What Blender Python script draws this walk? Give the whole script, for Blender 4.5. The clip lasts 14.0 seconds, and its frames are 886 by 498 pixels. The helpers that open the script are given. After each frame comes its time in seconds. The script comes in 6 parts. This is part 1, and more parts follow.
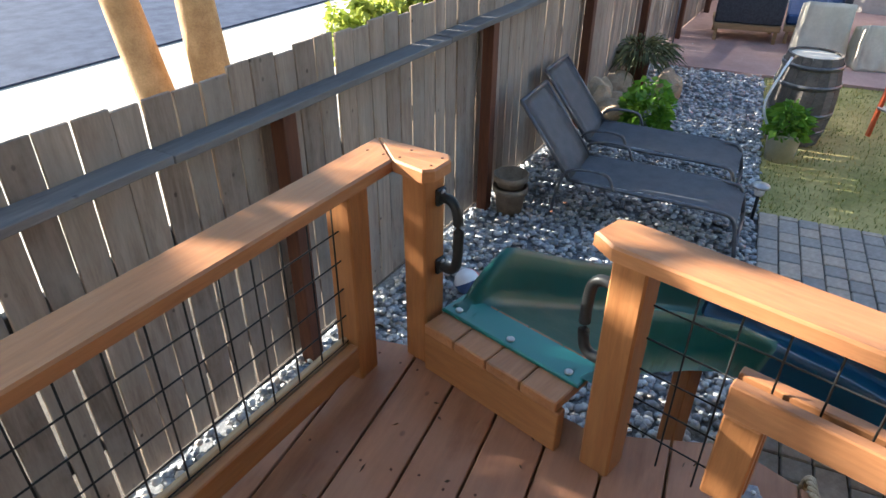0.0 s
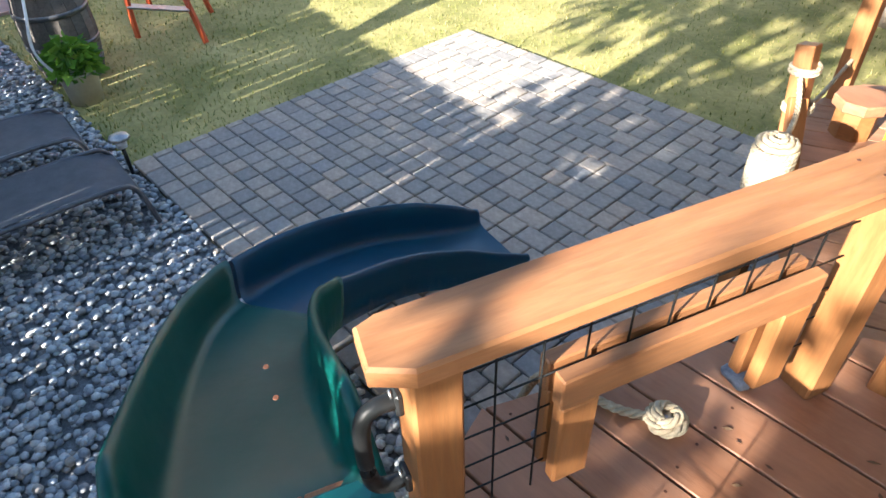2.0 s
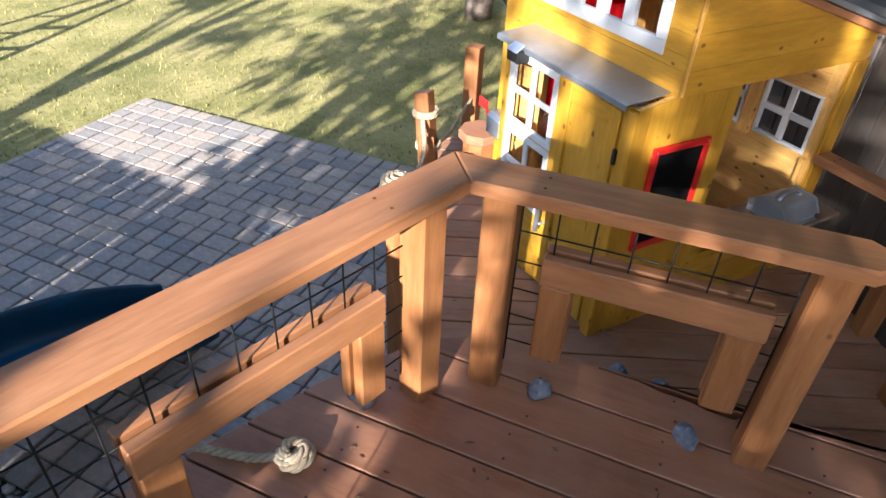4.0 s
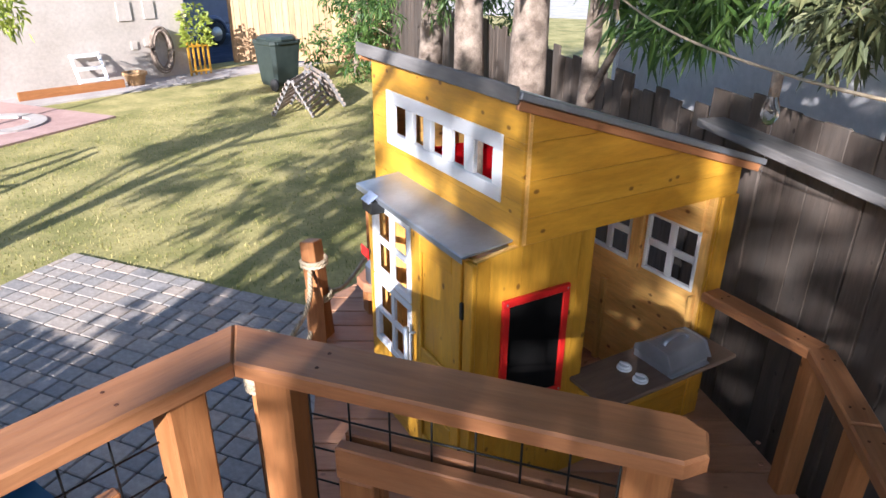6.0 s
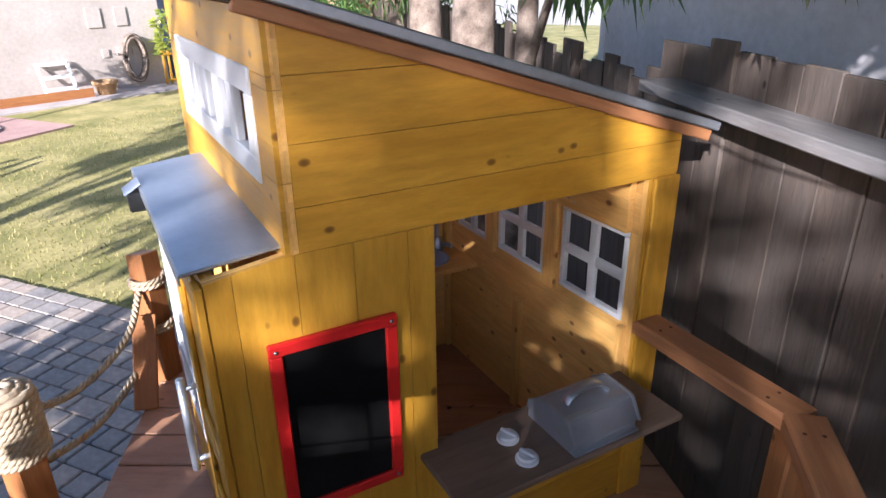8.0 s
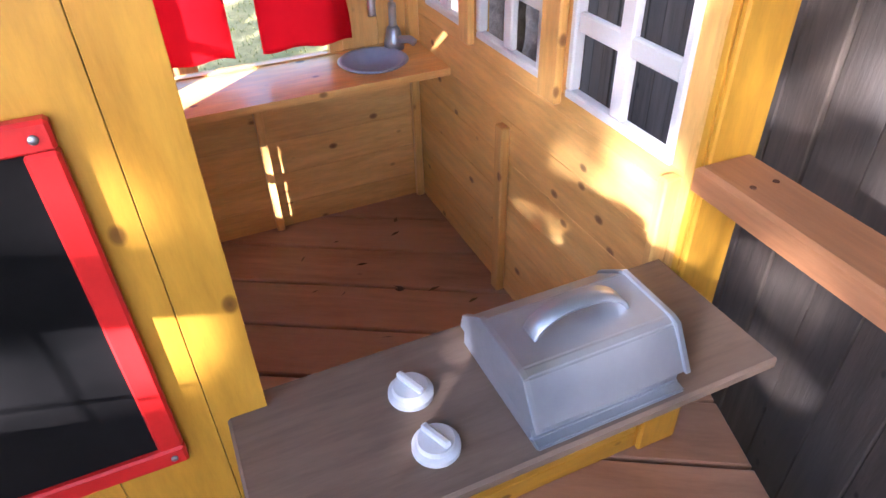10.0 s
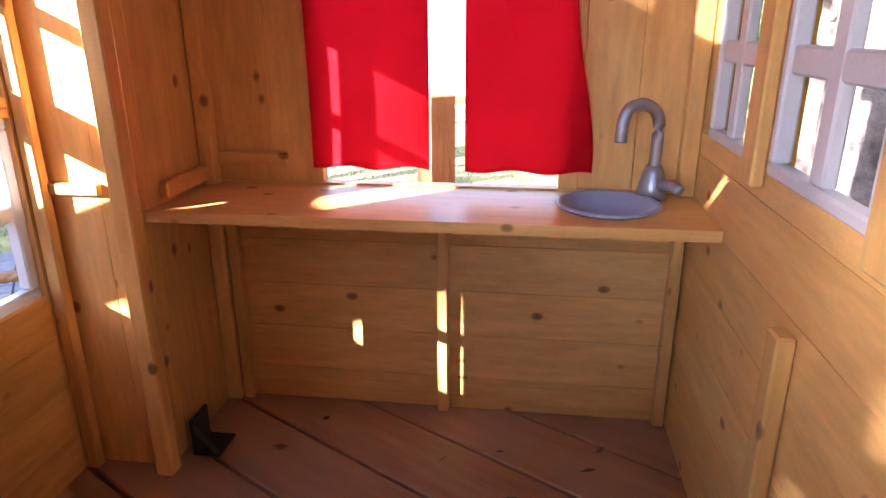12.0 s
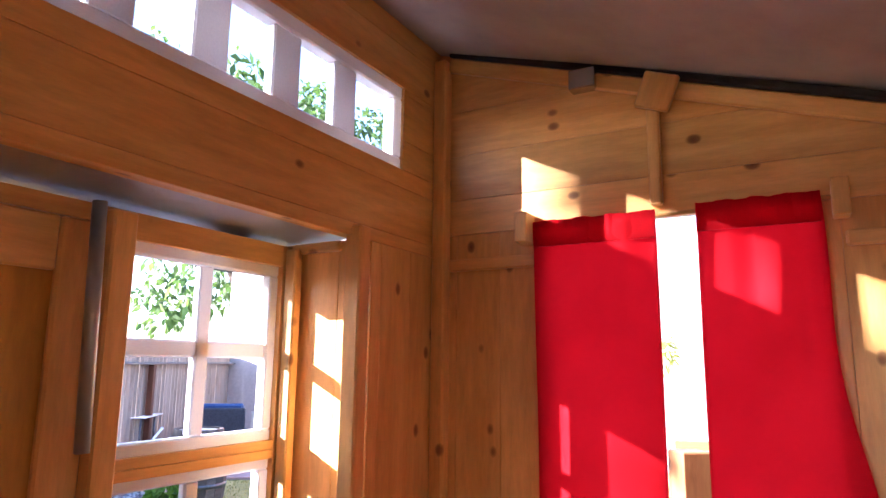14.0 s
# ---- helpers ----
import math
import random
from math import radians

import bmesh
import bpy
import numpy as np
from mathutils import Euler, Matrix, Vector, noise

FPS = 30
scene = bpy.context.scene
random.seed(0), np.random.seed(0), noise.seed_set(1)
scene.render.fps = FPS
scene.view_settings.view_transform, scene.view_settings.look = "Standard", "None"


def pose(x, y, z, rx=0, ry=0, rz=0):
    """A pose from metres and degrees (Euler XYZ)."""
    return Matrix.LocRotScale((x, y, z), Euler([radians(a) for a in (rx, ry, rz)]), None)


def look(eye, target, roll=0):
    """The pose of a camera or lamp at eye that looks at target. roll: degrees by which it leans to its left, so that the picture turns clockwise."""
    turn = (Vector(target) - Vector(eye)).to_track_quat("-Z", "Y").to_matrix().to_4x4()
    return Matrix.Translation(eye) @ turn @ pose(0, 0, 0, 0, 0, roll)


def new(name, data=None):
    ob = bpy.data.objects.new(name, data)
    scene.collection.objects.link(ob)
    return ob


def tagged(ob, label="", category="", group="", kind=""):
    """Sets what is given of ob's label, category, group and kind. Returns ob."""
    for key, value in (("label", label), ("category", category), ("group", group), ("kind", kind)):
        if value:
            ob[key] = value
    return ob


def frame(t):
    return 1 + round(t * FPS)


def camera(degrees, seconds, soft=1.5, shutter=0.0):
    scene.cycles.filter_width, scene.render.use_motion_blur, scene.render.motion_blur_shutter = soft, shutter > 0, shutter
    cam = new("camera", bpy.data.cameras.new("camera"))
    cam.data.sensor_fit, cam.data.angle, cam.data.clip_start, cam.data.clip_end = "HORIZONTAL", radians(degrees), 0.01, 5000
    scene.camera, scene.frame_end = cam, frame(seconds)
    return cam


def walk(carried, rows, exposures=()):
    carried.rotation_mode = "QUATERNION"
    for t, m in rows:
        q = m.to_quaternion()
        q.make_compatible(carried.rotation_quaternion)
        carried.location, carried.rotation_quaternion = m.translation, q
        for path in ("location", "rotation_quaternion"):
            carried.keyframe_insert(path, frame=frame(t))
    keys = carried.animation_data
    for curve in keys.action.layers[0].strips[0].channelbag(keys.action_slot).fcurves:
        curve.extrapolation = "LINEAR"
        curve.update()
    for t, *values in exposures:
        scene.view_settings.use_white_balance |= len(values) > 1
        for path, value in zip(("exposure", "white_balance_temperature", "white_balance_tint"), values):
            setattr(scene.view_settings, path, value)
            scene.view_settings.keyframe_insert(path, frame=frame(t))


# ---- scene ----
cam = camera(68.5, 14.0)
PATH = [
    (0, (-0.019, 0.027, 2.575), (0.81, 1.509, 1.518), 0.5),
    (0.5, (0.062, 0.38, 2.582), (1.148, 1.658, 1.493), -3.3),
    (1, (0.113, 0.695, 2.56), (1.494, 1.546, 1.39), -2.9),
    (1.5, (0.202, 0.874, 2.541), (1.722, 1.214, 1.287), -2.8),
    (2, (0.32, 0.914, 2.544), (1.843, 0.814, 1.252), -2.3),
    (2.5, (0.299, 0.936, 2.577), (1.735, 0.424, 1.283), -1.8),
    (3, (0.193, 0.805, 2.6), (1.581, 0.167, 1.31), 0.5),
    (3.5, (0.143, 0.673, 2.631), (1.535, -0.062, 1.398), 2.2),
    (4, (0.116, 0.517, 2.632), (1.524, -0.286, 1.459), 2.9),
    (4.2, (0.076, 0.419, 2.641), (1.504, -0.387, 1.496), 2.9),
    (6.3, (0.081, -0.143, 2.616), (1.66, -1.065, 1.805), -0.1),
    (6.5, (0.14, -0.23, 2.581), (1.722, -1.149, 1.772), -0.4),
    (7, (0.235, -0.453, 2.483), (1.822, -1.377, 1.69), -0.5),
    (7.5, (0.284, -0.714, 2.383), (1.892, -1.616, 1.608), -1.0),
    (7.7, (0.342, -0.786, 2.341), (1.953, -1.685, 1.568), -0.8),
    (9.9, (0.947, -1.448, 1.881), (2.419, -2.102, 0.695), -1.8),
    (10, (0.976, -1.473, 1.84), (2.447, -2.105, 0.642), -1.7),
    (10.5, (1.14, -1.595, 1.674), (2.646, -2.066, 0.446), 0.2),
    (11, (1.298, -1.662, 1.645), (2.955, -1.838, 0.556), 1.6),
    (11.5, (1.351, -1.763, 1.565), (3.107, -1.655, 0.614), 1.9),
    (12, (1.398, -1.812, 1.537), (3.273, -1.56, 0.89), -0.2),
    (12.5, (1.417, -1.786, 1.555), (3.388, -1.543, 1.315), -0.2),
    (13, (1.426, -1.806, 1.579), (3.396, -1.466, 1.659), -0.2),
    (13.5, (1.426, -1.832, 1.585), (3.298, -1.192, 1.875), -0.2),
    (14, (1.435, -1.859, 1.572), (3.142, -0.875, 1.918), 0.7),
]
EXPOSURES = [(0.0, 2.8, 6100, 9), (1.5, 2.75, 5950, 7), (3.0, 2.55, 5800, 10), (4.2, 2.1, 5650, 13), (6.3, 1.85, 5500, 16), (7.7, 1.85, 5450, 18), (9.8, 3.8, 5350, 24), (10.5, 4.4, 5250, 22), (11.0, 4.35, 5300, 25), (12.0, 4.0, 5350, 28), (13.0, 3.88, 5300, 29), (14.0, 3.88, 5300, 29)]
walk(cam, [(t, look(eye, target, roll)) for t, eye, target, roll in PATH], EXPOSURES)

# ---- world, sun ----
SUN_EL, SUN_AZ = 20.5, -50.0          # height of the sun; compass angle in which its light travels
d_sun = Vector((math.cos(radians(SUN_AZ)) * math.cos(radians(SUN_EL)), math.sin(radians(SUN_AZ)) * math.cos(radians(SUN_EL)), -math.sin(radians(SUN_EL))))
world = bpy.data.worlds.new("world")
scene.world = world
world.use_nodes = True
sky = world.node_tree.nodes.new("ShaderNodeTexSky")
sky.sky_type = "NISHITA"
sky.sun_disc = False
sky.sun_elevation = radians(SUN_EL)
sky.sun_rotation = math.atan2(-d_sun.x, -d_sun.y)
world.node_tree.links.new(sky.outputs[0], world.node_tree.nodes["Background"].inputs[0])
world.node_tree.nodes["Background"].inputs[1].default_value = 0.07
sun = new("sun", bpy.data.lights.new("sun", "SUN"))
sun.data.energy, sun.data.angle, sun.data.color = 4.4, radians(0.5), (1.0, 0.90, 0.76)
sun.matrix_basis = look((0, 0, 30), Vector((0, 0, 30)) + d_sun)


# ---- materials ----
def node_mat(name):
    m = bpy.data.materials.new(name)
    m.use_nodes = True
    nt = m.node_tree
    return m, nt, nt.nodes["Principled BSDF"]


def N(nt, kind, **inputs):
    n = nt.nodes.new(kind)
    for k, v in inputs.items():
        n.inputs[k.replace("_", " ")].default_value = v
    return n


def ramp(nt, source, stops):
    r = nt.nodes.new("ShaderNodeValToRGB")
    while len(r.color_ramp.elements) < len(stops):
        r.color_ramp.elements.new(0.5)
    for e, (p, c) in zip(r.color_ramp.elements, stops):
        e.position, e.color = p, (*c, 1)
    nt.links.new(source, r.inputs[0])
    return r.outputs[0]


def mixc(nt, fac, a, b, mode="MIX"):
    m = nt.nodes.new("ShaderNodeMix")
    m.data_type, m.blend_type = "RGBA", mode
    for sock, v in ((m.inputs[0], fac), (m.inputs[6], a), (m.inputs[7], b)):
        if isinstance(v, bpy.types.NodeSocket):
            nt.links.new(v, sock)
        else:
            sock.default_value = (*v, 1) if isinstance(v, tuple) else v
    return m.outputs[2]


def offset_coords(nt, scale):
    """Object coordinates, shifted for each piece by its own random number, stretched by scale."""
    tc = nt.nodes.new("ShaderNodeTexCoord")
    oi = nt.nodes.new("ShaderNodeObjectInfo")
    mul = nt.nodes.new("ShaderNodeMath")
    mul.operation = "MULTIPLY"
    mul.inputs[1].default_value = 37.0
    nt.links.new(oi.outputs["Random"], mul.inputs[0])
    add = nt.nodes.new("ShaderNodeVectorMath")
    add.operation = "ADD"
    nt.links.new(tc.outputs["Object"], add.inputs[0])
    nt.links.new(mul.outputs[0], add.inputs[1])
    mp = nt.nodes.new("ShaderNodeMapping")
    mp.inputs["Scale"].default_value = scale
    nt.links.new(add.outputs[0], mp.inputs[0])
    return mp.outputs[0], oi.outputs["Random"], add.outputs[0]


def wood(name, dark, light, rough=0.6, knots=0.5, grain=14.0, weather=None, bump=0.25, vary=0.25, coat=0.0, knot_colour=None):
    """Timber with grain along local x, knots, and a tone of its own for each board."""
    m, nt, b = node_mat(name)
    co, rnd, raw = offset_coords(nt, (1.1, grain, grain))
    n1 = N(nt, "ShaderNodeTexNoise", Scale=1.6, Detail=6.0, Roughness=0.62, Distortion=0.9)
    nt.links.new(co, n1.inputs["Vector"])
    n2 = N(nt, "ShaderNodeTexNoise", Scale=9.0, Detail=5.0, Roughness=0.7)
    nt.links.new(co, n2.inputs["Vector"])
    col = ramp(nt, n1.outputs[0], [(0.28, dark), (0.5, tuple((x + y) / 2 for x, y in zip(dark, light))), (0.72, light)])
    fine = ramp(nt, n2.outputs[0], [(0.3, (0.72, 0.72, 0.72)), (0.65, (1.08, 1.08, 1.08))])
    col = mixc(nt, 0.7, col, fine, "MULTIPLY")
    # board tone
    tone = ramp(nt, rnd, [(0.0, (1 - vary,) * 3), (1.0, (1 + vary * 0.5,) * 3)])
    col = mixc(nt, 1.0, col, tone, "MULTIPLY")
    # knots
    if knots:
        mp = nt.nodes.new("ShaderNodeMapping")
        mp.inputs["Scale"].default_value = (10.5, 15.5, 15.5)
        nt.links.new(raw, mp.inputs[0])
        v = N(nt, "ShaderNodeTexVoronoi", Scale=1.0, Randomness=1.0)
        nt.links.new(mp.outputs[0], v.inputs["Vector"])
        k = ramp(nt, v.outputs["Distance"], [(0.0, (1, 1, 1)), (0.095, (0.75, 0.75, 0.75)), (0.15, (0, 0, 0))])
        pick = ramp(nt, v.outputs["Color"], [(0.0, (0, 0, 0)), (1 - knots, (0, 0, 0)), (min(0.999, 1 - knots + 0.03), (1, 1, 1))])
        fac = mixc(nt, 1.0, k, pick, "MULTIPLY")
        col = mixc(nt, fac, col, knot_colour or tuple(c * 0.3 for c in dark))
    if weather:
        n3 = N(nt, "ShaderNodeTexNoise", Scale=3.0, Detail=5.0, Roughness=0.65)
        nt.links.new(raw, n3.inputs["Vector"])
        f = ramp(nt, n3.outputs[0], [(0.4, (0, 0, 0)), (0.7, (0.8, 0.8, 0.8))])
        col = mixc(nt, f, col, weather)
    nt.links.new(col, b.inputs["Base Color"])
    rr = ramp(nt, n2.outputs[0], [(0.2, (rough - 0.1,) * 3), (0.8, (min(1, rough + 0.12),) * 3)])
    nt.links.new(rr, b.inputs["Roughness"])
    b.inputs["Coat Weight"].default_value = coat
    b.inputs["Coat Roughness"].default_value = 0.3
    b.inputs["Specular IOR Level"].default_value = 0.3 if rough < 0.8 else 0.12
    bp = N(nt, "ShaderNodeBump", Strength=bump, Distance=0.004)
    nt.links.new(n2.outputs[0], bp.inputs["Height"])
    nt.links.new(bp.outputs[0], b.inputs["Normal"])
    return m


def plain(name, a, c, rough=0.5, scale=8.0, metal=0.0, bump=0.1, detail=5.0, spec=0.5, vary=0.0, dist=0.004, per_island=False, stops=(0.35, 0.65), fine=0.0, coat=0.0):
    """A surface of two tones, mottled at two scales."""
    m, nt, b = node_mat(name)
    co, rnd, raw = offset_coords(nt, (1, 1, 1))
    n1 = N(nt, "ShaderNodeTexNoise", Scale=scale, Detail=detail, Roughness=0.6)
    nt.links.new(raw, n1.inputs["Vector"])
    n2 = N(nt, "ShaderNodeTexNoise", Scale=scale * 11, Detail=4.0, Roughness=0.7)
    nt.links.new(raw, n2.inputs["Vector"])
    col = ramp(nt, n1.outputs[0], [(stops[0], a), (stops[1], c)])
    if fine:
        col = mixc(nt, fine, col, ramp(nt, n2.outputs[0], [(0.3, (0.5,) * 3), (0.7, (1.3,) * 3)]), "MULTIPLY")
    if per_island:
        g = nt.nodes.new("ShaderNodeNewGeometry")
        rnd = g.outputs["Random Per Island"]
    if vary:
        col = mixc(nt, 1.0, col, ramp(nt, rnd, [(0.0, (1 - vary,) * 3), (1.0, (1 + vary,) * 3)]), "MULTIPLY")
    nt.links.new(col, b.inputs["Base Color"])
    nt.links.new(ramp(nt, n2.outputs[0], [(0.2, (max(0.02, rough - 0.08),) * 3), (0.8, (min(1, rough + 0.08),) * 3)]), b.inputs["Roughness"])
    b.inputs["Metallic"].default_value = metal
    b.inputs["Coat Weight"].default_value = coat
    b.inputs["Coat Roughness"].default_value = 0.22
    b.inputs["Specular IOR Level"].default_value = spec
    if bump:
        bp = N(nt, "ShaderNodeBump", Strength=bump, Distance=dist)
        nt.links.new(n2.outputs[0], bp.inputs["Height"])
        nt.links.new(bp.outputs[0], b.inputs["Normal"])
    return m


def tones(name, stops, rough=0.6, per_island=True, bump=0.2, scale=40.0, translucent=0.0):
    """Many small pieces in one mesh (or many objects): each takes a tone of its own from the ramp."""
    m, nt, b = node_mat(name)
    if per_island:
        g = nt.nodes.new("ShaderNodeNewGeometry")
        rnd = g.outputs["Random Per Island"]
    else:
        rnd = nt.nodes.new("ShaderNodeObjectInfo").outputs["Random"]
    col = ramp(nt, rnd, stops)
    tc = nt.nodes.new("ShaderNodeTexCoord")
    n = N(nt, "ShaderNodeTexNoise", Scale=scale, Detail=5.0, Roughness=0.65)
    nt.links.new(tc.outputs["Object"], n.inputs["Vector"])
    col = mixc(nt, 0.8, col, ramp(nt, n.outputs[0], [(0.3, (0.7,) * 3), (0.7, (1.15,) * 3)]), "MULTIPLY")
    nt.links.new(col, b.inputs["Base Color"])
    b.inputs["Roughness"].default_value = rough
    if bump:
        bp = N(nt, "ShaderNodeBump", Strength=bump, Distance=0.004)
        nt.links.new(n.outputs[0], bp.inputs["Height"])
        nt.links.new(bp.outputs[0], b.inputs["Normal"])
    if translucent:
        t = nt.nodes.new("ShaderNodeBsdfTranslucent")
        nt.links.new(col, t.inputs[0])
        mx = nt.nodes.new("ShaderNodeMixShader")
        mx.inputs[0].default_value = translucent
        out = nt.nodes["Material Output"]
        nt.links.new(b.outputs[0], mx.inputs[1])
        nt.links.new(t.outputs[0], mx.inputs[2])
        nt.links.new(mx.outputs[0], out.inputs[0])
    return m


M_CAP = wood("cedar_cap", (0.30, 0.12, 0.046), (0.44, 0.205, 0.09), 0.5, 0.12, 10, coat=0.15, vary=0.12, bump=0.2)
M_POST = wood("cedar_post", (0.27, 0.105, 0.033), (0.40, 0.175, 0.064), 0.5, 0.2, 10, coat=0.1, vary=0.15, bump=0.2)
# Deck wood lightened to stand in for missing bounce light on the playhouse floor.
M_DECK_LIT = wood("brightened_deck_board", (0.32, 0.15, 0.078), (0.47, 0.245, 0.138), 0.5, 0.2, 8, weather=(0.44, 0.255, 0.16), coat=0.1, vary=0.18)
M_DECK = wood("deck_board", (0.26, 0.108, 0.052), (0.40, 0.185, 0.097), 0.5, 0.2, 8, weather=(0.37, 0.19, 0.115), coat=0.1, vary=0.18)
M_RAW = wood("raw_pine_lath", (0.46, 0.30, 0.16), (0.6, 0.43, 0.26), 0.65, 0.1, 10, vary=0.12)
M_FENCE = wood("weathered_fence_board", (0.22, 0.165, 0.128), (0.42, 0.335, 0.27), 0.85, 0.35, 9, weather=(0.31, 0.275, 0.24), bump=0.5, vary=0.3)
# Copy of the fence wood with the neighbour side's shade put into its colour.
M_FENCE_SHADED = wood("shade_toned_fence_board", (0.062, 0.048, 0.039), (0.125, 0.098, 0.080), 0.85, 0.35, 9, weather=(0.09, 0.08, 0.072), bump=0.5, vary=0.3)
M_FCAP = wood("weathered_fence_cap", (0.135, 0.125, 0.12), (0.235, 0.22, 0.21), 0.85, 0.2, 9, weather=(0.17, 0.17, 0.17), bump=0.5)
M_FPOST = wood("brown_fence_post", (0.075, 0.028, 0.016), (0.15, 0.06, 0.033), 0.75, 0.2, 9)
M_YEL = wood("yellow_stained_pine", (0.49, 0.235, 0.016), (0.64, 0.345, 0.034), 0.42, 0.8, 6, coat=0.25, vary=0.1, bump=0.12, knot_colour=(0.12, 0.045, 0.008))
M_PINE = wood("clear_lacquered_pine", (0.67, 0.345, 0.08), (0.84, 0.525, 0.17), 0.42, 0.9, 7, coat=0.25, vary=0.16, bump=0.12, knot_colour=(0.16, 0.06, 0.02))
M_COUNTER = wood("brown_counter_board", (0.125, 0.085, 0.062), (0.19, 0.135, 0.10), 0.5, 0.15, 9, vary=0.05)
M_WHITE = plain("white_paint", (0.70, 0.70, 0.72), (0.80, 0.80, 0.81), 0.4, 9, bump=0.05)
m, nt, b = node_mat("milky_white_window_plastic")
nz_w = N(nt, "ShaderNodeTexNoise", Scale=30.0, Detail=4.0)
cw = ramp(nt, nz_w.outputs[0], [(0.3, (0.74, 0.75, 0.78)), (0.7, (0.82, 0.83, 0.85))])
nt.links.new(cw, b.inputs["Base Color"])
b.inputs["Roughness"].default_value = 0.35
tw = nt.nodes.new("ShaderNodeBsdfTranslucent")
nt.links.new(cw, tw.inputs[0])
mw = nt.nodes.new("ShaderNodeMixShader")
mw.inputs[0].default_value = 0.2
nt.links.new(b.outputs[0], mw.inputs[1])
nt.links.new(tw.outputs[0], mw.inputs[2])
nt.links.new(mw.outputs[0], nt.nodes["Material Output"].inputs[0])
M_WINDOW = m
M_ROOF = plain("galvanised_roof_sheet", (0.33, 0.36, 0.40), (0.42, 0.45, 0.50), 0.36, 5, metal=0.75, bump=0.05, fine=0.2)
M_CEIL = plain("grey_roof_underside", (0.30, 0.285, 0.275), (0.38, 0.365, 0.35), 0.7, 6, bump=0.05)
M_RED = plain("red_paint", (0.50, 0.012, 0.010), (0.62, 0.02, 0.016), 0.35, 14, bump=0.08)
M_CHALK = plain("chalkboard", (0.006, 0.006, 0.006), (0.012, 0.011, 0.011), 0.9, 5, bump=0.05, fine=0.2, spec=0.03)
M_STEEL = plain("silver_plastic", (0.31, 0.34, 0.39), (0.38, 0.41, 0.47), 0.38, 7, metal=0.65, bump=0.0)
M_CHROME = plain("brushed_chrome", (0.5, 0.52, 0.56), (0.62, 0.64, 0.68), 0.22, 9, metal=0.9, bump=0.0)
M_KNOB = plain("pale_grey_plastic", (0.50, 0.52, 0.56), (0.58, 0.60, 0.64), 0.35, 12, bump=0.03)
M_SINK = plain("grey_blue_plastic_bowl", (0.27, 0.32, 0.44), (0.34, 0.39, 0.52), 0.32, 9, bump=0.03)
M_BLACK = plain("black_plastic", (0.012, 0.013, 0.013), (0.022, 0.023, 0.024), 0.4, 20, bump=0.1, spec=0.3)
M_WIRE = plain("black_coated_wire", (0.008, 0.008, 0.008), (0.014, 0.014, 0.014), 0.5, 30, bump=0.05, spec=0.2)
M_SLIDE = plain("green_moulded_plastic", (0.006, 0.125, 0.105), (0.008, 0.15, 0.128), 0.36, 0.7, spec=0.7, bump=0.0, coat=0.1)
# Lower chute: reflected sky is put into the base colour as blue.
M_SLIDE_SKY = plain("sky_tinted_moulded_plastic", (0.005, 0.085, 0.17), (0.007, 0.105, 0.21), 0.36, 0.7, spec=0.7, bump=0.0, coat=0.1)
M_METAL = plain("grey_screw_metal", (0.34, 0.34, 0.34), (0.46, 0.45, 0.44), 0.4, 30, metal=0.85, bump=0.05)
M_ROPE = plain("manila_rope", (0.34, 0.26, 0.165), (0.5, 0.41, 0.285), 0.9, 25, bump=0.5, fine=0.4)
M_HOLD = plain("grey_climbing_hold", (0.10, 0.115, 0.15), (0.27, 0.285, 0.33), 0.7, 26, bump=0.6, fine=0.5)
M_SLING = plain("grey_mesh_sling", (0.165, 0.175, 0.20), (0.205, 0.215, 0.24), 0.7, 10, bump=0.25, fine=0.25)
M_FRAME = plain("pewter_powder_coat", (0.10, 0.10, 0.11), (0.15, 0.15, 0.16), 0.35, 18, metal=0.5, bump=0.05)
M_SOIL = plain("dark_soil", (0.055, 0.045, 0.038), (0.11, 0.095, 0.08), 0.95, 9, bump=0.6, fine=0.5, dist=0.01)
M_GRIT = plain("grey_grit_between_pebbles", (0.15, 0.158, 0.17), (0.29, 0.298, 0.31), 0.9, 45, bump=0.8, fine=0.7, dist=0.01)
M_STUCCO = plain("beige_stucco", (0.44, 0.385, 0.335), (0.52, 0.46, 0.41), 0.9, 1.2, bump=0.5, fine=0.25, dist=0.006)
M_STUCCO2 = plain("pale_grey_stucco", (0.52, 0.495, 0.495), (0.60, 0.575, 0.58), 0.9, 1.0, bump=0.5, fine=0.25, dist=0.006)
M_CONC = plain("pale_concrete", (0.36, 0.32, 0.30), (0.46, 0.42, 0.39), 0.85, 2.0, bump=0.3, fine=0.25)
M_PATIO = plain("pink_concrete", (0.36, 0.225, 0.20), (0.45, 0.30, 0.265), 0.85, 2.0, bump=0.3, fine=0.25)
# The blue is skylit shade put into the asphalt's base colour.
M_ASPHALT = plain("asphalt", (0.032, 0.044, 0.075), (0.055, 0.07, 0.11), 0.9, 3.0, bump=0.4, fine=0.4, spec=0.08)
M_SAND = plain("pale_ground", (0.40, 0.37, 0.32), (0.56, 0.53, 0.47), 0.9, 1.5, bump=0.3, fine=0.3)
M_BARK = plain("grey_brown_bark", (0.13, 0.095, 0.072), (0.34, 0.27, 0.215), 0.9, 9.0, bump=0.9, fine=0.5, dist=0.015)
M_BARK2 = plain("warm_bark", (0.34, 0.20, 0.09), (0.50, 0.32, 0.16), 0.85, 7.0, bump=0.7, fine=0.4, dist=0.01)
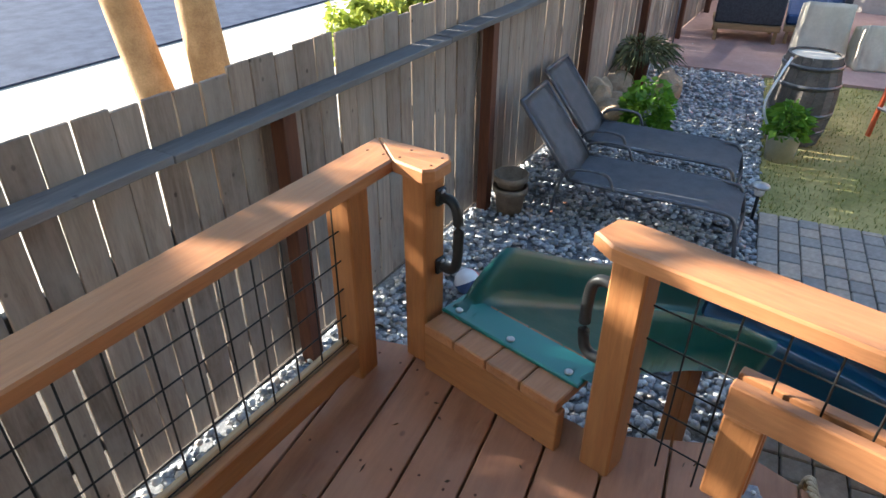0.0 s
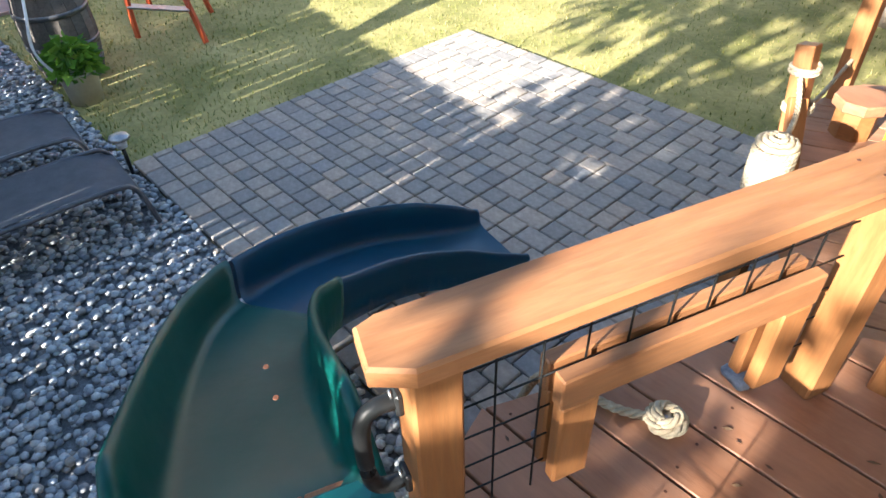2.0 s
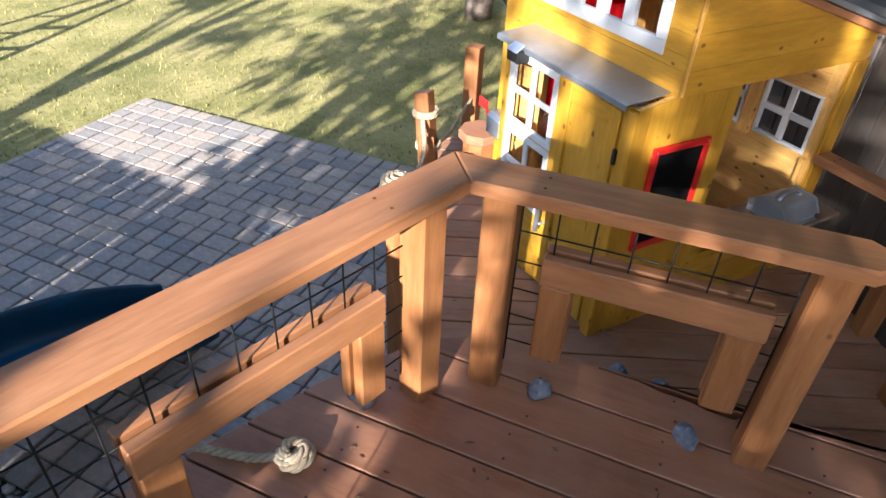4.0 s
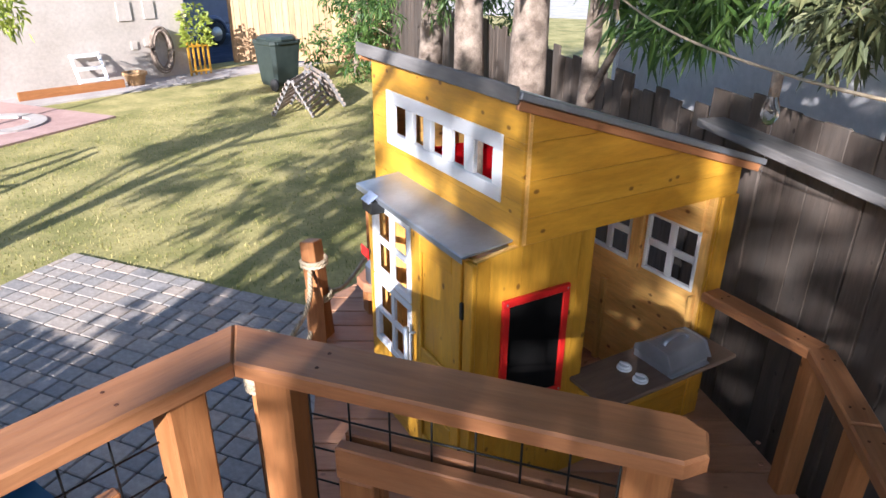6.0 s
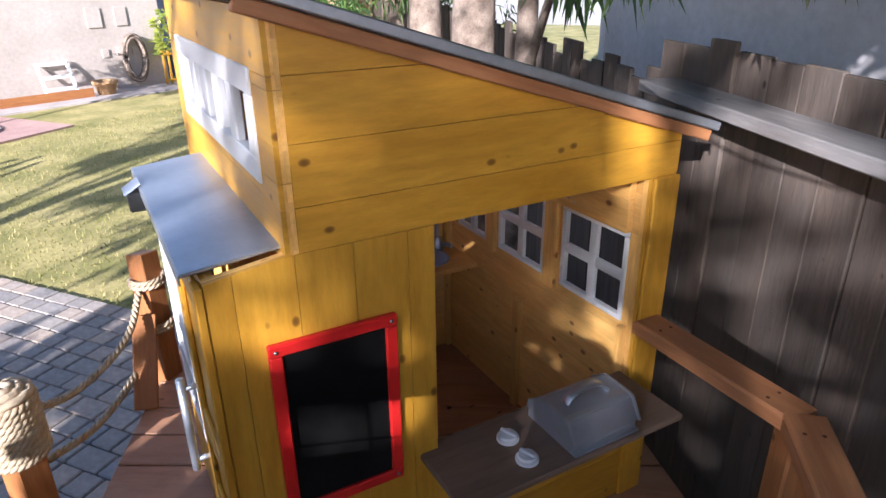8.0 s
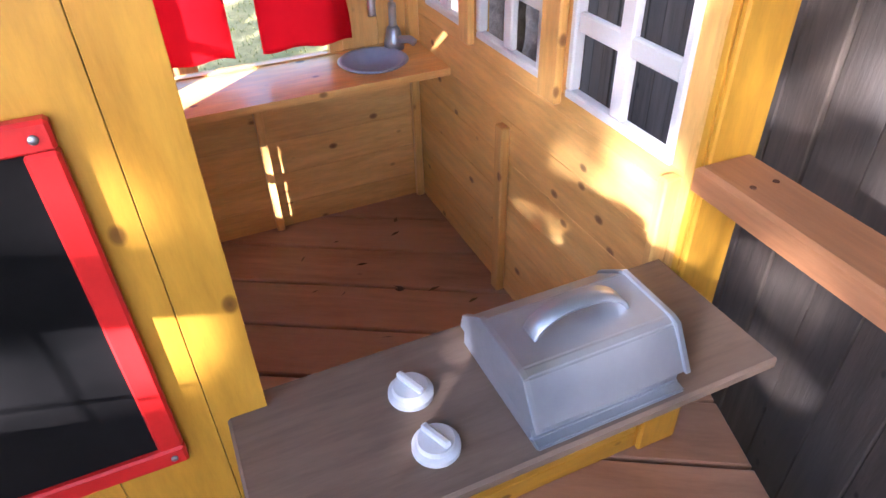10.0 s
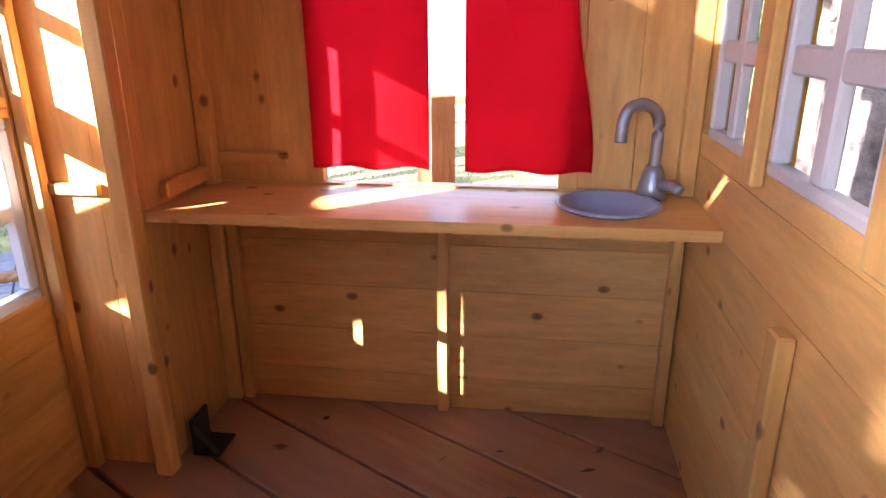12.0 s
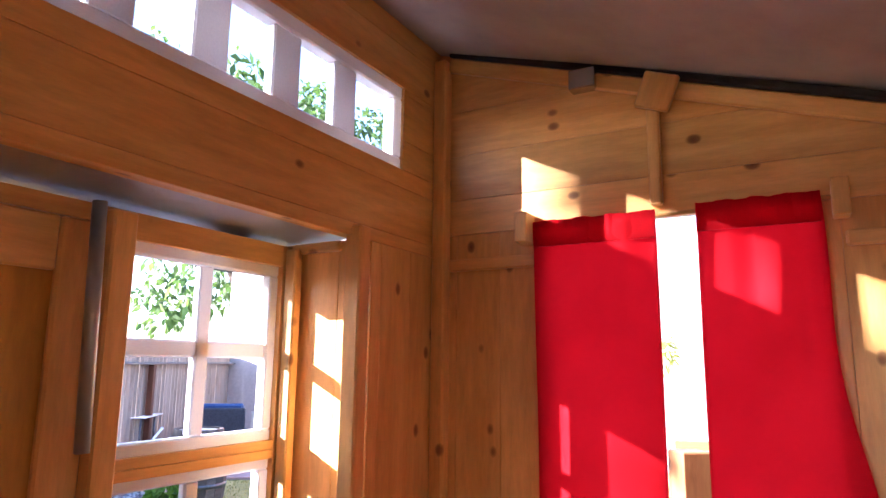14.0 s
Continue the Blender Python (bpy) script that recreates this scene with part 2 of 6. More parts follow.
M_TERRA = plain("weathered_clay", (0.20, 0.15, 0.105), (0.31, 0.24, 0.17), 0.85, 12.0, bump=0.3, fine=0.3)
M_STONE = plain("tan_rock", (0.33, 0.235, 0.145), (0.55, 0.43, 0.30), 0.85, 5.0, bump=0.8, fine=0.35, dist=0.01)
M_BIN = plain("dark_green_bin", (0.018, 0.028, 0.026), (0.03, 0.042, 0.038), 0.45, 6, bump=0.05)
M_BLUE = plain("blue_cushion_cloth", (0.03, 0.065, 0.16), (0.045, 0.09, 0.21), 0.85, 14, bump=0.3, fine=0.3)
M_NAVY = plain("charcoal_wicker", (0.022, 0.026, 0.036), (0.045, 0.05, 0.062), 0.7, 40, bump=0.6)
M_COVER = plain("cream_cover_cloth", (0.50, 0.46, 0.37), (0.62, 0.58, 0.48), 0.85, 4, bump=0.3, fine=0.15)
M_TEAK = wood("pale_teak", (0.33, 0.2, 0.1), (0.48, 0.31, 0.17), 0.6, 0.1, 10)
M_GREYW = wood("grey_barrel_oak", (0.11, 0.095, 0.085), (0.2, 0.175, 0.155), 0.8, 0.1, 10)
M_ORANGE = plain("red_orange_fibreglass", (0.50, 0.075, 0.022), (0.6, 0.10, 0.03), 0.4, 9, bump=0.05)
M_TRUCK = plain("blue_grey_trailer_paint", (0.13, 0.16, 0.25), (0.16, 0.19, 0.29), 0.35, 3, bump=0.02)
M_TYRE = plain("tyre_rubber", (0.012, 0.012, 0.013), (0.022, 0.022, 0.023), 0.8, 30, bump=0.3)
m, nt, b = node_mat("red_curtain_cloth")
tcn = nt.nodes.new("ShaderNodeTexCoord")
wv = N(nt, "ShaderNodeTexNoise", Scale=6.0, Detail=4.0)
nt.links.new(tcn.outputs["Object"], wv.inputs["Vector"])
cc = ramp(nt, wv.outputs[0], [(0.3, (0.74, 0.006, 0.013)), (0.7, (0.86, 0.011, 0.022))])
nt.links.new(cc, b.inputs["Base Color"])
b.inputs["Roughness"].default_value = 0.75
tr = nt.nodes.new("ShaderNodeBsdfTranslucent")
nt.links.new(cc, tr.inputs[0])
mxs = nt.nodes.new("ShaderNodeMixShader")
mxs.inputs[0].default_value = 0.68
nt.links.new(b.outputs[0], mxs.inputs[1])
nt.links.new(tr.outputs[0], mxs.inputs[2])
nt.links.new(mxs.outputs[0], nt.nodes["Material Output"].inputs[0])
M_CURTAIN = m
M_PEB = tones("grey_river_pebble", [(0.0, (0.2, 0.215, 0.24)), (0.35, (0.34, 0.36, 0.385)), (0.6, (0.47, 0.49, 0.5)), (0.8, (0.6, 0.61, 0.61)), (0.9, (0.36, 0.30, 0.25)), (1.0, (0.7, 0.7, 0.69))], 0.5, scale=60)
M_PAVER = tones("concrete_paver", [(0.0, (0.265, 0.245, 0.23)), (0.3, (0.33, 0.30, 0.27)), (0.6, (0.39, 0.335, 0.285)), (0.85, (0.44, 0.355, 0.285)), (1.0, (0.28, 0.275, 0.275))], 0.85, per_island=False, bump=0.6, scale=28)
M_GRASS = tones("dry_lawn_blade", [(0.0, (0.13, 0.155, 0.03)), (0.4, (0.25, 0.255, 0.055)), (0.7, (0.40, 0.35, 0.11)), (1.0, (0.54, 0.44, 0.2))], 0.75, bump=0, scale=3, translucent=0.3)
M_LEAF = tones("narrow_green_leaf", [(0.0, (0.035, 0.075, 0.02)), (0.5, (0.07, 0.14, 0.028)), (1.0, (0.15, 0.24, 0.05))], 0.5, bump=0, scale=3, translucent=0.4)
M_LEAF2 = tones("bright_lettuce_leaf", [(0.0, (0.085, 0.20, 0.02)), (0.5, (0.15, 0.32, 0.03)), (1.0, (0.26, 0.45, 0.06))], 0.5, bump=0, scale=3, translucent=0.4)
M_LEAF3 = tones("dusty_olive_leaf", [(0.0, (0.05, 0.06, 0.028)), (0.5, (0.10, 0.12, 0.05)), (1.0, (0.2, 0.2, 0.09))], 0.6, bump=0, scale=3, translucent=0.3)
M_LEAF4 = tones("yellow_green_hedge_leaf", [(0.0, (0.16, 0.22, 0.03)), (0.5, (0.3, 0.36, 0.05)), (1.0, (0.46, 0.5, 0.1))], 0.5, bump=0, scale=3, translucent=0.4)
M_LITTER = tones("dead_brown_leaf", [(0.0, (0.05, 0.025, 0.012)), (0.6, (0.12, 0.06, 0.03)), (1.0, (0.2, 0.12, 0.06))], 0.8, bump=0, scale=30)
M_LAWN = plain("lawn_soil_and_thatch", (0.21, 0.20, 0.055), (0.42, 0.355, 0.135), 0.95, 1.6, bump=0.8, fine=0.5, dist=0.01)

# ---- building helpers ----
W = {}
MESHES = {}
I4 = Matrix.Identity(4)


def thing(name, loc=(0, 0, 0), label="", category="", group="", kind="", rz=0.0):
    ob = new(name)
    ob.empty_display_size = 0.05
    W[ob] = pose(*loc, 0, 0, rz)
    ob.matrix_basis = W[ob]
    return tagged(ob, label, category, group, kind)


def link(name, mesh, parent=None, world=I4, label=""):
    ob = new(name, mesh)
    W[ob] = world.copy()
    if parent is not None:
        ob.parent = parent
        ob.matrix_basis = W[parent].inverted() @ world
    else:
        ob.matrix_basis = world
    if label:
        ob["label"] = label
    return ob


def mesh_of(bm, material, smooth=False):
    me = bpy.data.meshes.new("mesh")
    bm.normal_update()
    bm.to_mesh(me)
    bm.free()
    me.materials.append(material)
    if smooth:
        me.polygons.foreach_set("use_smooth", [True] * len(me.polygons))
    return me


def part(name, bm, material, parent=None, label="", smooth=False, world=I4):
    return link(name, mesh_of(bm, material, smooth), parent, world, label)


def box_mesh(l, w, t, material, bevel=0.004):
    """A bevelled board, l long in x, w in y, t in z, about its middle."""
    key = (round(l, 4), round(w, 4), round(t, 4), material.name, bevel)
    if key not in MESHES:
        bm = bmesh.new()
        bmesh.ops.create_cube(bm, size=1.0)
        bmesh.ops.scale(bm, vec=(l, w, t), verts=bm.verts)
        if bevel:
            bmesh.ops.bevel(bm, geom=bm.edges, offset=min(bevel, 0.3 * min(l, w, t)), segments=1, affect="EDGES")
        MESHES[key] = mesh_of(bm, material)
    return MESHES[key]


def frame_of(mid, x_dir, y_dir):
    x = Vector(x_dir).normalized()
    z = x.cross(Vector(y_dir)).normalized()
    y = z.cross(x)
    return Matrix(((x.x, y.x, z.x, mid[0]), (x.y, y.y, z.y, mid[1]), (x.z, y.z, z.z, mid[2]), (0, 0, 0, 1)))


def stick(name, a, b, w, t, material, parent=None, wide=(0, 0, 1), label="", bevel=0.004):
    """A board from a to b (middle line); w is its width along 'wide', t its thickness across."""
    a, b = Vector(a), Vector(b)
    wd = Vector(wide)
    if abs((b - a).normalized().dot(wd.normalized())) > 0.98:
        wd = Vector((1, 0, 0))
    return link(name, box_mesh((b - a).length, w, t, material, bevel), parent, frame_of((a + b) / 2, b - a, wd), label)


def block(name, lo, hi, material, parent=None, label="", bevel=0.004, along="x"):
    """A bevelled block between two corners; grain along x, y or z."""
    lo, hi = Vector(lo), Vector(hi)
    mid, s = (lo + hi) / 2, hi - lo
    if along == "x":
        return link(name, box_mesh(s.x, s.y, s.z, material, bevel), parent, frame_of(mid, (1, 0, 0), (0, 1, 0)), label)
    if along == "y":
        return link(name, box_mesh(s.y, s.x, s.z, material, bevel), parent, frame_of(mid, (0, 1, 0), (1, 0, 0)), label)
    return link(name, box_mesh(s.z, s.x, s.y, material, bevel), parent, frame_of(mid, (0, 0, 1), (1, 0, 0)), label)


def clip(poly, nx, ny, c):
    """The part of a polygon where nx*x + ny*y <= c."""
    out = []
    for i, p in enumerate(poly):
        q = poly[(i + 1) % len(poly)]
        dp, dq = nx * p[0] + ny * p[1] - c, nx * q[0] + ny * q[1] - c
        if dp <= 0:
            out.append(p)
        if dp * dq < 0:
            s = dp / (dp - dq)
            out.append((p[0] + (q[0] - p[0]) * s, p[1] + (q[1] - p[1]) * s))
    return out


def slab(poly, z0, z1, material, bevel=0.0):
    """A mesh: a polygon in local x, y, drawn up from z0 to z1."""
    bm = bmesh.new()
    lo = [bm.verts.new((x, y, z0)) for x, y in poly]
    hi = [bm.verts.new((x, y, z1)) for x, y in poly]
    bm.faces.new(list(reversed(lo)))
    top = bm.faces.new(hi)
    n = len(poly)
    for i in range(n):
        bm.faces.new((lo[i], lo[(i + 1) % n], hi[(i + 1) % n], hi[i]))
    bmesh.ops.recalc_face_normals(bm, faces=bm.faces)
    if bevel:
        bmesh.ops.bevel(bm, geom=[e for e in bm.edges if e.verts[0].co.z > z0 + 1e-6 and e.verts[1].co.z > z0 + 1e-6], offset=bevel, segments=1, affect="EDGES")
    return mesh_of(bm, material)


def area(poly):
    return 0.5 * abs(sum(p[0] * q[1] - q[0] * p[1] for p, q in zip(poly, poly[1:] + poly[:1])))


def planked(name, poly, m, pitch, gap, thick, material, parent, start=0.0, bevel=0.003):
    """Cuts a polygon (local x, y of m; planks along x) into planks, each an object."""
    ys = [p[1] for p in poly]
    k = math.floor((min(ys) - start) / pitch)
    made = []
    while start + k * pitch < max(ys):
        y0, y1 = start + k * pitch + gap / 2, start + (k + 1) * pitch - gap / 2
        k += 1
        cut = clip(clip(poly, 0, 1, y1), 0, -1, -y0)
        if len(cut) < 3 or area(cut) < 1e-4:
            continue
        cx, cy = sum(p[0] for p in cut) / len(cut), sum(p[1] for p in cut) / len(cut)
        local = [(p[0] - cx, p[1] - cy) for p in cut]
        made.append(link(name, slab(local, -thick, 0.0, material, bevel), parent, m @ Matrix.Translation((cx, cy, 0))))
    return made


def tube(points, radius, material, sides=8, closed=False, radii=None, bm=None, cap=True):
    """A round tube through points; into bm if one is given."""
    own = bm is None
    bm = bm or bmesh.new()
    pts = [Vector(p) for p in points]
    n = len(pts)
    rings = []
    up = Vector((0, 0, 1))
    for i, p in enumerate(pts):
        a = pts[(i - 1) % n] if closed or i else p
        c = pts[(i + 1) % n] if closed or i < n - 1 else p
        t = (c - a).normalized()
        side = t.cross(up)
        if side.length < 0.05:
            side = t.cross(Vector((0, 1, 0)))
        side.normalize()
        v = side.cross(t)
        r = radii[i] if radii else radius
        rings.append([bm.verts.new(p + side * (r * math.cos(6.2832 * k / sides)) + v * (r * math.sin(6.2832 * k / sides))) for k in range(sides)])
    for i in range(n if closed else n - 1):
        r0, r1 = rings[i], rings[(i + 1) % n]
        for k in range(sides):
            bm.faces.new((r0[k], r0[(k + 1) % sides], r1[(k + 1) % sides], r1[k]))
    if cap and not closed:
        bm.faces.new(list(reversed(rings[0])))
        bm.faces.new(rings[-1])
    return mesh_of(bm, material, True) if own else bm


def arc(points, n=8):
    """A smooth line (Catmull-Rom) through points."""
    p = [Vector(q) for q in points]
    p = [2 * p[0] - p[1]] + p + [2 * p[-1] - p[-2]]
    out = []
    for i in range(1, len(p) - 2):
        for k in range(n):
            t = k / n
            a, b, c, d = p[i - 1], p[i], p[i + 1], p[i + 2]
            out.append(0.5 * (2 * b + (c - a) * t + (2 * a - 5 * b + 4 * c - d) * t * t + (3 * b - a - 3 * c + d) * t ** 3))
    return out + [p[-2]]


def lathe(profile, sides=24):
    """A turned bmesh from (radius, z) pairs."""
    bm = bmesh.new()
    rings = []
    for r, z in profile:
        rings.append([bm.verts.new((max(r, 1e-4) * math.cos(6.2832 * k / sides), max(r, 1e-4) * math.sin(6.2832 * k / sides), z)) for k in range(sides)])
    for r0, r1 in zip(rings, rings[1:]):
        for k in range(sides):
            bm.faces.new((r0[k], r0[(k + 1) % sides], r1[(k + 1) % sides], r1[k]))
    bmesh.ops.recalc_face_normals(bm, faces=bm.faces)
    return bm


def unit(angle):
    return Vector((math.cos(radians(angle)), math.sin(radians(angle)), 0))


def leaf_mesh(rng, n, place, length, width, material, droop=0.3):
    """n separate leaves as bent kites; place() gives each one's foot and heading."""
    v = np.zeros((n, 4, 3))
    for i in range(n):
        p, d = place(rng)
        l, w = length * rng.uniform(0.6, 1.3), width * rng.uniform(0.7, 1.2)
        side = np.cross(d, rng.normal(size=3))
        side /= np.linalg.norm(side) + 1e-9
        down = np.array((0, 0, -droop * l))
        v[i, 0], v[i, 2] = p, p + d * l + down
        v[i, 1] = p + d * l * 0.45 + side * w / 2 + down * 0.15
        v[i, 3] = p + d * l * 0.45 - side * w / 2 + down * 0.15
    me = bpy.data.meshes.new("mesh")
    me.from_pydata(v.reshape(-1, 3).tolist(), [], [(4 * i, 4 * i + 1, 4 * i + 2, 4 * i + 3) for i in range(n)])
    me.materials.append(material)
    return me

# ---- the ground ----
rng = np.random.default_rng(5)
U1, U2 = unit(-52.5), unit(37.5)                 # along the pavers' rows, and along the garden
CORNER = Vector((4.58, 2.90, 0))                  # where pavers, lawn and gravel meet
F1, F1N = unit(30.4), unit(120.4)                 # street fence: its run, and the way out of the garden
F1P = Vector((0.741, 2.976, 0))
F2, F2N = unit(-19.0), unit(-109.0)               # neighbour's fence: its run, and the way out
F2P = Vector((1.297, -2.366, 0))
DECK_Z, LOW_Z = 1.095, 0.78


def sheet(name, poly, z, material, label, category, kind="structure", thick=0.05):
    ob = link(name, slab(poly, -thick, 0.0, material), None, Matrix.Translation((0, 0, z)))
    return tagged(ob, label, category, "", kind)


def quad(o, a, b, la0, la1, lb0, lb1):
    return [tuple((o + a * x + b * y).xy) for x, y in ((la0, lb0), (la1, lb0), (la1, lb1), (la0, lb1))]


sheet("ground", [(-400, -400), (400, -400), (400, 400), (-400, 400)], -0.06, M_SAND, "pale dry earth reaching to the horizon", "ground")
sheet("lawn", quad(CORNER, U2, U1, -6, 16, 0.0, 30), -0.02, M_LAWN, "dry patchy lawn of yellowing mown grass", "lawn")
sheet("gravel_bed", quad(CORNER, U2, U1, -8, 12, -4.2, 0.0), -0.035, M_GRIT, "grey grit beneath the river pebbles", "gravel")
sheet("paver_bed", quad(CORNER, U2, U1, -3.9, 0.0, 0.0, 3.42), -0.012, M_SOIL, "dark sand bedding between the concrete pavers", "paving")
sheet("patio", quad(Vector((7.72, 5.58, 0)), U2, U1, 0, 9, -1.55, 8), 0.015, M_PATIO, "pinkish coloured concrete patio beside the lawn", "patio")
sheet("road", quad(F1P, F1, F1N, -60, 60, 6.6, 13.2), -0.03, M_ASPHALT, "asphalt street beyond the fence, coloured with blue skylit shade", "road")
# Added dark strip: stands in for shade seen through the fence gaps.
sheet("planting_strip", quad(F1P, F1, F1N, -8, 16, 0.1, 1.7), -0.027, M_SOIL, "dark strip added behind the fence so its gaps look shaded", "soil")
sheet("pavement", quad(F1P, F1, F1N, -60, 60, 13.2, 15.0), 0.07, M_CONC, "pale concrete footway beyond the street", "pavement", thick=0.12)

# ---- upper deck ----
import functools


@functools.lru_cache(None)
def screw_head():
    """A small dark countersunk screw hole."""
    bm = bmesh.new()
    bmesh.ops.create_cone(bm, cap_ends=True, segments=10, radius1=0.0046, radius2=0.0040, depth=0.0012)
    me = bpy.data.meshes.new("screw")
    bm.to_mesh(me)
    bm.free()
    me.materials.append(M_FPOST)
    return me


def deck_screws(d, poly, z, start, seam, pitch, joist, seed):
    """Pairs of screws where each board crosses a joist, in one mesh."""
    ax, ay = unit(seam), unit(seam + 90)
    loc = [(Vector((*p, 0)).dot(ax), Vector((*p, 0)).dot(ay)) for p in poly]
    r = random.Random(seed)
    bm = bmesh.new()
    u0, u1 = min(p[0] for p in loc), max(p[0] for p in loc)
    v0, v1 = min(p[1] for p in loc), max(p[1] for p in loc)

    def inside(u, v):
        hit = False
        for (a, b), (c, e) in zip(loc, loc[1:] + loc[:1]):
            if (b > v) != (e > v) and u < a + (v - b) * (c - a) / (e - b):
                hit = not hit
        return hit
    k = math.floor((v0 - start) / pitch)
    while start + k * pitch < v1:
        for i in range(int((u1 - u0) / joist) + 1):
            for q in (0.24, 0.76):
                u, v = u0 + 0.1 + i * joist + r.uniform(-0.02, 0.02), start + (k + q) * pitch + r.uniform(-0.008, 0.008)
                if inside(u + 0.02, v) and inside(u - 0.02, v):
                    c = ax * u + ay * v
                    bmesh.ops.create_cone(bm, cap_ends=True, segments=8, radius1=0.0046, radius2=0.004, depth=0.0012, matrix=Matrix.Translation((c.x, c.y, z + 0.0006)))
        k += 1
    part("deck_screws", bm, M_FPOST, d, "rows of small dark screws")


def deck(name, poly, z, label, group, start, seam, pitch, boards):
    d = tagged(link(name, slab([tuple(Vector(p) * 1.0) for p in poly], -0.19, -0.045, M_POST)), label, "deck", group, "structure")
    d.matrix_basis = W[d] = Matrix.Translation((0, 0, z))
    ax = unit(seam)
    ay = unit(seam + 90)
    m = frame_of((0, 0, z), ax, ay)
    loc = [(Vector((*p, 0)).dot(ax), Vector((*p, 0)).dot(ay)) for p in poly]
    planked("deck_board", loc, m, pitch, 0.008, 0.038, boards, d, start)
    return d


RL0, RL1 = Vector((-1.35, 0.44, 0)), Vector((0.686, 1.588, 0))     # rail along the street fence, inner edge
RG0 = Vector((0.906, 0.938, 0))                                     # slide-side rail, inner edge start
RC = Vector((1.321, -0.241, 0))                                     # rail corner
RE = Vector((0.60, -0.868, 0))                                      # end of the rail toward the playhouse
n2, n3 = Vector((0.943, 0.332, 0)), Vector((0.656, -0.755, 0))
deck_poly = [(-1.6, -1.7), (0.30, -1.45), (0.70, -1.11), (0.79, -1.03), (0.82, -0.90), (0.92, -0.86), (1.0, -0.80), (1.13, -0.73), (1.28, -0.59), (1.46, -0.42),
             (1.53, -0.24), (1.50, 0.15), (1.36, 0.76), tuple((RG0 + n2 * 0.14).xy), (0.83, 1.5), (0.62, 1.72), (-1.6, 0.46)]
upper = deck("upper_deck", deck_poly, DECK_Z, "reddish-brown stained timber deck with knots and scuffs", "", -0.756, 38.1, 0.169, M_DECK)
low_poly = [(0.15, -1.6), (0.75, -0.8), (1.35, -0.2), (1.75, -0.42), (2.32, -0.70), (2.80, -0.90), (3.32, -1.16), (3.55, -1.75), (3.2, -2.85), (1.25, -2.22), (0.62, -1.98)]
deck_screws(upper, deck_poly, DECK_Z, -0.756, 38.1, 0.169, 0.41, 5)
lower = deck("lower_deck", low_poly, LOW_Z, "reddish-brown stained timber deck carrying the playhouse", "", -2.51, 60.0, 0.155, M_DECK_LIT)
for i, (x, y) in enumerate([(1.18, 0.78), (1.36, 0.18), (1.25, -0.35), (0.6, 1.5), (-0.5, 0.95), (0.5, -1.0)]):
    stick("deck_post", (x, y, -0.03), (x, y, DECK_Z - 0.19), 0.09, 0.09, M_POST, upper)
for i, (x, y) in enumerate([(2.35, -0.80), (3.25, -1.25), (3.15, -2.6), (1.8, -0.55), (1.2, -1.95)]):
    stick("deck_post", (x, y, -0.03), (x, y, LOW_Z - 0.19), 0.09, 0.09, M_POST, lower)


def cap_piece(parent, pts, z):
    """A cap board from its plan outline, grain along its longest edge."""
    v = [Vector((*p, 0)) for p in pts]
    k = max(range(len(v)), key=lambda i: (v[(i + 1) % len(v)] - v[i]).length)
    ax = (v[(k + 1) % len(v)] - v[k]).normalized()
    ay = Vector((-ax.y, ax.x, 0))
    mid = sum(v, Vector()) / len(v)
    me = slab([((p - mid).dot(ax), (p - mid).dot(ay)) for p in v], -0.038, 0, M_CAP, 0.006)
    cap = link("cap_board", me, parent, frame_of((mid.x, mid.y, z), ax, ay))
    half = (v[(k + 1) % len(v)] - v[k]).length / 2
    w = max(abs((p - mid).dot(ay)) for p in v)
    for s in (-1, 1):
        for q in (-0.42, 0.40):
            c = mid + ax * (s * (half - 0.075)) + ay * (w * q)
            link("screw", screw_head(), cap, Matrix.Translation((c.x, c.y, z + 0.0006)))
    return cap


def wire_panel(parent, a, b, z0, z1, holes=(), step=0.1):
    """Black welded wire from a to b, between heights; holes are (s0, s1, z) openings below z."""
    bm = bmesh.new()
    run = (b - a).length
    ax = (b - a).normalized()
    k = int(run / step)
    off = (run - k * step) / 2
    for i in range(k + 1):
        s = off + i * step
        lo = z0
        for h0, h1, hz in holes:
            if h0 < s < h1:
                lo = hz
        p = a + ax * s
        tube([(p.x, p.y, lo), (p.x, p.y, z1)], 0.0026, M_WIRE, 6, bm=bm)
    z = z1 - 0.035
    while z > z0 - 1e-4:
        segs = [(0.0, run)]
        for h0, h1, hz in holes:
            if z < hz:
                segs = [q for s0, s1 in segs for q in ((s0, min(s1, h0)), (max(s0, h1), s1)) if q[1] - q[0] > 0.01]
        for s0, s1 in segs:
            p, q = a + ax * s0, a + ax * s1
            tube([(p.x, p.y, z), (q.x, q.y, z)], 0.0026, M_WIRE, 6, bm=bm)
        z -= step
    return part("wire_mesh", bm, M_WIRE, parent, "black welded wire mesh", True)


def rail_post(parent, foot, dirv, z0, z1, size=0.09):
    return link("post", box_mesh(z1 - z0, size, size, M_POST, 0.006), parent, frame_of((foot.x, foot.y, (z0 + z1) / 2), (0, 0, 1), dirv))


CAPZ = 1.818
dL, nL = (RL1 - RL0).normalized(), Vector((-(RL1 - RL0).normalized().y, (RL1 - RL0).normalized().x, 0))
d2, d3 = (RC - RG0).normalized(), (RE - RC).normalized()
n2, n3 = Vector((-d2.y, d2.x, 0)), Vector((-d3.y, d3.x, 0))

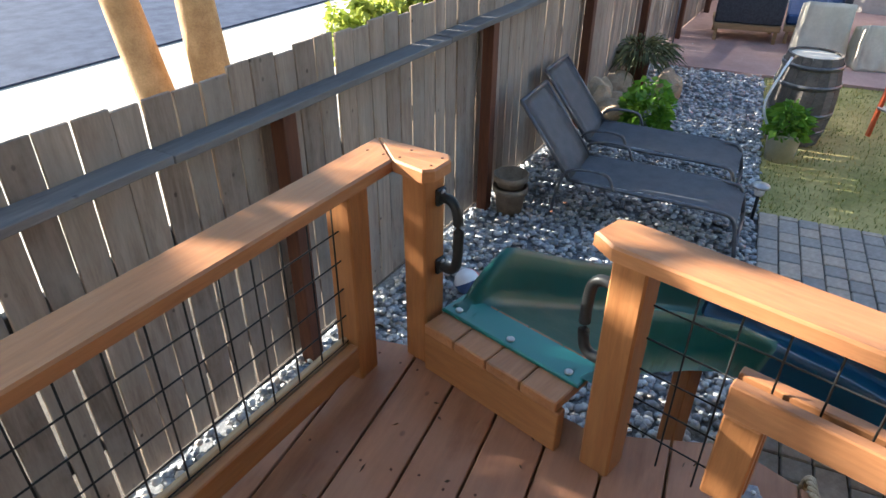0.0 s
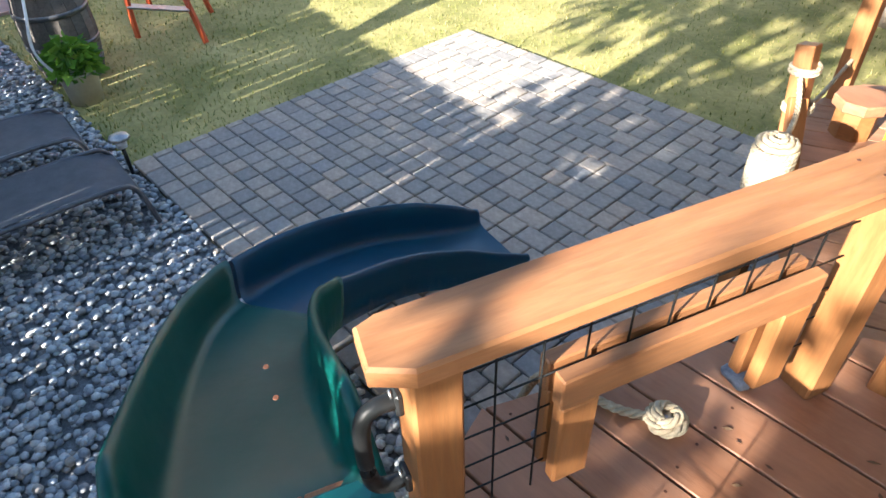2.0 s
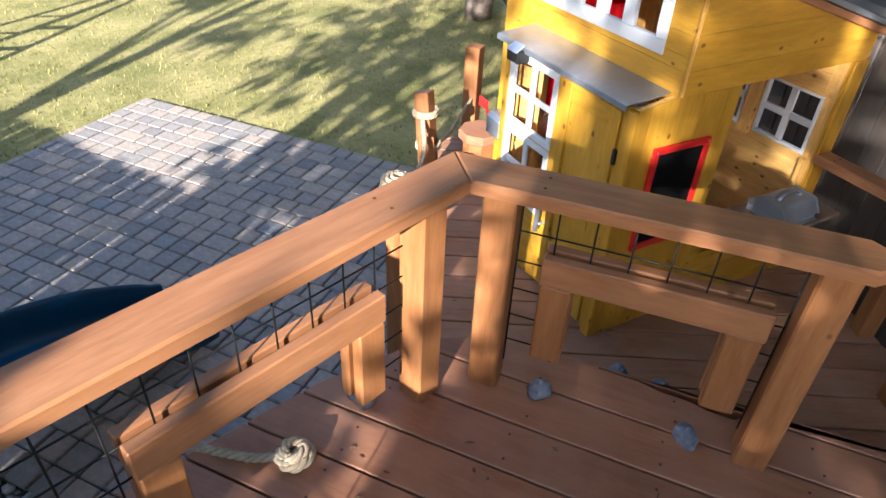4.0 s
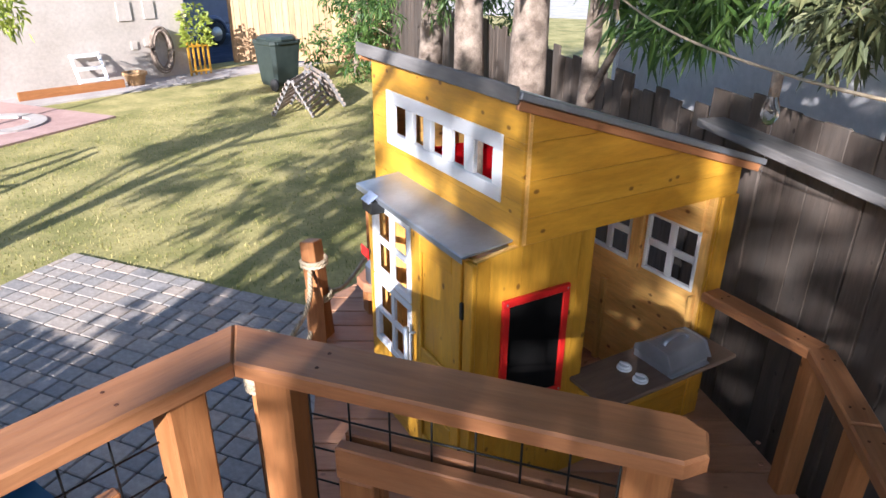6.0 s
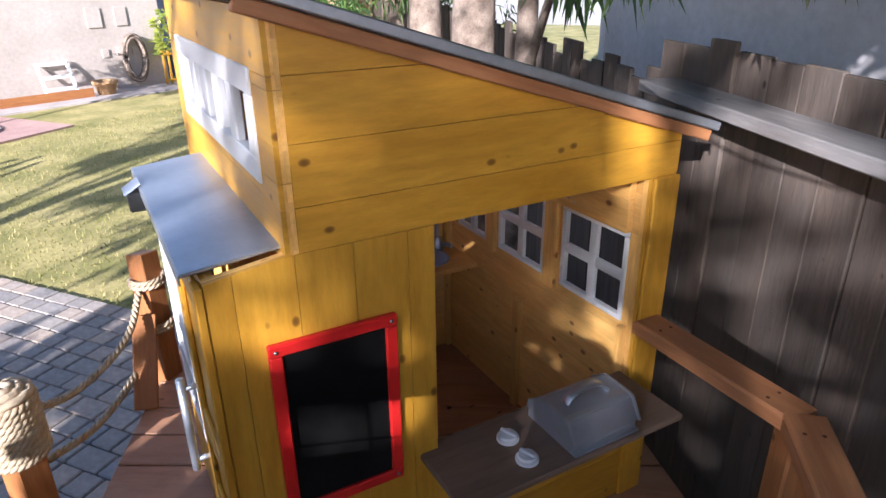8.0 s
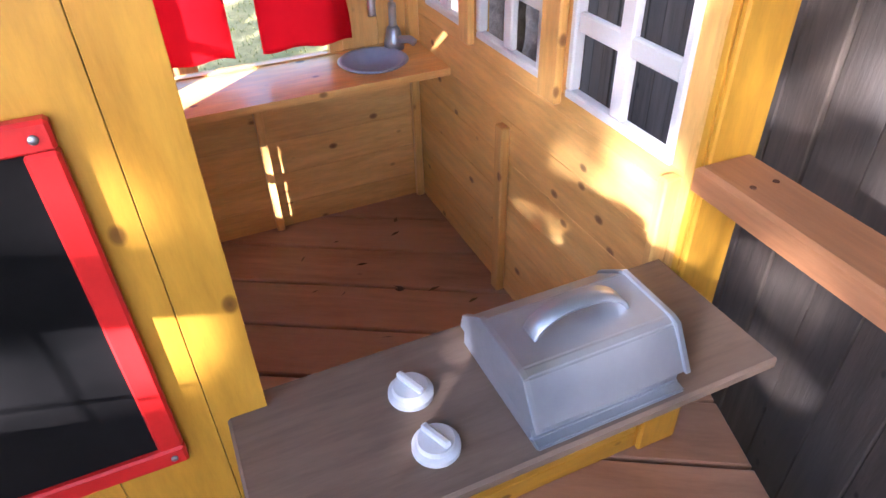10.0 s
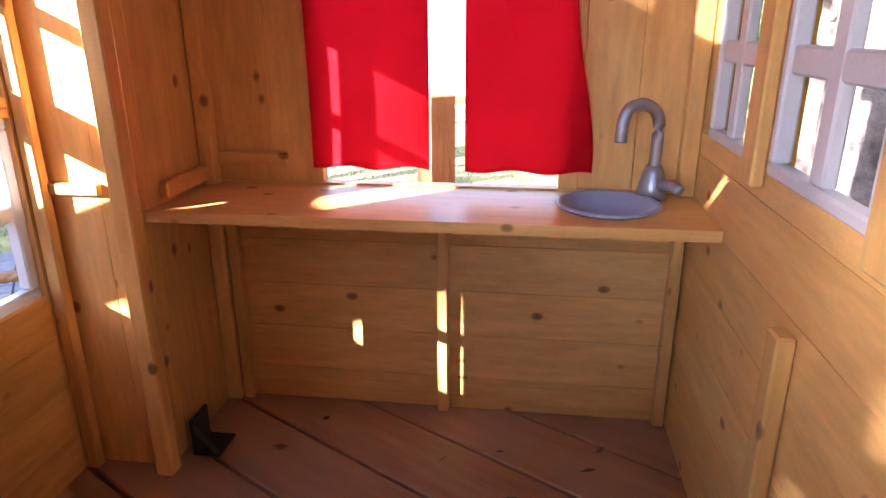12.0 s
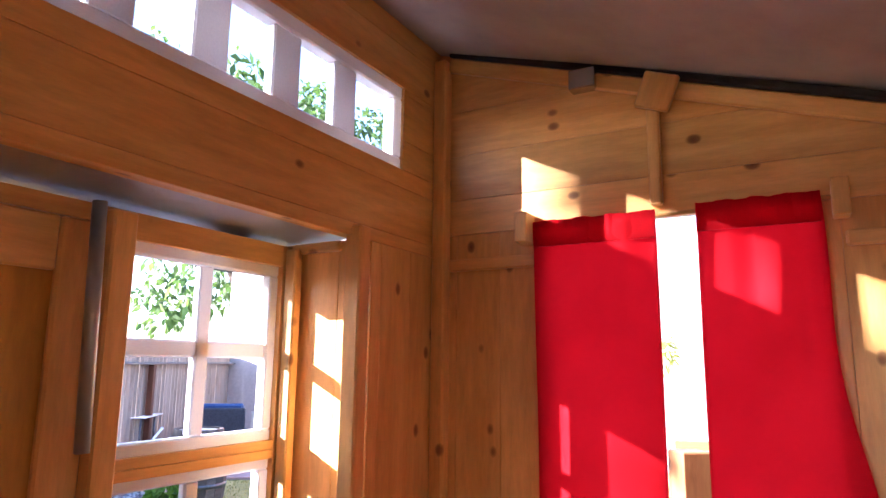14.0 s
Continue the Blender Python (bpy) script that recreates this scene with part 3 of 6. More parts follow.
# rail beside the street fence, with the short return to the slide gate
rail = thing("deck_railing", (0.2, 1.3, DECK_Z), "cedar railing with black wire mesh beside the weathered fence", "railing", "deck railings")
zL = CAPZ - 0.006
dG = d2
oL = RL1 + nL * 0.155
end_in = RL1 + dG * 0.115
side_n = Vector((-dG.y, dG.x, 0))
end_out = end_in + side_n * 0.14
corner_out = RL1 + nL * 0.14 + dL * 0.12
cap_piece(rail, [tuple(p.xy) for p in (RL0, RL1, corner_out, RL0 + nL * 0.14)], zL)
cap_piece(rail, [tuple(p.xy) for p in (RL1 + dG * 0.001, end_in - dG * 0.0, end_in + side_n * 0.03 + dG * 0.022, end_out + dG * 0.012 - side_n * 0.03, end_out - dG * 0.02, corner_out + dG * 0.002)], zL)
pL = RL1 - dL * 0.13 + nL * 0.07
rail_post(rail, pL, dL, DECK_Z - 0.15, zL - 0.038)
pG = RL1 + dG * 0.06 + side_n * 0.065
rail_post(rail, pG, dG, DECK_Z - 0.15, zL - 0.038)
rail_post(rail, RL0 + nL * 0.07 + dL * 0.1, dL, DECK_Z - 0.15, zL - 0.038)
bl0, bl1 = RL0 + nL * 0.045, pL - dL * 0.045 - nL * 0.025
stick("bottom_board", (bl0.x, bl0.y, DECK_Z + 0.095), (bl1.x, bl1.y, DECK_Z + 0.095), 0.09, 0.036, M_POST, rail)
lath0, lath1 = bl0 + nL * 0.034, bl1 + nL * 0.034
stick("lath", (lath0.x, lath0.y, DECK_Z + 0.13), (lath1.x, lath1.y, DECK_Z + 0.13), 0.055, 0.02, M_RAW, rail, label="pale unstained pine lath")
wire_panel(rail, RL0 + nL * 0.062, pL + nL * 0.0 - dL * 0.03, DECK_Z + 0.14, zL - 0.038)

# rail from the slide gate to the corner, with the climbing-ramp opening
rail2 = thing("deck_railing", (1.15, 0.35, DECK_Z), "cedar railing with wire mesh above the climbing-ramp opening", "railing", "deck railings")
L2 = (RC - RG0).length
miter = RC + (n2 + n3).normalized() * 0.14 / max(0.3, (n2 + n3).normalized().dot(n2))
cap_piece(rail2, [tuple(p.xy) for p in (RG0 + d2 * 0.02, RC, miter, RG0 + n2 * 0.14 + d2 * 0.005, RG0 + n2 * 0.125 - d2 * 0.035, RG0 + n2 * 0.035 - d2 * 0.045)], CAPZ)
pg2 = RG0 + d2 * 0.06 + n2 * 0.065
rail_post(rail2, pg2, d2, DECK_Z - 0.15, CAPZ - 0.038)
p3 = RC - d2 * 0.105 + n2 * 0.062
rail_post(rail2, p3, d2, DECK_Z - 0.15, CAPZ - 0.038)


def opening_frame(parent, o, d, n, s0, s1, z1, zf):
    """Two header boards that clamp the mesh, on two pairs of short posts."""
    for off, nm in ((0.052, "inner"), (0.105, "outer")):
        c0, c1 = o + d * s0 + n * (off + 0.017), o + d * s1 + n * (off + 0.017)
        stick("header_board", (c0.x, c0.y, z1 - 0.045), (c1.x, c1.y, z1 - 0.045), 0.09, 0.035, M_CAP, parent)
    for s in (s0 + 0.05, s1 - 0.05):
        for off in (0.052, 0.105):
            p = o + d * s + n * (off + 0.017)
            link("short_post", box_mesh(z1 - 0.09 - zf, 0.09, 0.036, M_POST, 0.005), parent, frame_of((p.x, p.y, (z1 - 0.09 + zf) / 2), (0, 0, 1), d))


opening_frame(rail2, RG0, d2, n2, 0.325, 1.005, 1.56, 1.205)
wire_panel(rail2, pg2 + d2 * 0.03 + n2 * 0.03, p3 - d2 * 0.03 + n2 * 0.03, DECK_Z + 0.06, CAPZ - 0.038, holes=[(0.24, 0.92, 1.49)])

# rail from the corner toward the playhouse
rail3 = thing("deck_railing", (1.0, -0.6, DECK_Z), "cedar railing with wire mesh above the step-down opening", "railing", "deck railings")
cap_piece(rail3, [tuple(p.xy) for p in (RC + d3 * 0.001, RE - d3 * 0.03, RE + n3 * 0.035 + d3 * 0.012, RE + n3 * 0.105 + d3 * 0.012, RE + n3 * 0.14 - d3 * 0.03, miter + d3 * 0.001)], CAPZ)
p4 = RC + d3 * 0.075 + n3 * 0.062
rail_post(rail3, p4, d3, DECK_Z - 0.15, CAPZ - 0.038)
p5 = RE - d3 * 0.085 + n3 * 0.062
rail_post(rail3, p5, d3, DECK_Z - 0.15, CAPZ - 0.038)
opening_frame(rail3, RC, d3, n3, 0.20, 0.79, 1.598, 1.235)
wire_panel(rail3, p4 + d3 * 0.03 + n3 * 0.03, p5 - d3 * 0.03 + n3 * 0.03, DECK_Z + 0.06, CAPZ - 0.038, holes=[(0.10, 0.68, 1.512)])

# low rail behind the counter
low_rail = thing("lower_railing", (1.2, -2.05, LOW_Z), "cedar railing on the lower deck beside the fence", "railing", "deck railings")
q0, q1, q2, q3 = Vector((1.530, -2.125, 0)), Vector((1.052, -2.105, 0)), Vector((0.75, -1.835, 0)), Vector((0.40, -1.52, 0))
for a, b2 in ((q0, q1), (q1, q2), (q2, q3)):
    dd = (b2 - a).normalized()
    nn = Vector((-dd.y, dd.x, 0))
    cap_piece(low_rail, [tuple(p.xy) for p in (a + nn * 0.045, a - nn * 0.045, b2 - nn * 0.045, b2 + nn * 0.045)], 1.405 + (0.003 if a is q1 else 0.0))
for p in (q1, q2):
    rail_post(low_rail, p, Vector((0.9, -0.43, 0)), LOW_Z - 0.1, 1.367, 0.075)
dq = (q2 - q1).normalized()

# ---- slide gate: kick box and slide ----
kb = thing("slide_step", (0.85, 1.25, DECK_Z), "boxed cedar step at the top of the slide", "step")
g0, g1 = Vector((0.726, 1.479, 0)), Vector((0.885, 0.985, 0))
gd = (g1 - g0).normalized()
gn = Vector((-gd.y, gd.x, 0))
a, b2 = g0 + gn * 0.018, g1 + gn * 0.018
stick("riser_board", (a.x, a.y, DECK_Z + 0.075), (b2.x, b2.y, DECK_Z + 0.075), 0.15, 0.036, M_POST, kb)
for i in range(4):
    c0 = g0 + gd * (0.005 + i * 0.127)
    c1 = g0 + gd * (0.005 + (i + 1) * 0.127 - 0.004)
    e0, e1 = (c0 + c1) / 2 - gn * 0.004, (c0 + c1) / 2 + gn * 0.22
    stick("tread_block", (e0.x, e0.y, DECK_Z + 0.17), (e1.x, e1.y, DECK_Z + 0.17), (c1 - c0).length, 0.038, M_CAP, kb, wide=gd)

slide = thing("slide", (3.1, 0.5, 0), "dark green moulded plastic slide curving onto the pavers", "slide")
SL = [(0.865, 1.222, 1.292), (0.955, 1.25, 1.290), (1.06, 1.285, 1.262), (1.25, 1.345, 1.15), (1.55, 1.435, 0.965), (1.85, 1.500, 0.80), (2.12, 1.51, 0.68),
      (2.38, 1.43, 0.575), (2.62, 1.25, 0.48), (2.82, 1.02, 0.38), (2.97, 0.76, 0.27), (3.08, 0.52, 0.19), (3.14, 0.40, 0.175)]
sl = arc(SL, 6)


def trough(points, half, profile, s_rim):
    """A swept trough; s_rim(i) scales the height of its walls along the run."""
    bm = bmesh.new()
    rings = []
    for i, p in enumerate(points):
        a = points[max(0, i - 1)]
        c = points[min(len(points) - 1, i + 1)]
        t = c - a
        side = Vector((-t.y, t.x, 0)).normalized()
        nrm = t.normalized().cross(side)
        nrm = -nrm if nrm.z < 0 else nrm
        k = s_rim(i / (len(points) - 1))
        rings.append([bm.verts.new(p + side * (y * half) + nrm * (z * (k if z > 0.012 else 1.0))) for y, z in profile])
    for r0, r1 in zip(rings, rings[1:]):
        for j in range(len(profile) - 1):
            bm.faces.new((r0[j], r0[j + 1], r1[j + 1], r1[j]))
    bmesh.ops.solidify(bm, geom=bm.faces[:], thickness=0.006)
    bmesh.ops.recalc_face_normals(bm, faces=bm.faces)
    return bm


half_profile = [(1.30, -0.03), (1.325, 0.08), (1.315, 0.155), (1.27, 0.185), (1.20, 0.19), (1.13, 0.17), (1.08, 0.12), (1.04, 0.06), (0.99, 0.022), (0.92, 0.006), (0.80, 0.0), (0.4, -0.002)]
prof = half_profile + [(0.0, -0.002)] + [(-y, z) for y, z in reversed(half_profile)]
cut = 41


def wall_rise(u):
    return min(1.0, 0.05 + max(0.0, (u - 0.10)) / 0.16)


body = part("slide_top_section", trough(sl[4:cut], 0.205, prof, wall_rise), M_SLIDE, slide, "dark green moulded chute", True)
body2 = part("slide_bottom_section", trough([p - Vector((0, 0, 0.012)) for p in sl[cut - 1:]], 0.198, prof, lambda u: 1.0 - 0.55 * max(0, u - 0.6) / 0.4), M_SLIDE_SKY, slide, "lower chute with blue sky reflection in its colour", True)
flange = [g0 + gn * 0.085 + gd * 0.0, g0 + gn * 0.085 + gd * 0.52, g0 + gn * 0.20 + gd * 0.52, g0 + gn * 0.20]
m_fl = slab([tuple(p.xy) for p in flange], 0.0, 0.012, M_SLIDE, 0.004)
fl = link("slide_flange", m_fl, slide, Matrix.Translation((0, 0, DECK_Z + 0.1895)), "dark green bolted flange")
for s in (0.05, 0.26, 0.47):
    p = g0 + gd * s + gn * 0.112
    bm = lathe([(0.0, 0.0), (0.013, 0.0), (0.013, 0.003), (0.008, 0.006), (0.0, 0.006)], 16)
    part("bolt", bm, M_METAL, slide, "", True, Matrix.Translation((p.x, p.y, DECK_Z + 0.202)))
stick("support_leg", (2.1, 1.46, -0.02), (2.1, 1.46, 0.62), 0.09, 0.09, M_POST, slide)


def grab_handle(p, out, z0, z1, label):
    h = thing("grab_handle", (p.x, p.y, z0), label, "handle", "slide grab handles")
    o = out.normalized()
    pts = arc([(p.x, p.y, z0), (p.x + o.x * 0.05, p.y + o.y * 0.05, z0 + 0.004), (p.x + o.x * 0.072, p.y + o.y * 0.072, z0 + 0.05),
               (p.x + o.x * 0.072, p.y + o.y * 0.072, z1 - 0.05), (p.x + o.x * 0.05, p.y + o.y * 0.05, z1 - 0.004), (p.x, p.y, z1)], 6)
    link("grip", tube(pts, 0.016, M_BLACK, 10), h)
    for z in (z0, z1):
        stick("foot", (p.x - o.x * 0.004, p.y - o.y * 0.004, z), (p.x + o.x * 0.012, p.y + o.y * 0.012, z), 0.055, 0.04, M_BLACK, h, bevel=0.012)
        bm = lathe([(0, 0), (0.008, 0), (0.008, 0.004), (0, 0.004)], 12)
        part("screw", bm, M_METAL, h, "", True, frame_of((p.x + o.x * 0.013, p.y + o.y * 0.013, z + 0.018), (0, 0, 1), o.cross(Vector((0, 0, 1)))))


hp = pG + dG * 0.046 + side_n * 0.02
grab_handle(hp, dG, 1.46, 1.70, "black plastic grab handle screwed to the gate post")
hp2 = pg2 - d2 * 0.046 + n2 * 0.02
grab_handle(hp2, -d2, 1.42, 1.66, "black plastic grab handle screwed to the gate post")

# ---- fences ----
def fence_panel(name, p, d, n, s0, s1, zb, zt, label, cap, posts, pitch=0.146, gap=0.0075, rails=(0.35, 1.1), jag=0.02, cap_w=0.14, seed=3, board=None):
    """Boards behind a flat cap or ledge; posts stand on the garden side."""
    f = thing(name, tuple((p + d * (s0 + s1) / 2).xy) + (0,), label, "fence", "", "structure")
    r = random.Random(seed)
    s = s0
    while s < s1:
        w = pitch * r.uniform(0.9, 1.08)
        c = p + d * (s + w / 2) + n * (0.078 + r.uniform(-0.004, 0.004))
        top = zt + r.uniform(-jag, jag)
        lean = r.uniform(-0.006, 0.006)
        wide = w - gap * r.uniform(0.1, 2.0)
        link("fence_board", box_mesh(round(top - zb, 2), round(wide, 3), 0.018, board or M_FENCE, 0.003), f,
             frame_of((c.x, c.y, (top + zb) / 2), (d.x * lean, d.y * lean, 1), d))
        s += w
    if cap:
        k = s0
        while k < s1:
            e = min(k + 2.17, s1)
            a, b = p + d * k - n * 0.0, p + d * (e - 0.004) - n * 0.0
            stick("cap_board", (a.x, a.y, cap - 0.019), (b.x, b.y, cap - 0.019 + r.uniform(-0.006, 0.006)), cap_w, 0.038, M_FCAP, f, wide=n)
            k = e
    for z in rails:
        a, b = p + d * s0 + n * 0.112, p + d * s1 + n * 0.112
        stick("fence_rail", (a.x, a.y, z), (b.x, b.y, z), 0.085, 0.04, M_FCAP, f)
    for q in posts:
        c = p + d * q - n * 0.015
        stick("fence_post", (c.x, c.y, -0.05), (c.x, c.y, (cap or zt) - 0.04), 0.09, 0.09, M_FPOST, f, wide=d)
    return f


fence_panel("street_fence", F1P, F1, F1N, -5.0, 13.5, 0.02, 1.735, "weathered grey board fence with brown posts", 1.535, [-4.3, -2.13, 0.0, 2.17, 4.34, 6.5, 8.7, 10.9], gap=0.0095)
# Boards of these two runs carry the shade-darkened fence tone.
fence_panel("neighbour_fence", F2P, F2, F2N, -3.5, 0.80, 0.02, 2.07, "weathered grey board fence with a flat ledge", 1.936, [], seed=7, board=M_FENCE_SHADED)
fence_panel("far_neighbour_fence", F2P + F2N * 0.10, F2, F2N, 0.80, 16, 0.02, 1.90, "weathered grey board fence behind the tree trunks", None, [], jag=0.05, seed=9, rails=(0.4, 1.6), board=M_FENCE_SHADED)

# ---- playhouse ----
X0, X1, YF, YB, YBAY, XB = 1.54, 2.601, -1.165, -2.126, -1.012, 2.345
YN = -2.184                                             # back end of the near side
FL = LOW_Z + 0.002
T = 0.026


SLOPE = 0.308


def roof_z(y):
    return 2.232 + (y - YF) * SLOPE


house = thing("playhouse", (2.07, -1.62, LOW_Z), "yellow-stained wooden playhouse with white windows and sloping grey roof", "playhouse")


def skin(axis, pos, sign, poly, vertical, pitch, material, parent, thick=0.010, start=0.0, gap=0.0009):
    h = Vector((0, 1, 0)) if axis == "x" else Vector((1, 0, 0))
    nrm = Vector((sign, 0, 0)) if axis == "x" else Vector((0, sign, 0))
    up = Vector((0, 0, 1))
    o = (pos, 0, 0) if axis == "x" else (0, pos, 0)
    if vertical:
        xd, yd = up, h
        k = 1 if xd.cross(yd).dot(nrm) > 0 else -1
        loc = [(z, a * k) for a, z in poly]
        yd = h * k
    else:
        xd, yd = h, up
        k = 1 if xd.cross(yd).dot(nrm) > 0 else -1
        loc = [(a * k, z) for a, z in poly]
        xd = h * k
    return planked("plank", loc, frame_of(o, xd, yd), pitch, gap, thick, material, parent, start, gap * 0.7)


def core(axis, pos, sign, poly, thick, material, name="wall_panel"):
    """The panel between the two skins."""
    h = Vector((0, 1, 0)) if axis == "x" else Vector((1, 0, 0))
    nrm = Vector((sign, 0, 0)) if axis == "x" else Vector((0, sign, 0))
    k = 1 if h.cross(Vector((0, 0, 1))).dot(nrm) > 0 else -1
    o = (pos, 0, 0) if axis == "x" else (0, pos, 0)
    ob = link(name, slab([(a * k, z) for a, z in poly], -thick, 0, material), house, frame_of(o, h * k, (0, 0, 1)))
    return ob


def wall(axis, pos, sign, polys, inner=True):
    """polys: (outline, vertical). pos is the outer face; the inner face lies T behind it."""
    for poly, vertical in polys:
        c = core(axis, pos - sign * 0.0102, sign, poly, T - 0.0204, M_PINE)
        skin(axis, pos, sign, poly, vertical, 0.118, M_YEL, c)
        if inner:
            skin(axis, pos - sign * T, -sign, poly, vertical, 0.095, M_PINE, c, gap=0.0007)


def rect(a0, a1, z0, z1):
    return [(a0, z0), (a1, z0), (a1, z1), (a0, z1)]


OY0, OY1, OZ0, OZ1 = -2.098, -1.478, 1.202, 1.800       # serving opening
# near side
wall("x", X0, -1, [([(YN, OZ1), (YF - T, OZ1), (YF - T, roof_z(YF)), (YN, roof_z(YN))], False),
                   ([(OY1, FL), (YBAY, FL), (YBAY, 1.778), (YF, OZ1 - 0.001), (OY1, OZ1 - 0.001)], True),
                   (rect(YN, OY0, FL, OZ1 - 0.001), True), (rect(OY0 + 0.001, OY1 - 0.001, FL, OZ0), False)])
# far side, with a curtained window
WY0, WY1, WZ0, WZ1 = -1.866, -1.425, 1.256, 1.828
wall("x", X1, 1, [([(YB + T, WZ1), (YF - T, WZ1), (YF - T, roof_z(YF)), (YB + T, roof_z(YB))], False),
                  (rect(WY1, YF - T, WZ0 + 0.001, WZ1 - 0.001), True), (rect(YB + T, WY0, WZ0 + 0.001, WZ1 - 0.001), True), (rect(YB + T, YF - T, FL, WZ0), False)])
# front, upper, with the ribbon of five panes
UX0, UX1, UZ0, UZ1 = 1.675, 2.435, 1.936, 2.102
wall("y", YF, 1, [(rect(X0 + 0.002, X1, UZ1, roof_z(YF)), False), (rect(X0 + 0.002, X1, 1.782, UZ0), False),
                  (rect(X0 + 0.002, UX0, UZ0 + 0.001, UZ1 - 0.001), False), (rect(UX1, X1, UZ0 + 0.001, UZ1 - 0.001), False)])
# front, lower, beside the bay
wall("y", YF, 1, [(rect(XB, X1, FL, 1.781), True)])
# back, with three windows
BW = [(1.594, 1.868), (1.952, 2.212), (2.285, 2.49)]
BZ0, BZ1 = 1.367, 1.635
polys = [(rect(X0 + 0.002, X1 - 0.002, BZ1, roof_z(YB) - 0.002), False), (rect(X0 + 0.002, X1 - 0.002, FL, BZ0), False)]
edges = [X0 + 0.002] + [e for w in BW for e in w] + [X1 - 0.002]
for a0, a1 in zip(edges[0::2], edges[1::2]):
    polys.append((rect(a0, a1, BZ0 + 0.001, BZ1 - 0.001), True))
wall("y", YB, -1, polys)
# bay
wall("x", XB, 1, [(rect(YF + 0.001, YBAY, FL, 1.782), True)])
BDX0, BDX1 = 1.615, 1.95                                 # door
BWX0, BWX1 = 1.985, 2.288                                  # window
BTOP = 1.776
wall("y", YBAY, 1, [(rect(BDX1 + 0.004, BWX0, FL, BTOP), True), (rect(BWX1, XB, FL, BTOP), True), (rect(BWX0, BWX1, FL, 1.12), False), (rect(BWX0, BWX1, 1.41, 1.44), False),
                    (rect(BWX0, BWX1, 1.738, BTOP), False), (rect(X0 + 0.002, BDX0, FL, BTOP), True), (rect(BDX0, BDX1 + 0.004, 1.752, BTOP), False)])


def grid_window(axis, pos, sign, a0, a1, z0, z1, nx, nz, name="window", bar=0.022, edge=0.022, depth=0.016, material=None, over=0.0):
    """A white moulded window: edge, bars and clear panes."""
    material = material or M_WINDOW
    al = "y" if axis == "x" else "x"

    def blk(nm, u0, u1, v0, v1, d0, d1, par, mat, along):
        lo = (pos + min(d0, d1), u0, v0) if axis == "x" else (u0, pos + min(d0, d1), v0)
        hi = (pos + max(d0, d1), u1, v1) if axis == "x" else (u1, pos + max(d0, d1), v1)
        return block(nm, lo, hi, mat, par, "", 0.003, along)
    s = sign
    fr = blk(name, a0 - over, a1 + over, z1 - edge, z1 + over, -s * depth, s * 0.006, house, material, al)
    fr["label"] = "white moulded window"
    blk("edge", a0 - over, a1 + over, z0 - over, z0 + edge, -s * depth, s * 0.006, fr, material, al)
    blk("edge", a0 - over, a0 + edge, z0 + edge, z1 - edge, -s * depth, s * 0.006, fr, material, "z")
    blk("edge", a1 - edge, a1 + over, z0 + edge, z1 - edge, -s * depth, s * 0.006, fr, material, "z")
    wx, wz = (a1 - a0 - 2 * edge), (z1 - z0 - 2 * edge)
    for i in range(1, nx):
        c = a0 + edge + wx * i / nx
        blk("bar", c - bar / 2, c + bar / 2, z0 + edge, z1 - edge, -s * depth * 0.8, s * 0.003, fr, material, "z")
    for i in range(1, nz):
        c = z0 + edge + wz * i / nz
        blk("bar", a0 + edge, a1 - edge, c - bar / 2, c + bar / 2, -s * depth * 0.7, s * 0.002, fr, material, al)
    return fr


for w0, w1 in BW:
    grid_window("y", YB + T, 1, w0, w1, BZ0, BZ1, 2, 2, bar=0.032, edge=0.016)
grid_window("y", YBAY, 1, BWX0, BWX1, 1.44, 1.738, 2, 2, bar=0.026, edge=0.018, over=0.012)
grid_window("y", YBAY, 1, BWX0, BWX1, 1.12, 1.41, 2, 2, bar=0.026, edge=0.018, over=0.012)
# ribbon window: one moulding, five separate lights
grid_window("y", YF, 1, UX0, UX1, UZ0, UZ1, 5, 1, bar=0.060, edge=0.024, over=0.026, depth=0.02)

# roof and awning
rf = thing("playhouse_roof", (2.07, -1.65, 2.0), "sloping roof of pale grey sheet with timber fascia", "roof")
RY0, RY1 = -2.285, -1.12
ax_r = Vector((0, RY1 - RY0, (RY1 - RY0) * SLOPE)).normalized()
mid = Vector((2.075, (RY0 + RY1) / 2, roof_z((RY0 + RY1) / 2) + 0.026))
lr = (RY1 - RY0) / ax_r.y
link("roof_sheet", box_mesh(lr, 1.13, 0.022, M_ROOF, 0.003), rf, frame_of(mid, ax_r, (1, 0, 0)), "pale grey roof sheet")
nr = Vector((0, -ax_r.z, ax_r.y))
link("roof_lining", box_mesh(lr - 0.10, 1.04, 0.006, M_CEIL, 0.0), rf, frame_of(mid - nr * 0.016, ax_r, (1, 0, 0)), "grey underside")
for x in (1.530, 2.62):
    link("fascia", box_mesh(lr - 0.02, 0.016, 0.028, M_CAP, 0.003), rf, frame_of(Vector((x, mid.y, mid.z)) - nr * 0.027, ax_r, (1, 0, 0)), "orange-brown fascia strip")
stick("fascia", (1.52, RY1 + 0.004, roof_z(RY1) + 0.024), (2.63, RY1 + 0.004, roof_z(RY1) + 0.024), 0.05, 0.012, M_FCAP, rf, label="weathered front fascia")
aw = thing("awning", (2.0, -1.1, 1.75), "grey sheet-metal awning over the playhouse bay", "awning")
av = Vector((0, -0.90, 0.09)).normalized()
link("awning_sheet", box_mesh(0.196, 0.80, 0.008, M_ROOF, 0.002), aw, frame_of((1.975, YF + 0.088, 1.797), av, (1, 0, 0)))
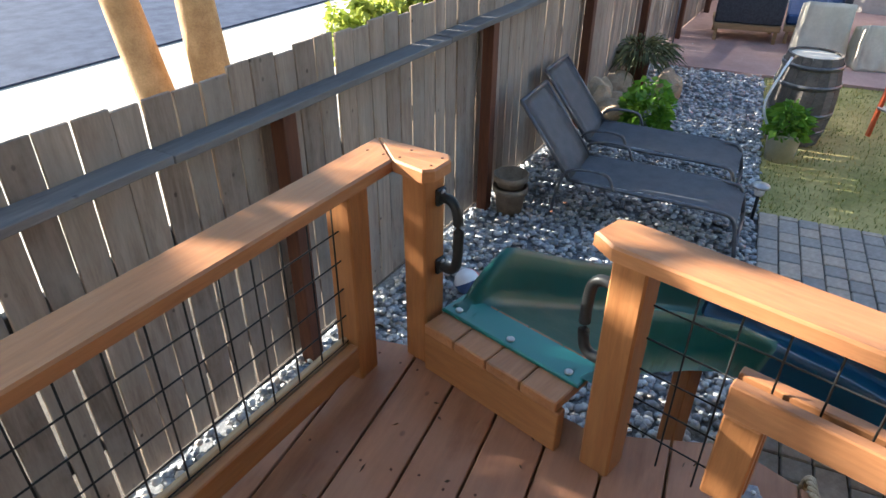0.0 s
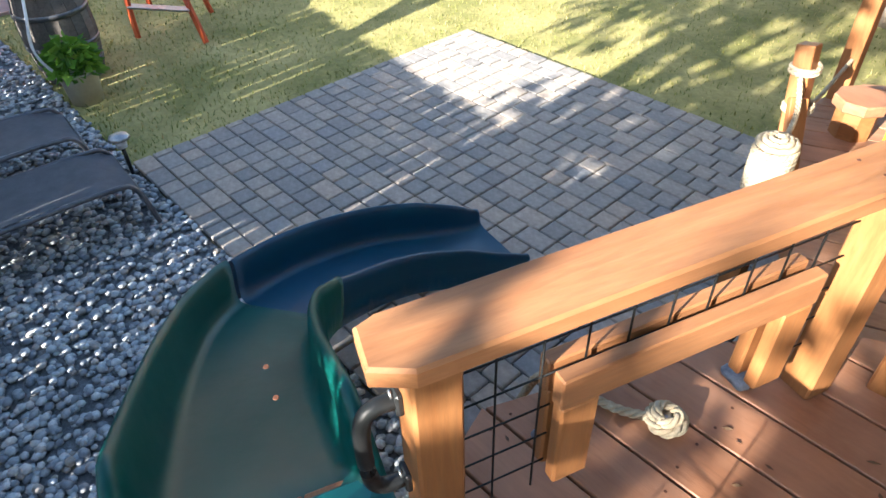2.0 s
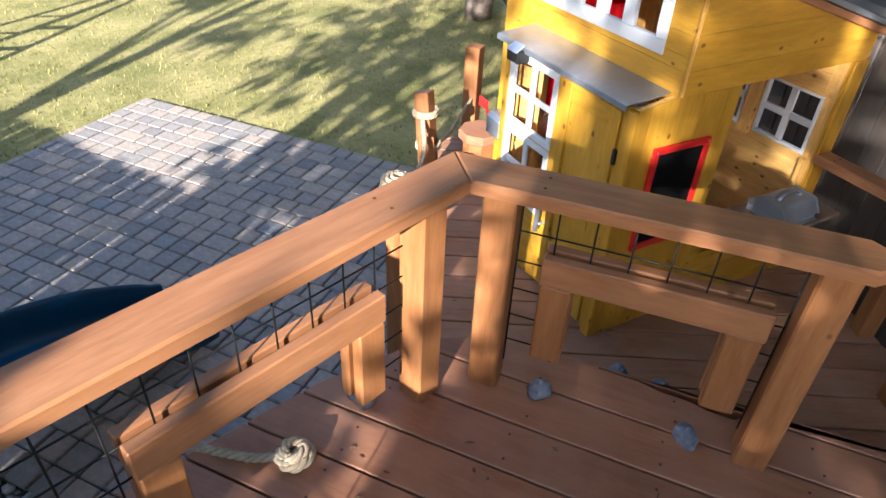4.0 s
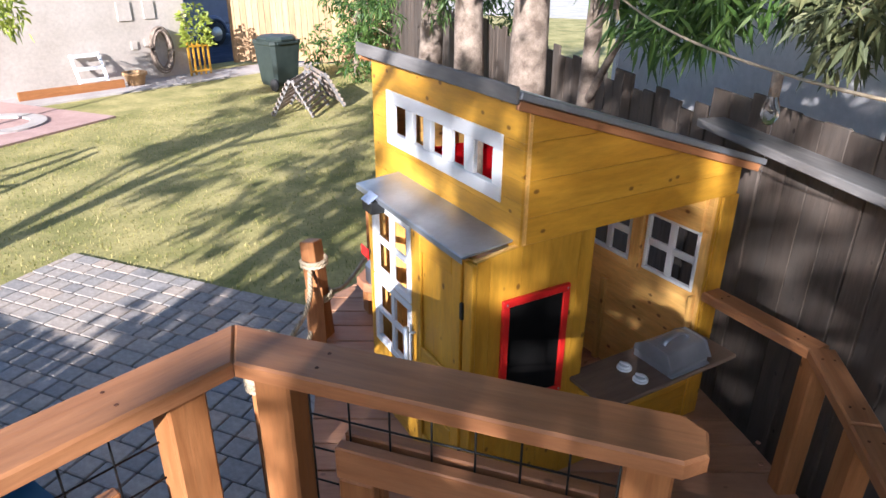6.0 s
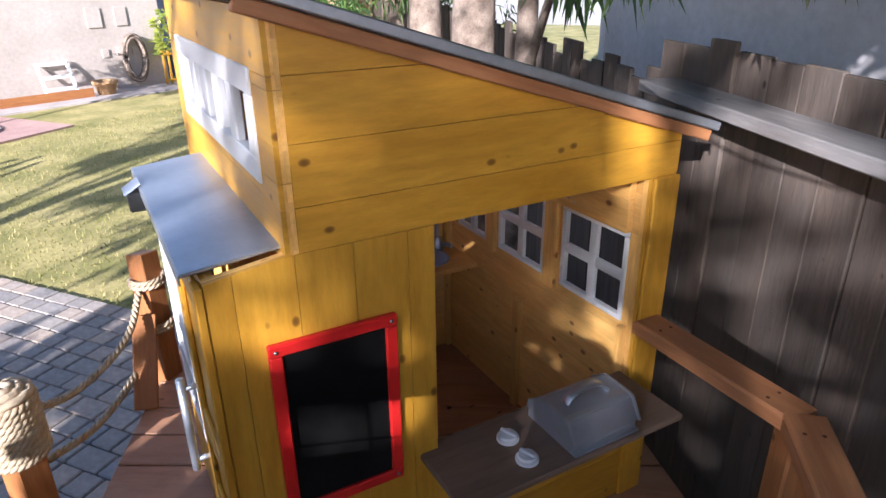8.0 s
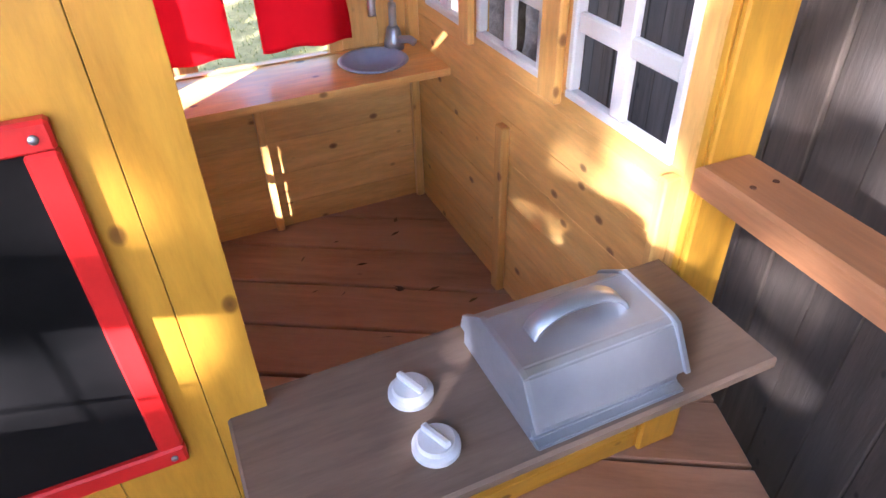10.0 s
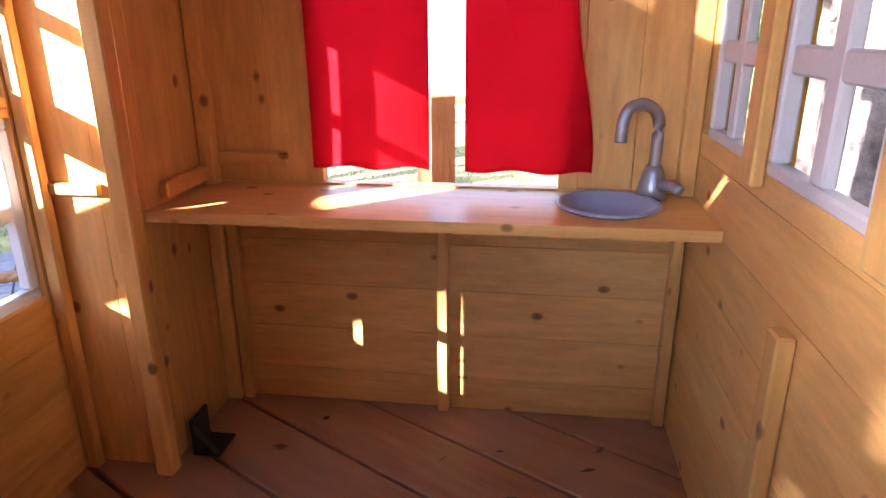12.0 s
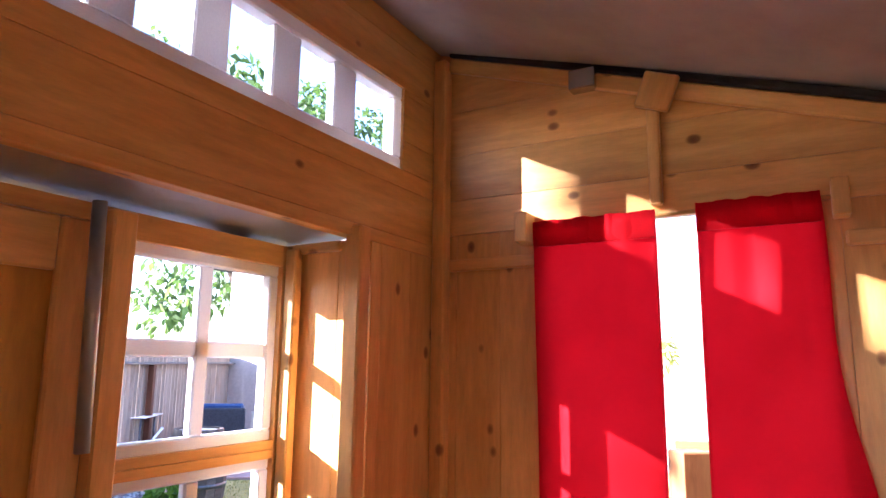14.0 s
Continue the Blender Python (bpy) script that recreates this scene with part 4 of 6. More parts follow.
stick("awning_lip", (1.576, YF + 0.186, 1.779), (2.374, YF + 0.186, 1.779), 0.022, 0.004, M_ROOF, aw)

# blackboard
bb = thing("blackboard", (X0 - 0.006, -1.262, 1.205), "blackboard in a red painted frame on the yellow wall", "blackboard")
by0, by1, bz0, bz1 = -1.379, -1.106, 1.193, 1.627
block("board", (X0 - 0.008, by0 + 0.02, bz0 + 0.02), (X0 - 0.001, by1 - 0.02, bz1 - 0.02), M_CHALK, bb, "matt black board", 0.001, "z")
for a0, a1, c0, c1, al in ((by0, by1, bz1 - 0.027, bz1, "y"), (by0, by1, bz0, bz0 + 0.027, "y"), (by0, by0 + 0.027, bz0 + 0.0275, bz1 - 0.0275, "z"), (by1 - 0.027, by1, bz0 + 0.0275, bz1 - 0.0275, "z")):
    block("frame", (X0 - 0.016, a0, c0), (X0 - 0.001, a1, c1), M_RED, bb, "red painted frame", 0.003, al)
for y in (by0 + 0.014, by1 - 0.014):
    for z in (bz0 + 0.014, bz1 - 0.014):
        part("screw", lathe([(0, 0), (0.004, 0), (0.004, 0.002), (0, 0.002)], 10), M_METAL, bb, "", True, frame_of((X0 - 0.0165, y, z), (0, 0, 1), (0, 1, 0)))

# door in the bay
door = thing("playhouse_door", (1.8, YBAY, FL), "closed yellow panelled playhouse door with silver handle", "door")
dz0, dz1 = FL + 0.02, 1.75
block("door_leaf", (BDX0 + 0.001, YBAY - 0.02, dz0), (BDX1 + 0.003, YBAY - 0.004, dz1), M_YEL, door, "", 0.002, "z")
for a0, a1, c0, c1, al in ((BDX0 + 0.004, BDX0 + 0.06, dz0, dz1, "z"), (BDX1 - 0.06, BDX1 - 0.004, dz0, dz1, "z"), (BDX0 + 0.061, BDX1 - 0.061, dz1 - 0.07, dz1, "x"),
                          (BDX0 + 0.061, BDX1 - 0.061, dz0, dz0 + 0.08, "x"), (BDX0 + 0.061, BDX1 - 0.061, 1.22, 1.29, "x"), (BDX0 + 0.061, BDX1 - 0.061, 1.0, 1.05, "x")):
    block("door_rail", (a0, YBAY - 0.0035, c0), (a1, YBAY + 0.009, c1), M_YEL, door, "", 0.003, al)
    block("door_rail", (a0, YBAY - 0.032, c0), (a1, YBAY - 0.0205, c1), M_PINE, door, "", 0.003, al)
hd = tube([(1.935, YBAY + 0.045, 1.08), (1.935, YBAY + 0.045, 1.36)], 0.011, M_STEEL, 12)
hdl = link("door_handle", hd, door, I4, "silver bar handle")
for z in (1.11, 1.33):
    link("handle_stem", tube([(1.935, YBAY + 0.04, z), (1.935, YBAY - 0.005, z)], 0.007, M_STEEL, 8), hdl)
for z in (0.95, 1.55):
    block("hinge", (BDX0 - 0.01, YBAY + 0.0, z), (BDX0 + 0.006, YBAY + 0.012, z + 0.06), M_BLACK, door, "black hinge", 0.002, "z")
lampb = thing("porch_lamp", (2.21, YBAY + 0.03, 1.74), "small black solar lamp under the awning", "lamp")
stick("housing", (2.17, YBAY + 0.035, 1.752), (2.25, YBAY + 0.035, 1.752), 0.05, 0.06, M_BLACK, lampb)
stick("solar_panel", (2.175, YBAY + 0.05, 1.785), (2.245, YBAY + 0.05, 1.785), 0.05, 0.006, M_SINK, lampb, wide=(0, 1, -0.6))

# corner posts of the opening, and counter with grill
block("corner_post", (X0 - 0.012, OY0 - 0.088, FL), (X0 - 0.0005, OY0 - 0.002, OZ1), M_YEL, house, "", 0.003, "z")
block("corner_post", (X0 + T + 0.001, YB + T + 0.001, FL), (X0 + T + 0.02, YB + T + 0.03, BZ0 - 0.004), M_PINE, house, "", 0.003, "z")
block("door_post", (X0 - 0.004, YBAY + 0.001, FL), (X0 + 0.045, YBAY + 0.018, 1.772), M_YEL, house, "", 0.003, "z")
ctr = thing("serving_counter", (1.46, -1.75, LOW_Z), "dark brown serving counter below the playhouse opening", "counter")
block("counter_top", (1.335, -2.09, 1.203), (X0 + 0.03, -1.430, 1.222), M_COUNTER, ctr, "dark brown board", 0.004, "y")
for yy in (-1.56, -1.98):
    stick("bracket", (1.40, yy, 1.192), (X0 - 0.002, yy, 1.03), 0.03, 0.02, M_YEL, ctr, wide=(0, 1, 0))
grill = thing("toy_grill", (1.45, -1.84, 1.222), "silver plastic toy barbecue grill with hinged lid", "toy grill")

def extruded(profile, y0, y1, bevel=0.0025):
    """A solid of one x-z profile between two y."""
    bm = bmesh.new()
    ga = [bm.verts.new((x, y0, z)) for x, z in profile]
    gb = [bm.verts.new((x, y1, z)) for x, z in profile]
    bm.faces.new(ga)
    bm.faces.new(list(reversed(gb)))
    for i in range(len(profile)):
        j = (i + 1) % len(profile)
        bm.faces.new((ga[i], gb[i], gb[j], ga[j]))
    bmesh.ops.recalc_face_normals(bm, faces=bm.faces)
    bmesh.ops.bevel(bm, geom=bm.edges, offset=bevel, segments=2, affect="EDGES")
    return bm


part("grill_body", extruded([(1.342, 1.2235), (1.342, 1.228), (1.357, 1.230), (1.357, 1.253), (1.530, 1.253), (1.532, 1.2235)], -1.737, -1.943), M_STEEL, grill, "silver plastic body")
lid_prof = [(1.346, 1.2535), (1.379, 1.305), (1.391, 1.309), (1.478, 1.310), (1.526, 1.275), (1.532, 1.2535)]
lid = part("lid", extruded(lid_prof, -1.739, -1.941), M_STEEL, grill, "hinged silver lid")
for y in (-1.7375, -1.9425):
    part("lid_rib", extruded([(x - 0.003 if x < 1.45 else x + 0.002, z + (0.003 if z > 1.26 else 0.0)) for x, z in lid_prof], y - 0.004, y + 0.004, 0.001), M_STEEL, lid, "raised edge of the lid")
band = arc([(-1.775, 1.307), (-1.785, 1.322), (-1.81, 1.335), (-1.84, 1.339), (-1.87, 1.335), (-1.895, 1.322), (-1.905, 1.307)], 4)
bm = bmesh.new()
rows = []
for i, q in enumerate(band):
    cy, cz = q[0], q[1]
    u = (cy + 1.84) / 0.065
    ny, nz = 0.75 * u, 1.0
    l = math.hypot(ny, nz)
    ny, nz = ny / l * 0.0025, nz / l * 0.0025
    rows.append([bm.verts.new((x, cy + s2 * ny, cz + s2 * nz)) for x, s2 in ((1.421, 1), (1.448, 1), (1.448, -1), (1.421, -1))])
for r0, r1 in zip(rows, rows[1:]):
    for k in range(4):
        bm.faces.new((r0[k], r0[(k + 1) % 4], r1[(k + 1) % 4], r1[k]))
bm.faces.new(rows[0])
bm.faces.new(list(reversed(rows[-1])))
bmesh.ops.recalc_face_normals(bm, faces=bm.faces)
part("lid_handle", bm, M_STEEL, grill, "bright arched handle", True)
for x, y in ((1.482, -1.642), (1.398, -1.639)):
    kn = thing("control_knob", (x, y, 1.222), "pale grey plastic control knob on the counter", "knob", "counter knobs")
    part("dial", lathe([(0, 0), (0.028, 0), (0.028, 0.007), (0.023, 0.010), (0.021, 0.016), (0.0, 0.0165)], 28), M_KNOB, kn, "", False, Matrix.Translation((x, y, 1.2225)))
    stick("grip", (x - 0.019, y - 0.008, 1.2435), (x + 0.019, y + 0.008, 1.2435), 0.009, 0.009, M_KNOB, kn, bevel=0.002)

# ---- inside the playhouse ----
shelf = thing("kitchen_shelf", (2.46, -1.65, 1.235), "pale pine kitchen shelf beneath the curtained window", "shelf")
sx0, sx1, sy0, sy1 = YB + T + 0.002, YF - T + 0.002, -(X1 - T - 0.002), -2.352
hole = [(-1.945 + 0.078 * math.cos(q), -2.475 + 0.078 * math.sin(q)) for q in np.linspace(-1.5708, -1.5708 - 6.2832, 33)]
key = [(sx0, sy0), (-1.945, sy0)] + hole + [(-1.945, sy0), (sx1, sy0), (sx1, sy1), (sx0, sy1)]
hole_top = hole[0]
link("shelf_board", slab([(p[0], p[1]) for p in key], 0.0, 0.018, M_PINE), shelf, frame_of((0, 0, 1.234), (0, 1, 0), (-1, 0, 0)))
for y in (-1.655, -2.085, -1.235):
    block("stud", (X1 - T - 0.022, y - 0.011, FL), (X1 - T - 0.001, y + 0.011, 1.233), M_PINE, house, "", 0.003, "z")
sink = thing("toy_sink", (2.48, -1.945, 1.25), "grey-blue plastic toy sink bowl set in the shelf", "sink")
part("bowl", lathe([(0.083, 0.254), (0.088, 0.2575), (0.083, 0.261), (0.074, 0.2585), (0.066, 0.24), (0.045, 0.222), (0.0, 0.219)], 32), M_SINK, sink, "", True, Matrix.Translation((2.475, -1.945, 1.0)))
tap = thing("toy_tap", (2.552, -2.03, 1.252), "grey plastic gooseneck toy tap beside the sink", "tap")
part("tap_base", lathe([(0, 0), (0.026, 0), (0.024, 0.02), (0.017, 0.05), (0.012, 0.058), (0, 0.058)], 20), M_STEEL, tap, "", True, Matrix.Translation((2.54, -2.025, 1.2525)))
link("spout", tube(arc([(2.54, -2.025, 1.30), (2.54, -2.025, 1.385), (2.53, -2.005, 1.412), (2.51, -1.975, 1.412), (2.502, -1.962, 1.39), (2.50, -1.96, 1.355)], 7), 0.010, M_STEEL, 12), tap)
link("tap_lever", tube(arc([(2.52, -2.035, 1.28), (2.495, -2.05, 1.285), (2.48, -2.058, 1.28)], 5), 0.010, M_STEEL, 10), tap)


def curtain(y0, y1, z0, z1, label, seed, flare=0.0):
    r = random.Random(seed)
    c = thing("curtain", (2.55, (y0 + y1) / 2, z0), label, "curtain", "window curtains")
    bm = bmesh.new()
    nx, nz = 30, 34
    ph = [r.uniform(0, 6.28) for _ in range(4)]
    grid = []
    for j in range(nz + 1):
        v = j / nz
        row = []
        for i in range(nx + 1):
            u = i / nx
            y = y0 + (y1 - y0) * u
            y += (-flare * (1 - v) * (1 - u) * (0.6 + 0.4 * math.sin(6 * v + ph[3])))
            x = 2.555 + 0.004 * math.sin(9 * u + ph[0] + 2 * v) + 0.003 * math.sin(23 * u + ph[1]) * v ** 2 + 0.003 * math.sin(5 * v + ph[2])
            if v > 0.93:
                x -= 0.004
            row.append(bm.verts.new((x, y, z0 + (z1 - z0) * v + 0.003 * math.sin(12 * u + ph[1]) * (1 - v))))
        grid.append(row)
    for j in range(nz):
        for i in range(nx):
            bm.faces.new((grid[j][i], grid[j][i + 1], grid[j + 1][i + 1], grid[j + 1][i]))
    bmesh.ops.solidify(bm, geom=bm.faces[:], thickness=0.0012)
    part("cloth", bm, M_CURTAIN, c, "", True)
    head = bmesh.new()
    top = []
    for i in range(41):
        u = i / 40
        y = y0 + (y1 - y0) * u
        w = 0.002 * math.sin(31 * u + ph[0]) + 0.0015 * math.sin(67 * u + ph[1])
        top.append([head.verts.new((2.5475 + w * k2, y, z1 - 0.046 + 0.048 * k2 + (0.0012 * math.sin(23 * u + ph[2]) if k2 == 1 else 0.0))) for k2 in (0, 0.5, 1)])
    for c0, c1 in zip(top, top[1:]):
        for k2 in range(2):
            head.faces.new((c0[k2], c1[k2], c1[k2 + 1], c0[k2 + 1]))
    bmesh.ops.solidify(head, geom=head.faces[:], thickness=0.0014)
    part("heading", head, M_CURTAIN, c, "gathered rod pocket along the top", True)
    bmh = bmesh.new()
    for k in range(2):
        tube([(2.549 - 0.0005 * k, y0 + 0.002, z1 - 0.045 + 0.0 * k), (2.549, y1 - 0.002, z1 - 0.045)], 0.0012, M_RED, 5, bm=bmh)
    part("hem_seam", bmh, M_RED, c, "", True)


curtain(-1.632, -1.412, 1.290, 1.832, "red cotton curtain hanging half across the window", 2)
curtain(-1.876, -1.697, 1.288, 1.836, "red cotton curtain flaring slightly at its lower edge", 4, 0.05)
rod = thing("curtain_rod", (2.555, -1.63, 1.845), "thin wooden curtain rod on small pine brackets", "curtain rod")
link("rod", tube([(2.568, -1.385, 1.826), (2.568, -1.910, 1.830)], 0.004, M_PINE, 10), rod)
for y in (-1.392, -1.902):
    block("bracket", (2.53, y - 0.012, 1.795), (X1 - T - 0.001, y + 0.012, 1.852), M_PINE, rod, "", 0.002, "z")


def batten(a, b, w=0.03, t=0.014, wide=(0, 0, 1), name="batten"):
    return stick(name, a, b, w, t, M_PINE, house, wide, "", 0.003)


xi, yi, yb = X1 - T, YF - T, YB + T
block("corner_batten", (xi - 0.03, yi - 0.03, FL), (xi - 0.001, yi - 0.001, roof_z(yi) - 0.02), M_PINE, house, "", 0.003, "z")
block("corner_batten", (xi - 0.03, yb + 0.001, 1.254), (xi - 0.001, yb + 0.03, roof_z(yb) - 0.02), M_PINE, house, "", 0.003, "z")
batten((xi - 0.008, yi - 0.03, roof_z(yi) - 0.028), (xi - 0.008, yb + 0.03, roof_z(yb) - 0.028))
stick("gasket", (xi - 0.012, yi - 0.03, roof_z(yi) - 0.002), (xi - 0.012, yb + 0.03, roof_z(yb) - 0.002), 0.016, 0.012, M_BLACK, house, (0, 0, 1), "black rubber strip")
fb = block("floor_bracket", (2.35, yi - 0.075, FL), (2.42, yi - 0.022, FL + 0.006), M_BLACK, house, "small black angle bracket", 0.002, "x")
block("bracket_plate", (2.35, yi - 0.030, FL + 0.006), (2.41, yi - 0.022, FL + 0.075), M_BLACK, fb, "", 0.002, "z")
stick("bracket_rib", (2.352, yi - 0.070, FL + 0.008), (2.352, yi - 0.028, FL + 0.06), 0.012, 0.004, M_BLACK, fb, (1, 0, 0))
batten((xi - 0.008, -1.632, 1.845), (xi - 0.008, -1.632, 2.03), 0.022, 0.014, (0, 1, 0))
batten((xi - 0.022, -1.632, 2.015), (xi - 0.022, -1.655, roof_z(-1.655) - 0.004), 0.062, 0.014, (0, 1, 0))
block("hinge_plate", (xi - 0.03, -1.535, roof_z(-1.5) - 0.05), (xi - 0.001, -1.485, roof_z(-1.5) - 0.012), M_CHROME, house, "small brass bracket", 0.002, "y")
batten((xi - 0.007, -1.905, 1.765), (xi - 0.007, yb + 0.03, 1.765), 0.024, 0.012)
batten((xi - 0.007, yi - 0.03, 1.765), (xi - 0.007, -1.41, 1.765), 0.024, 0.012)
batten((xi - 0.007, yi - 0.03, 1.30), (xi - 0.007, -1.36, 1.30), 0.024, 0.012)
# bay: cheek battens, mullion posts, inner casing
for y in (yi + 0.002,):
    block("bay_post", (XB - T - 0.032, y - 0.02, FL), (XB - T - 0.001, y + 0.012, 1.80), M_PINE, house, "", 0.003, "z")
block("bay_post", (BWX1 + 0.004, YBAY - T - 0.026, FL), (BWX1 + 0.024, YBAY - T - 0.001, 1.77), M_PINE, house, "", 0.003, "z")
block("bay_post", (BDX1 - 0.004, YBAY - T - 0.026, FL), (BDX1 + 0.032, YBAY - T - 0.001, 1.77), M_PINE, house, "", 0.003, "z")
link("gas_strut", tube([(1.925, YBAY - T - 0.04, 1.46), (1.915, YBAY - T - 0.04, 1.77)], 0.009, M_STEEL, 10), door, I4, "grey metal closer tube")
for z in (1.762, 1.288):
    block("cleat", (XB - T - 0.014, YBAY - T - 0.11, z), (XB - T - 0.001, YBAY - T - 0.004, z + 0.018), M_PINE, house, "", 0.002, "y")
block("cleat", (2.40, yi - 0.018, 1.262), (2.56, yi - 0.001, 1.29), M_PINE, house, "", 0.003, "x")
# back wall trim
block("wall_stud", (2.055, yb + 0.001, FL), (2.088, yb + 0.022, 1.225), M_PINE, house, "", 0.003, "z")
for w0, w1 in ((BW[0][1], BW[1][0]), (BW[1][1], BW[2][0])):
    block("wall_stud", (w0 + 0.012, yb + 0.001, BZ0 - 0.02), (w1 - 0.012, yb + 0.018, BZ1 + 0.02), M_PINE, house, "", 0.003, "z")
for k in range(3):
    z0 = BZ1 + 0.004 + k * 0.095
    block("hatch_plank", (X0 + T + 0.022, yb + 0.001, z0), (2.52, yb + 0.024, min(z0 + 0.0944, roof_z(yb) - 0.02)), M_PINE, house, "", 0.002, "x")
for x in (1.80, 2.36):
    for q in (0.0, 0.022):
        part("screw", lathe([(0, 0), (0.004, 0), (0.004, 0.002), (0, 0.002)], 10), M_METAL, house, "", True, frame_of((x + q, yb + 0.0245, BZ1 + 0.03 + q * 0.3), (1, 0, 0), (0, 0, -1)))

# ---- things on the deck ----
def climbing_hold(x, y, z, seed, rz):
    r = random.Random(seed)
    bm = bmesh.new()
    bmesh.ops.create_icosphere(bm, subdivisions=3, radius=1.0)
    for v in bm.verts:
        k = 1 + 0.35 * noise.noise(v.co * 1.3 + Vector((seed, 0, 0))) + 0.12 * noise.noise(v.co * 4 + Vector((0, seed, 0)))
        v.co = Vector((v.co.x * 0.043 * k, v.co.y * 0.034 * k, max(-0.012, v.co.z * 0.030 * k)))
    h = thing("climbing_hold", (x, y, z), "blue-grey moulded climbing hold bolted to the deck", "climbing hold", "deck climbing holds")
    part("hold", bm, M_HOLD, h, "", True, pose(x, y, z + 0.011, 0, 0, rz))
    part("bolt", lathe([(0, 0), (0.007, 0), (0.007, 0.004), (0, 0.004)], 10), M_METAL, h, "", True, pose(x, y, z + 0.040, 0, 0, 0))


for i, (x, y) in enumerate([(1.376, 0.052), (1.165, -0.453), (0.828, -0.736), (1.24, 0.60), (1.15, -0.765), (1.03, -0.85)]):
    climbing_hold(x, y, DECK_Z if i < 4 else DECK_Z - 0.06, i * 3 + 1, 40 + 63 * i)


def rope_run(points, radius, parent, name="rope", turns=60):
    """A three-strand laid rope along a line."""
    pts = arc(points, 10)
    total = sum((b - a).length for a, b in zip(pts, pts[1:]))
    n = max(12, int(total / 0.008))
    fine, acc, k = [], 0.0, 0
    for i in range(n + 1):
        s = total * i / n
        while k < len(pts) - 2 and acc + (pts[k + 1] - pts[k]).length < s:
            acc += (pts[k + 1] - pts[k]).length
            k += 1
        seg = pts[k + 1] - pts[k]
        fine.append(pts[k] + seg * min(1.0, (s - acc) / max(1e-6, seg.length)))
    bm = bmesh.new()
    for strand in range(3):
        line = []
        for i, p in enumerate(fine):
            t = (fine[min(i + 1, n)] - fine[max(i - 1, 0)]).normalized()
            s1 = t.cross(Vector((0.02, 0.03, 1))).normalized()
            s2 = s1.cross(t)
            a = i * 0.008 / (radius * 5.5) * 6.2832 + strand * 2.0944
            line.append(p + (s1 * math.cos(a) + s2 * math.sin(a)) * radius * 0.55)
        tube(line, radius * 0.55, M_ROPE, 5, bm=bm)
    return part(name, bm, M_ROPE, parent, "", True)


kr = thing("climbing_rope", (1.24, 0.3, DECK_Z), "twisted manila climbing rope ending in a knot on the deck", "rope")
kz = DECK_Z + 0.022
rope_run([(1.258 + 0.04 * math.cos(a), 0.297 + 0.04 * math.sin(a), kz + 0.004 * math.sin(2 * a)) for a in np.linspace(0.8, 6.9, 12)], 0.016, kr, "knot")
rope_run([(1.258 + 0.028 * math.cos(a), 0.297 + 0.028 * math.sin(a), kz + 0.022 + 0.006 * math.sin(2 * a)) for a in np.linspace(2.0, 8.3, 12)], 0.014, kr, "knot")
rope_run([(1.27, 0.335, kz), (1.30, 0.40, kz - 0.004), (1.345, 0.46, kz - 0.004), (1.40, 0.53, kz - 0.002), (1.47, 0.58, kz - 0.05), (1.55, 0.62, kz - 0.28)], 0.013, kr)
part("end_bolt", lathe([(0, 0), (0.012, 0), (0.012, 0.006), (0, 0.006)], 12), M_METAL, kr, "", True, Matrix.Translation((1.258, 0.297, kz + 0.01)))

# rope posts at the porch edge
rp = thing("rope_post", (2.94, -0.99, LOW_Z), "square cedar post with a diagonal brace on the porch", "post")
stick("post", (2.925, -0.985, LOW_Z - 0.1), (3.04, -0.985, 1.285), 0.085, 0.085, M_POST, rp, wide=(0.8, 0.6, 0))
stick("brace", (2.73, -0.88, LOW_Z + 0.0), (2.93, -0.945, LOW_Z + 0.29), 0.085, 0.04, M_POST, rp, wide=(0.2, 0.9, 0.2))
WX, WY = 2.375, -0.53
wp = thing("wrapped_post", (WX, WY, 0.0), "cedar post wrapped in coils of manila rope", "post")
stick("post", (WX, WY, -0.02), (WX, WY, 1.19), 0.09, 0.09, M_POST, wp, wide=(0.8, 0.6, 0))
bm = bmesh.new()
for strand in range(3):
    tube([(WX + (0.073 + 0.007 * math.cos(a * 9 + strand * 2.0944)) * math.cos(a), WY + (0.073 + 0.007 * math.cos(a * 9 + strand * 2.0944)) * math.sin(a),
           0.985 + 0.195 * a / 56.5 + 0.008 * math.sin(a * 9 + strand * 2.0944)) for a in np.linspace(0, 56.5, 560)], 0.0085, M_ROPE, 6, bm=bm)
part("rope_coil", bm, M_ROPE, wp, "tight coils of pale rope", True)
bm = bmesh.new()
for k, (r, z) in enumerate(((0.070, 1.196), (0.048, 1.206), (0.026, 1.212))):
    tube([(WX + r * math.cos(a), WY + r * math.sin(a), z + 0.003 * math.sin(11 * a)) for a in np.linspace(0, 6.2, 26)], 0.013, M_ROPE, 6, bm=bm)
part("rope_top", bm, M_ROPE, wp, "rope end coiled over the top", True)
hr = thing("rope_handrail", (2.7, -0.8, 0.9), "double sagging rope handrail tied between the posts", "rope")
rope_run([(2.44, -0.56, 1.08), (2.60, -0.70, 1.02), (2.80, -0.87, 1.06), (2.99, -0.955, 1.17)], 0.013, hr)
rope_run([(2.43, -0.58, 0.90), (2.60, -0.72, 0.86), (2.80, -0.87, 0.90), (2.95, -0.95, 0.99)], 0.013, hr)
rope_run([(3.012 + 0.062 * math.cos(a), -0.985 + 0.062 * math.sin(a), 1.16 + 0.003 * a) for a in np.linspace(0, 12, 24)], 0.011, hr, "lashing")
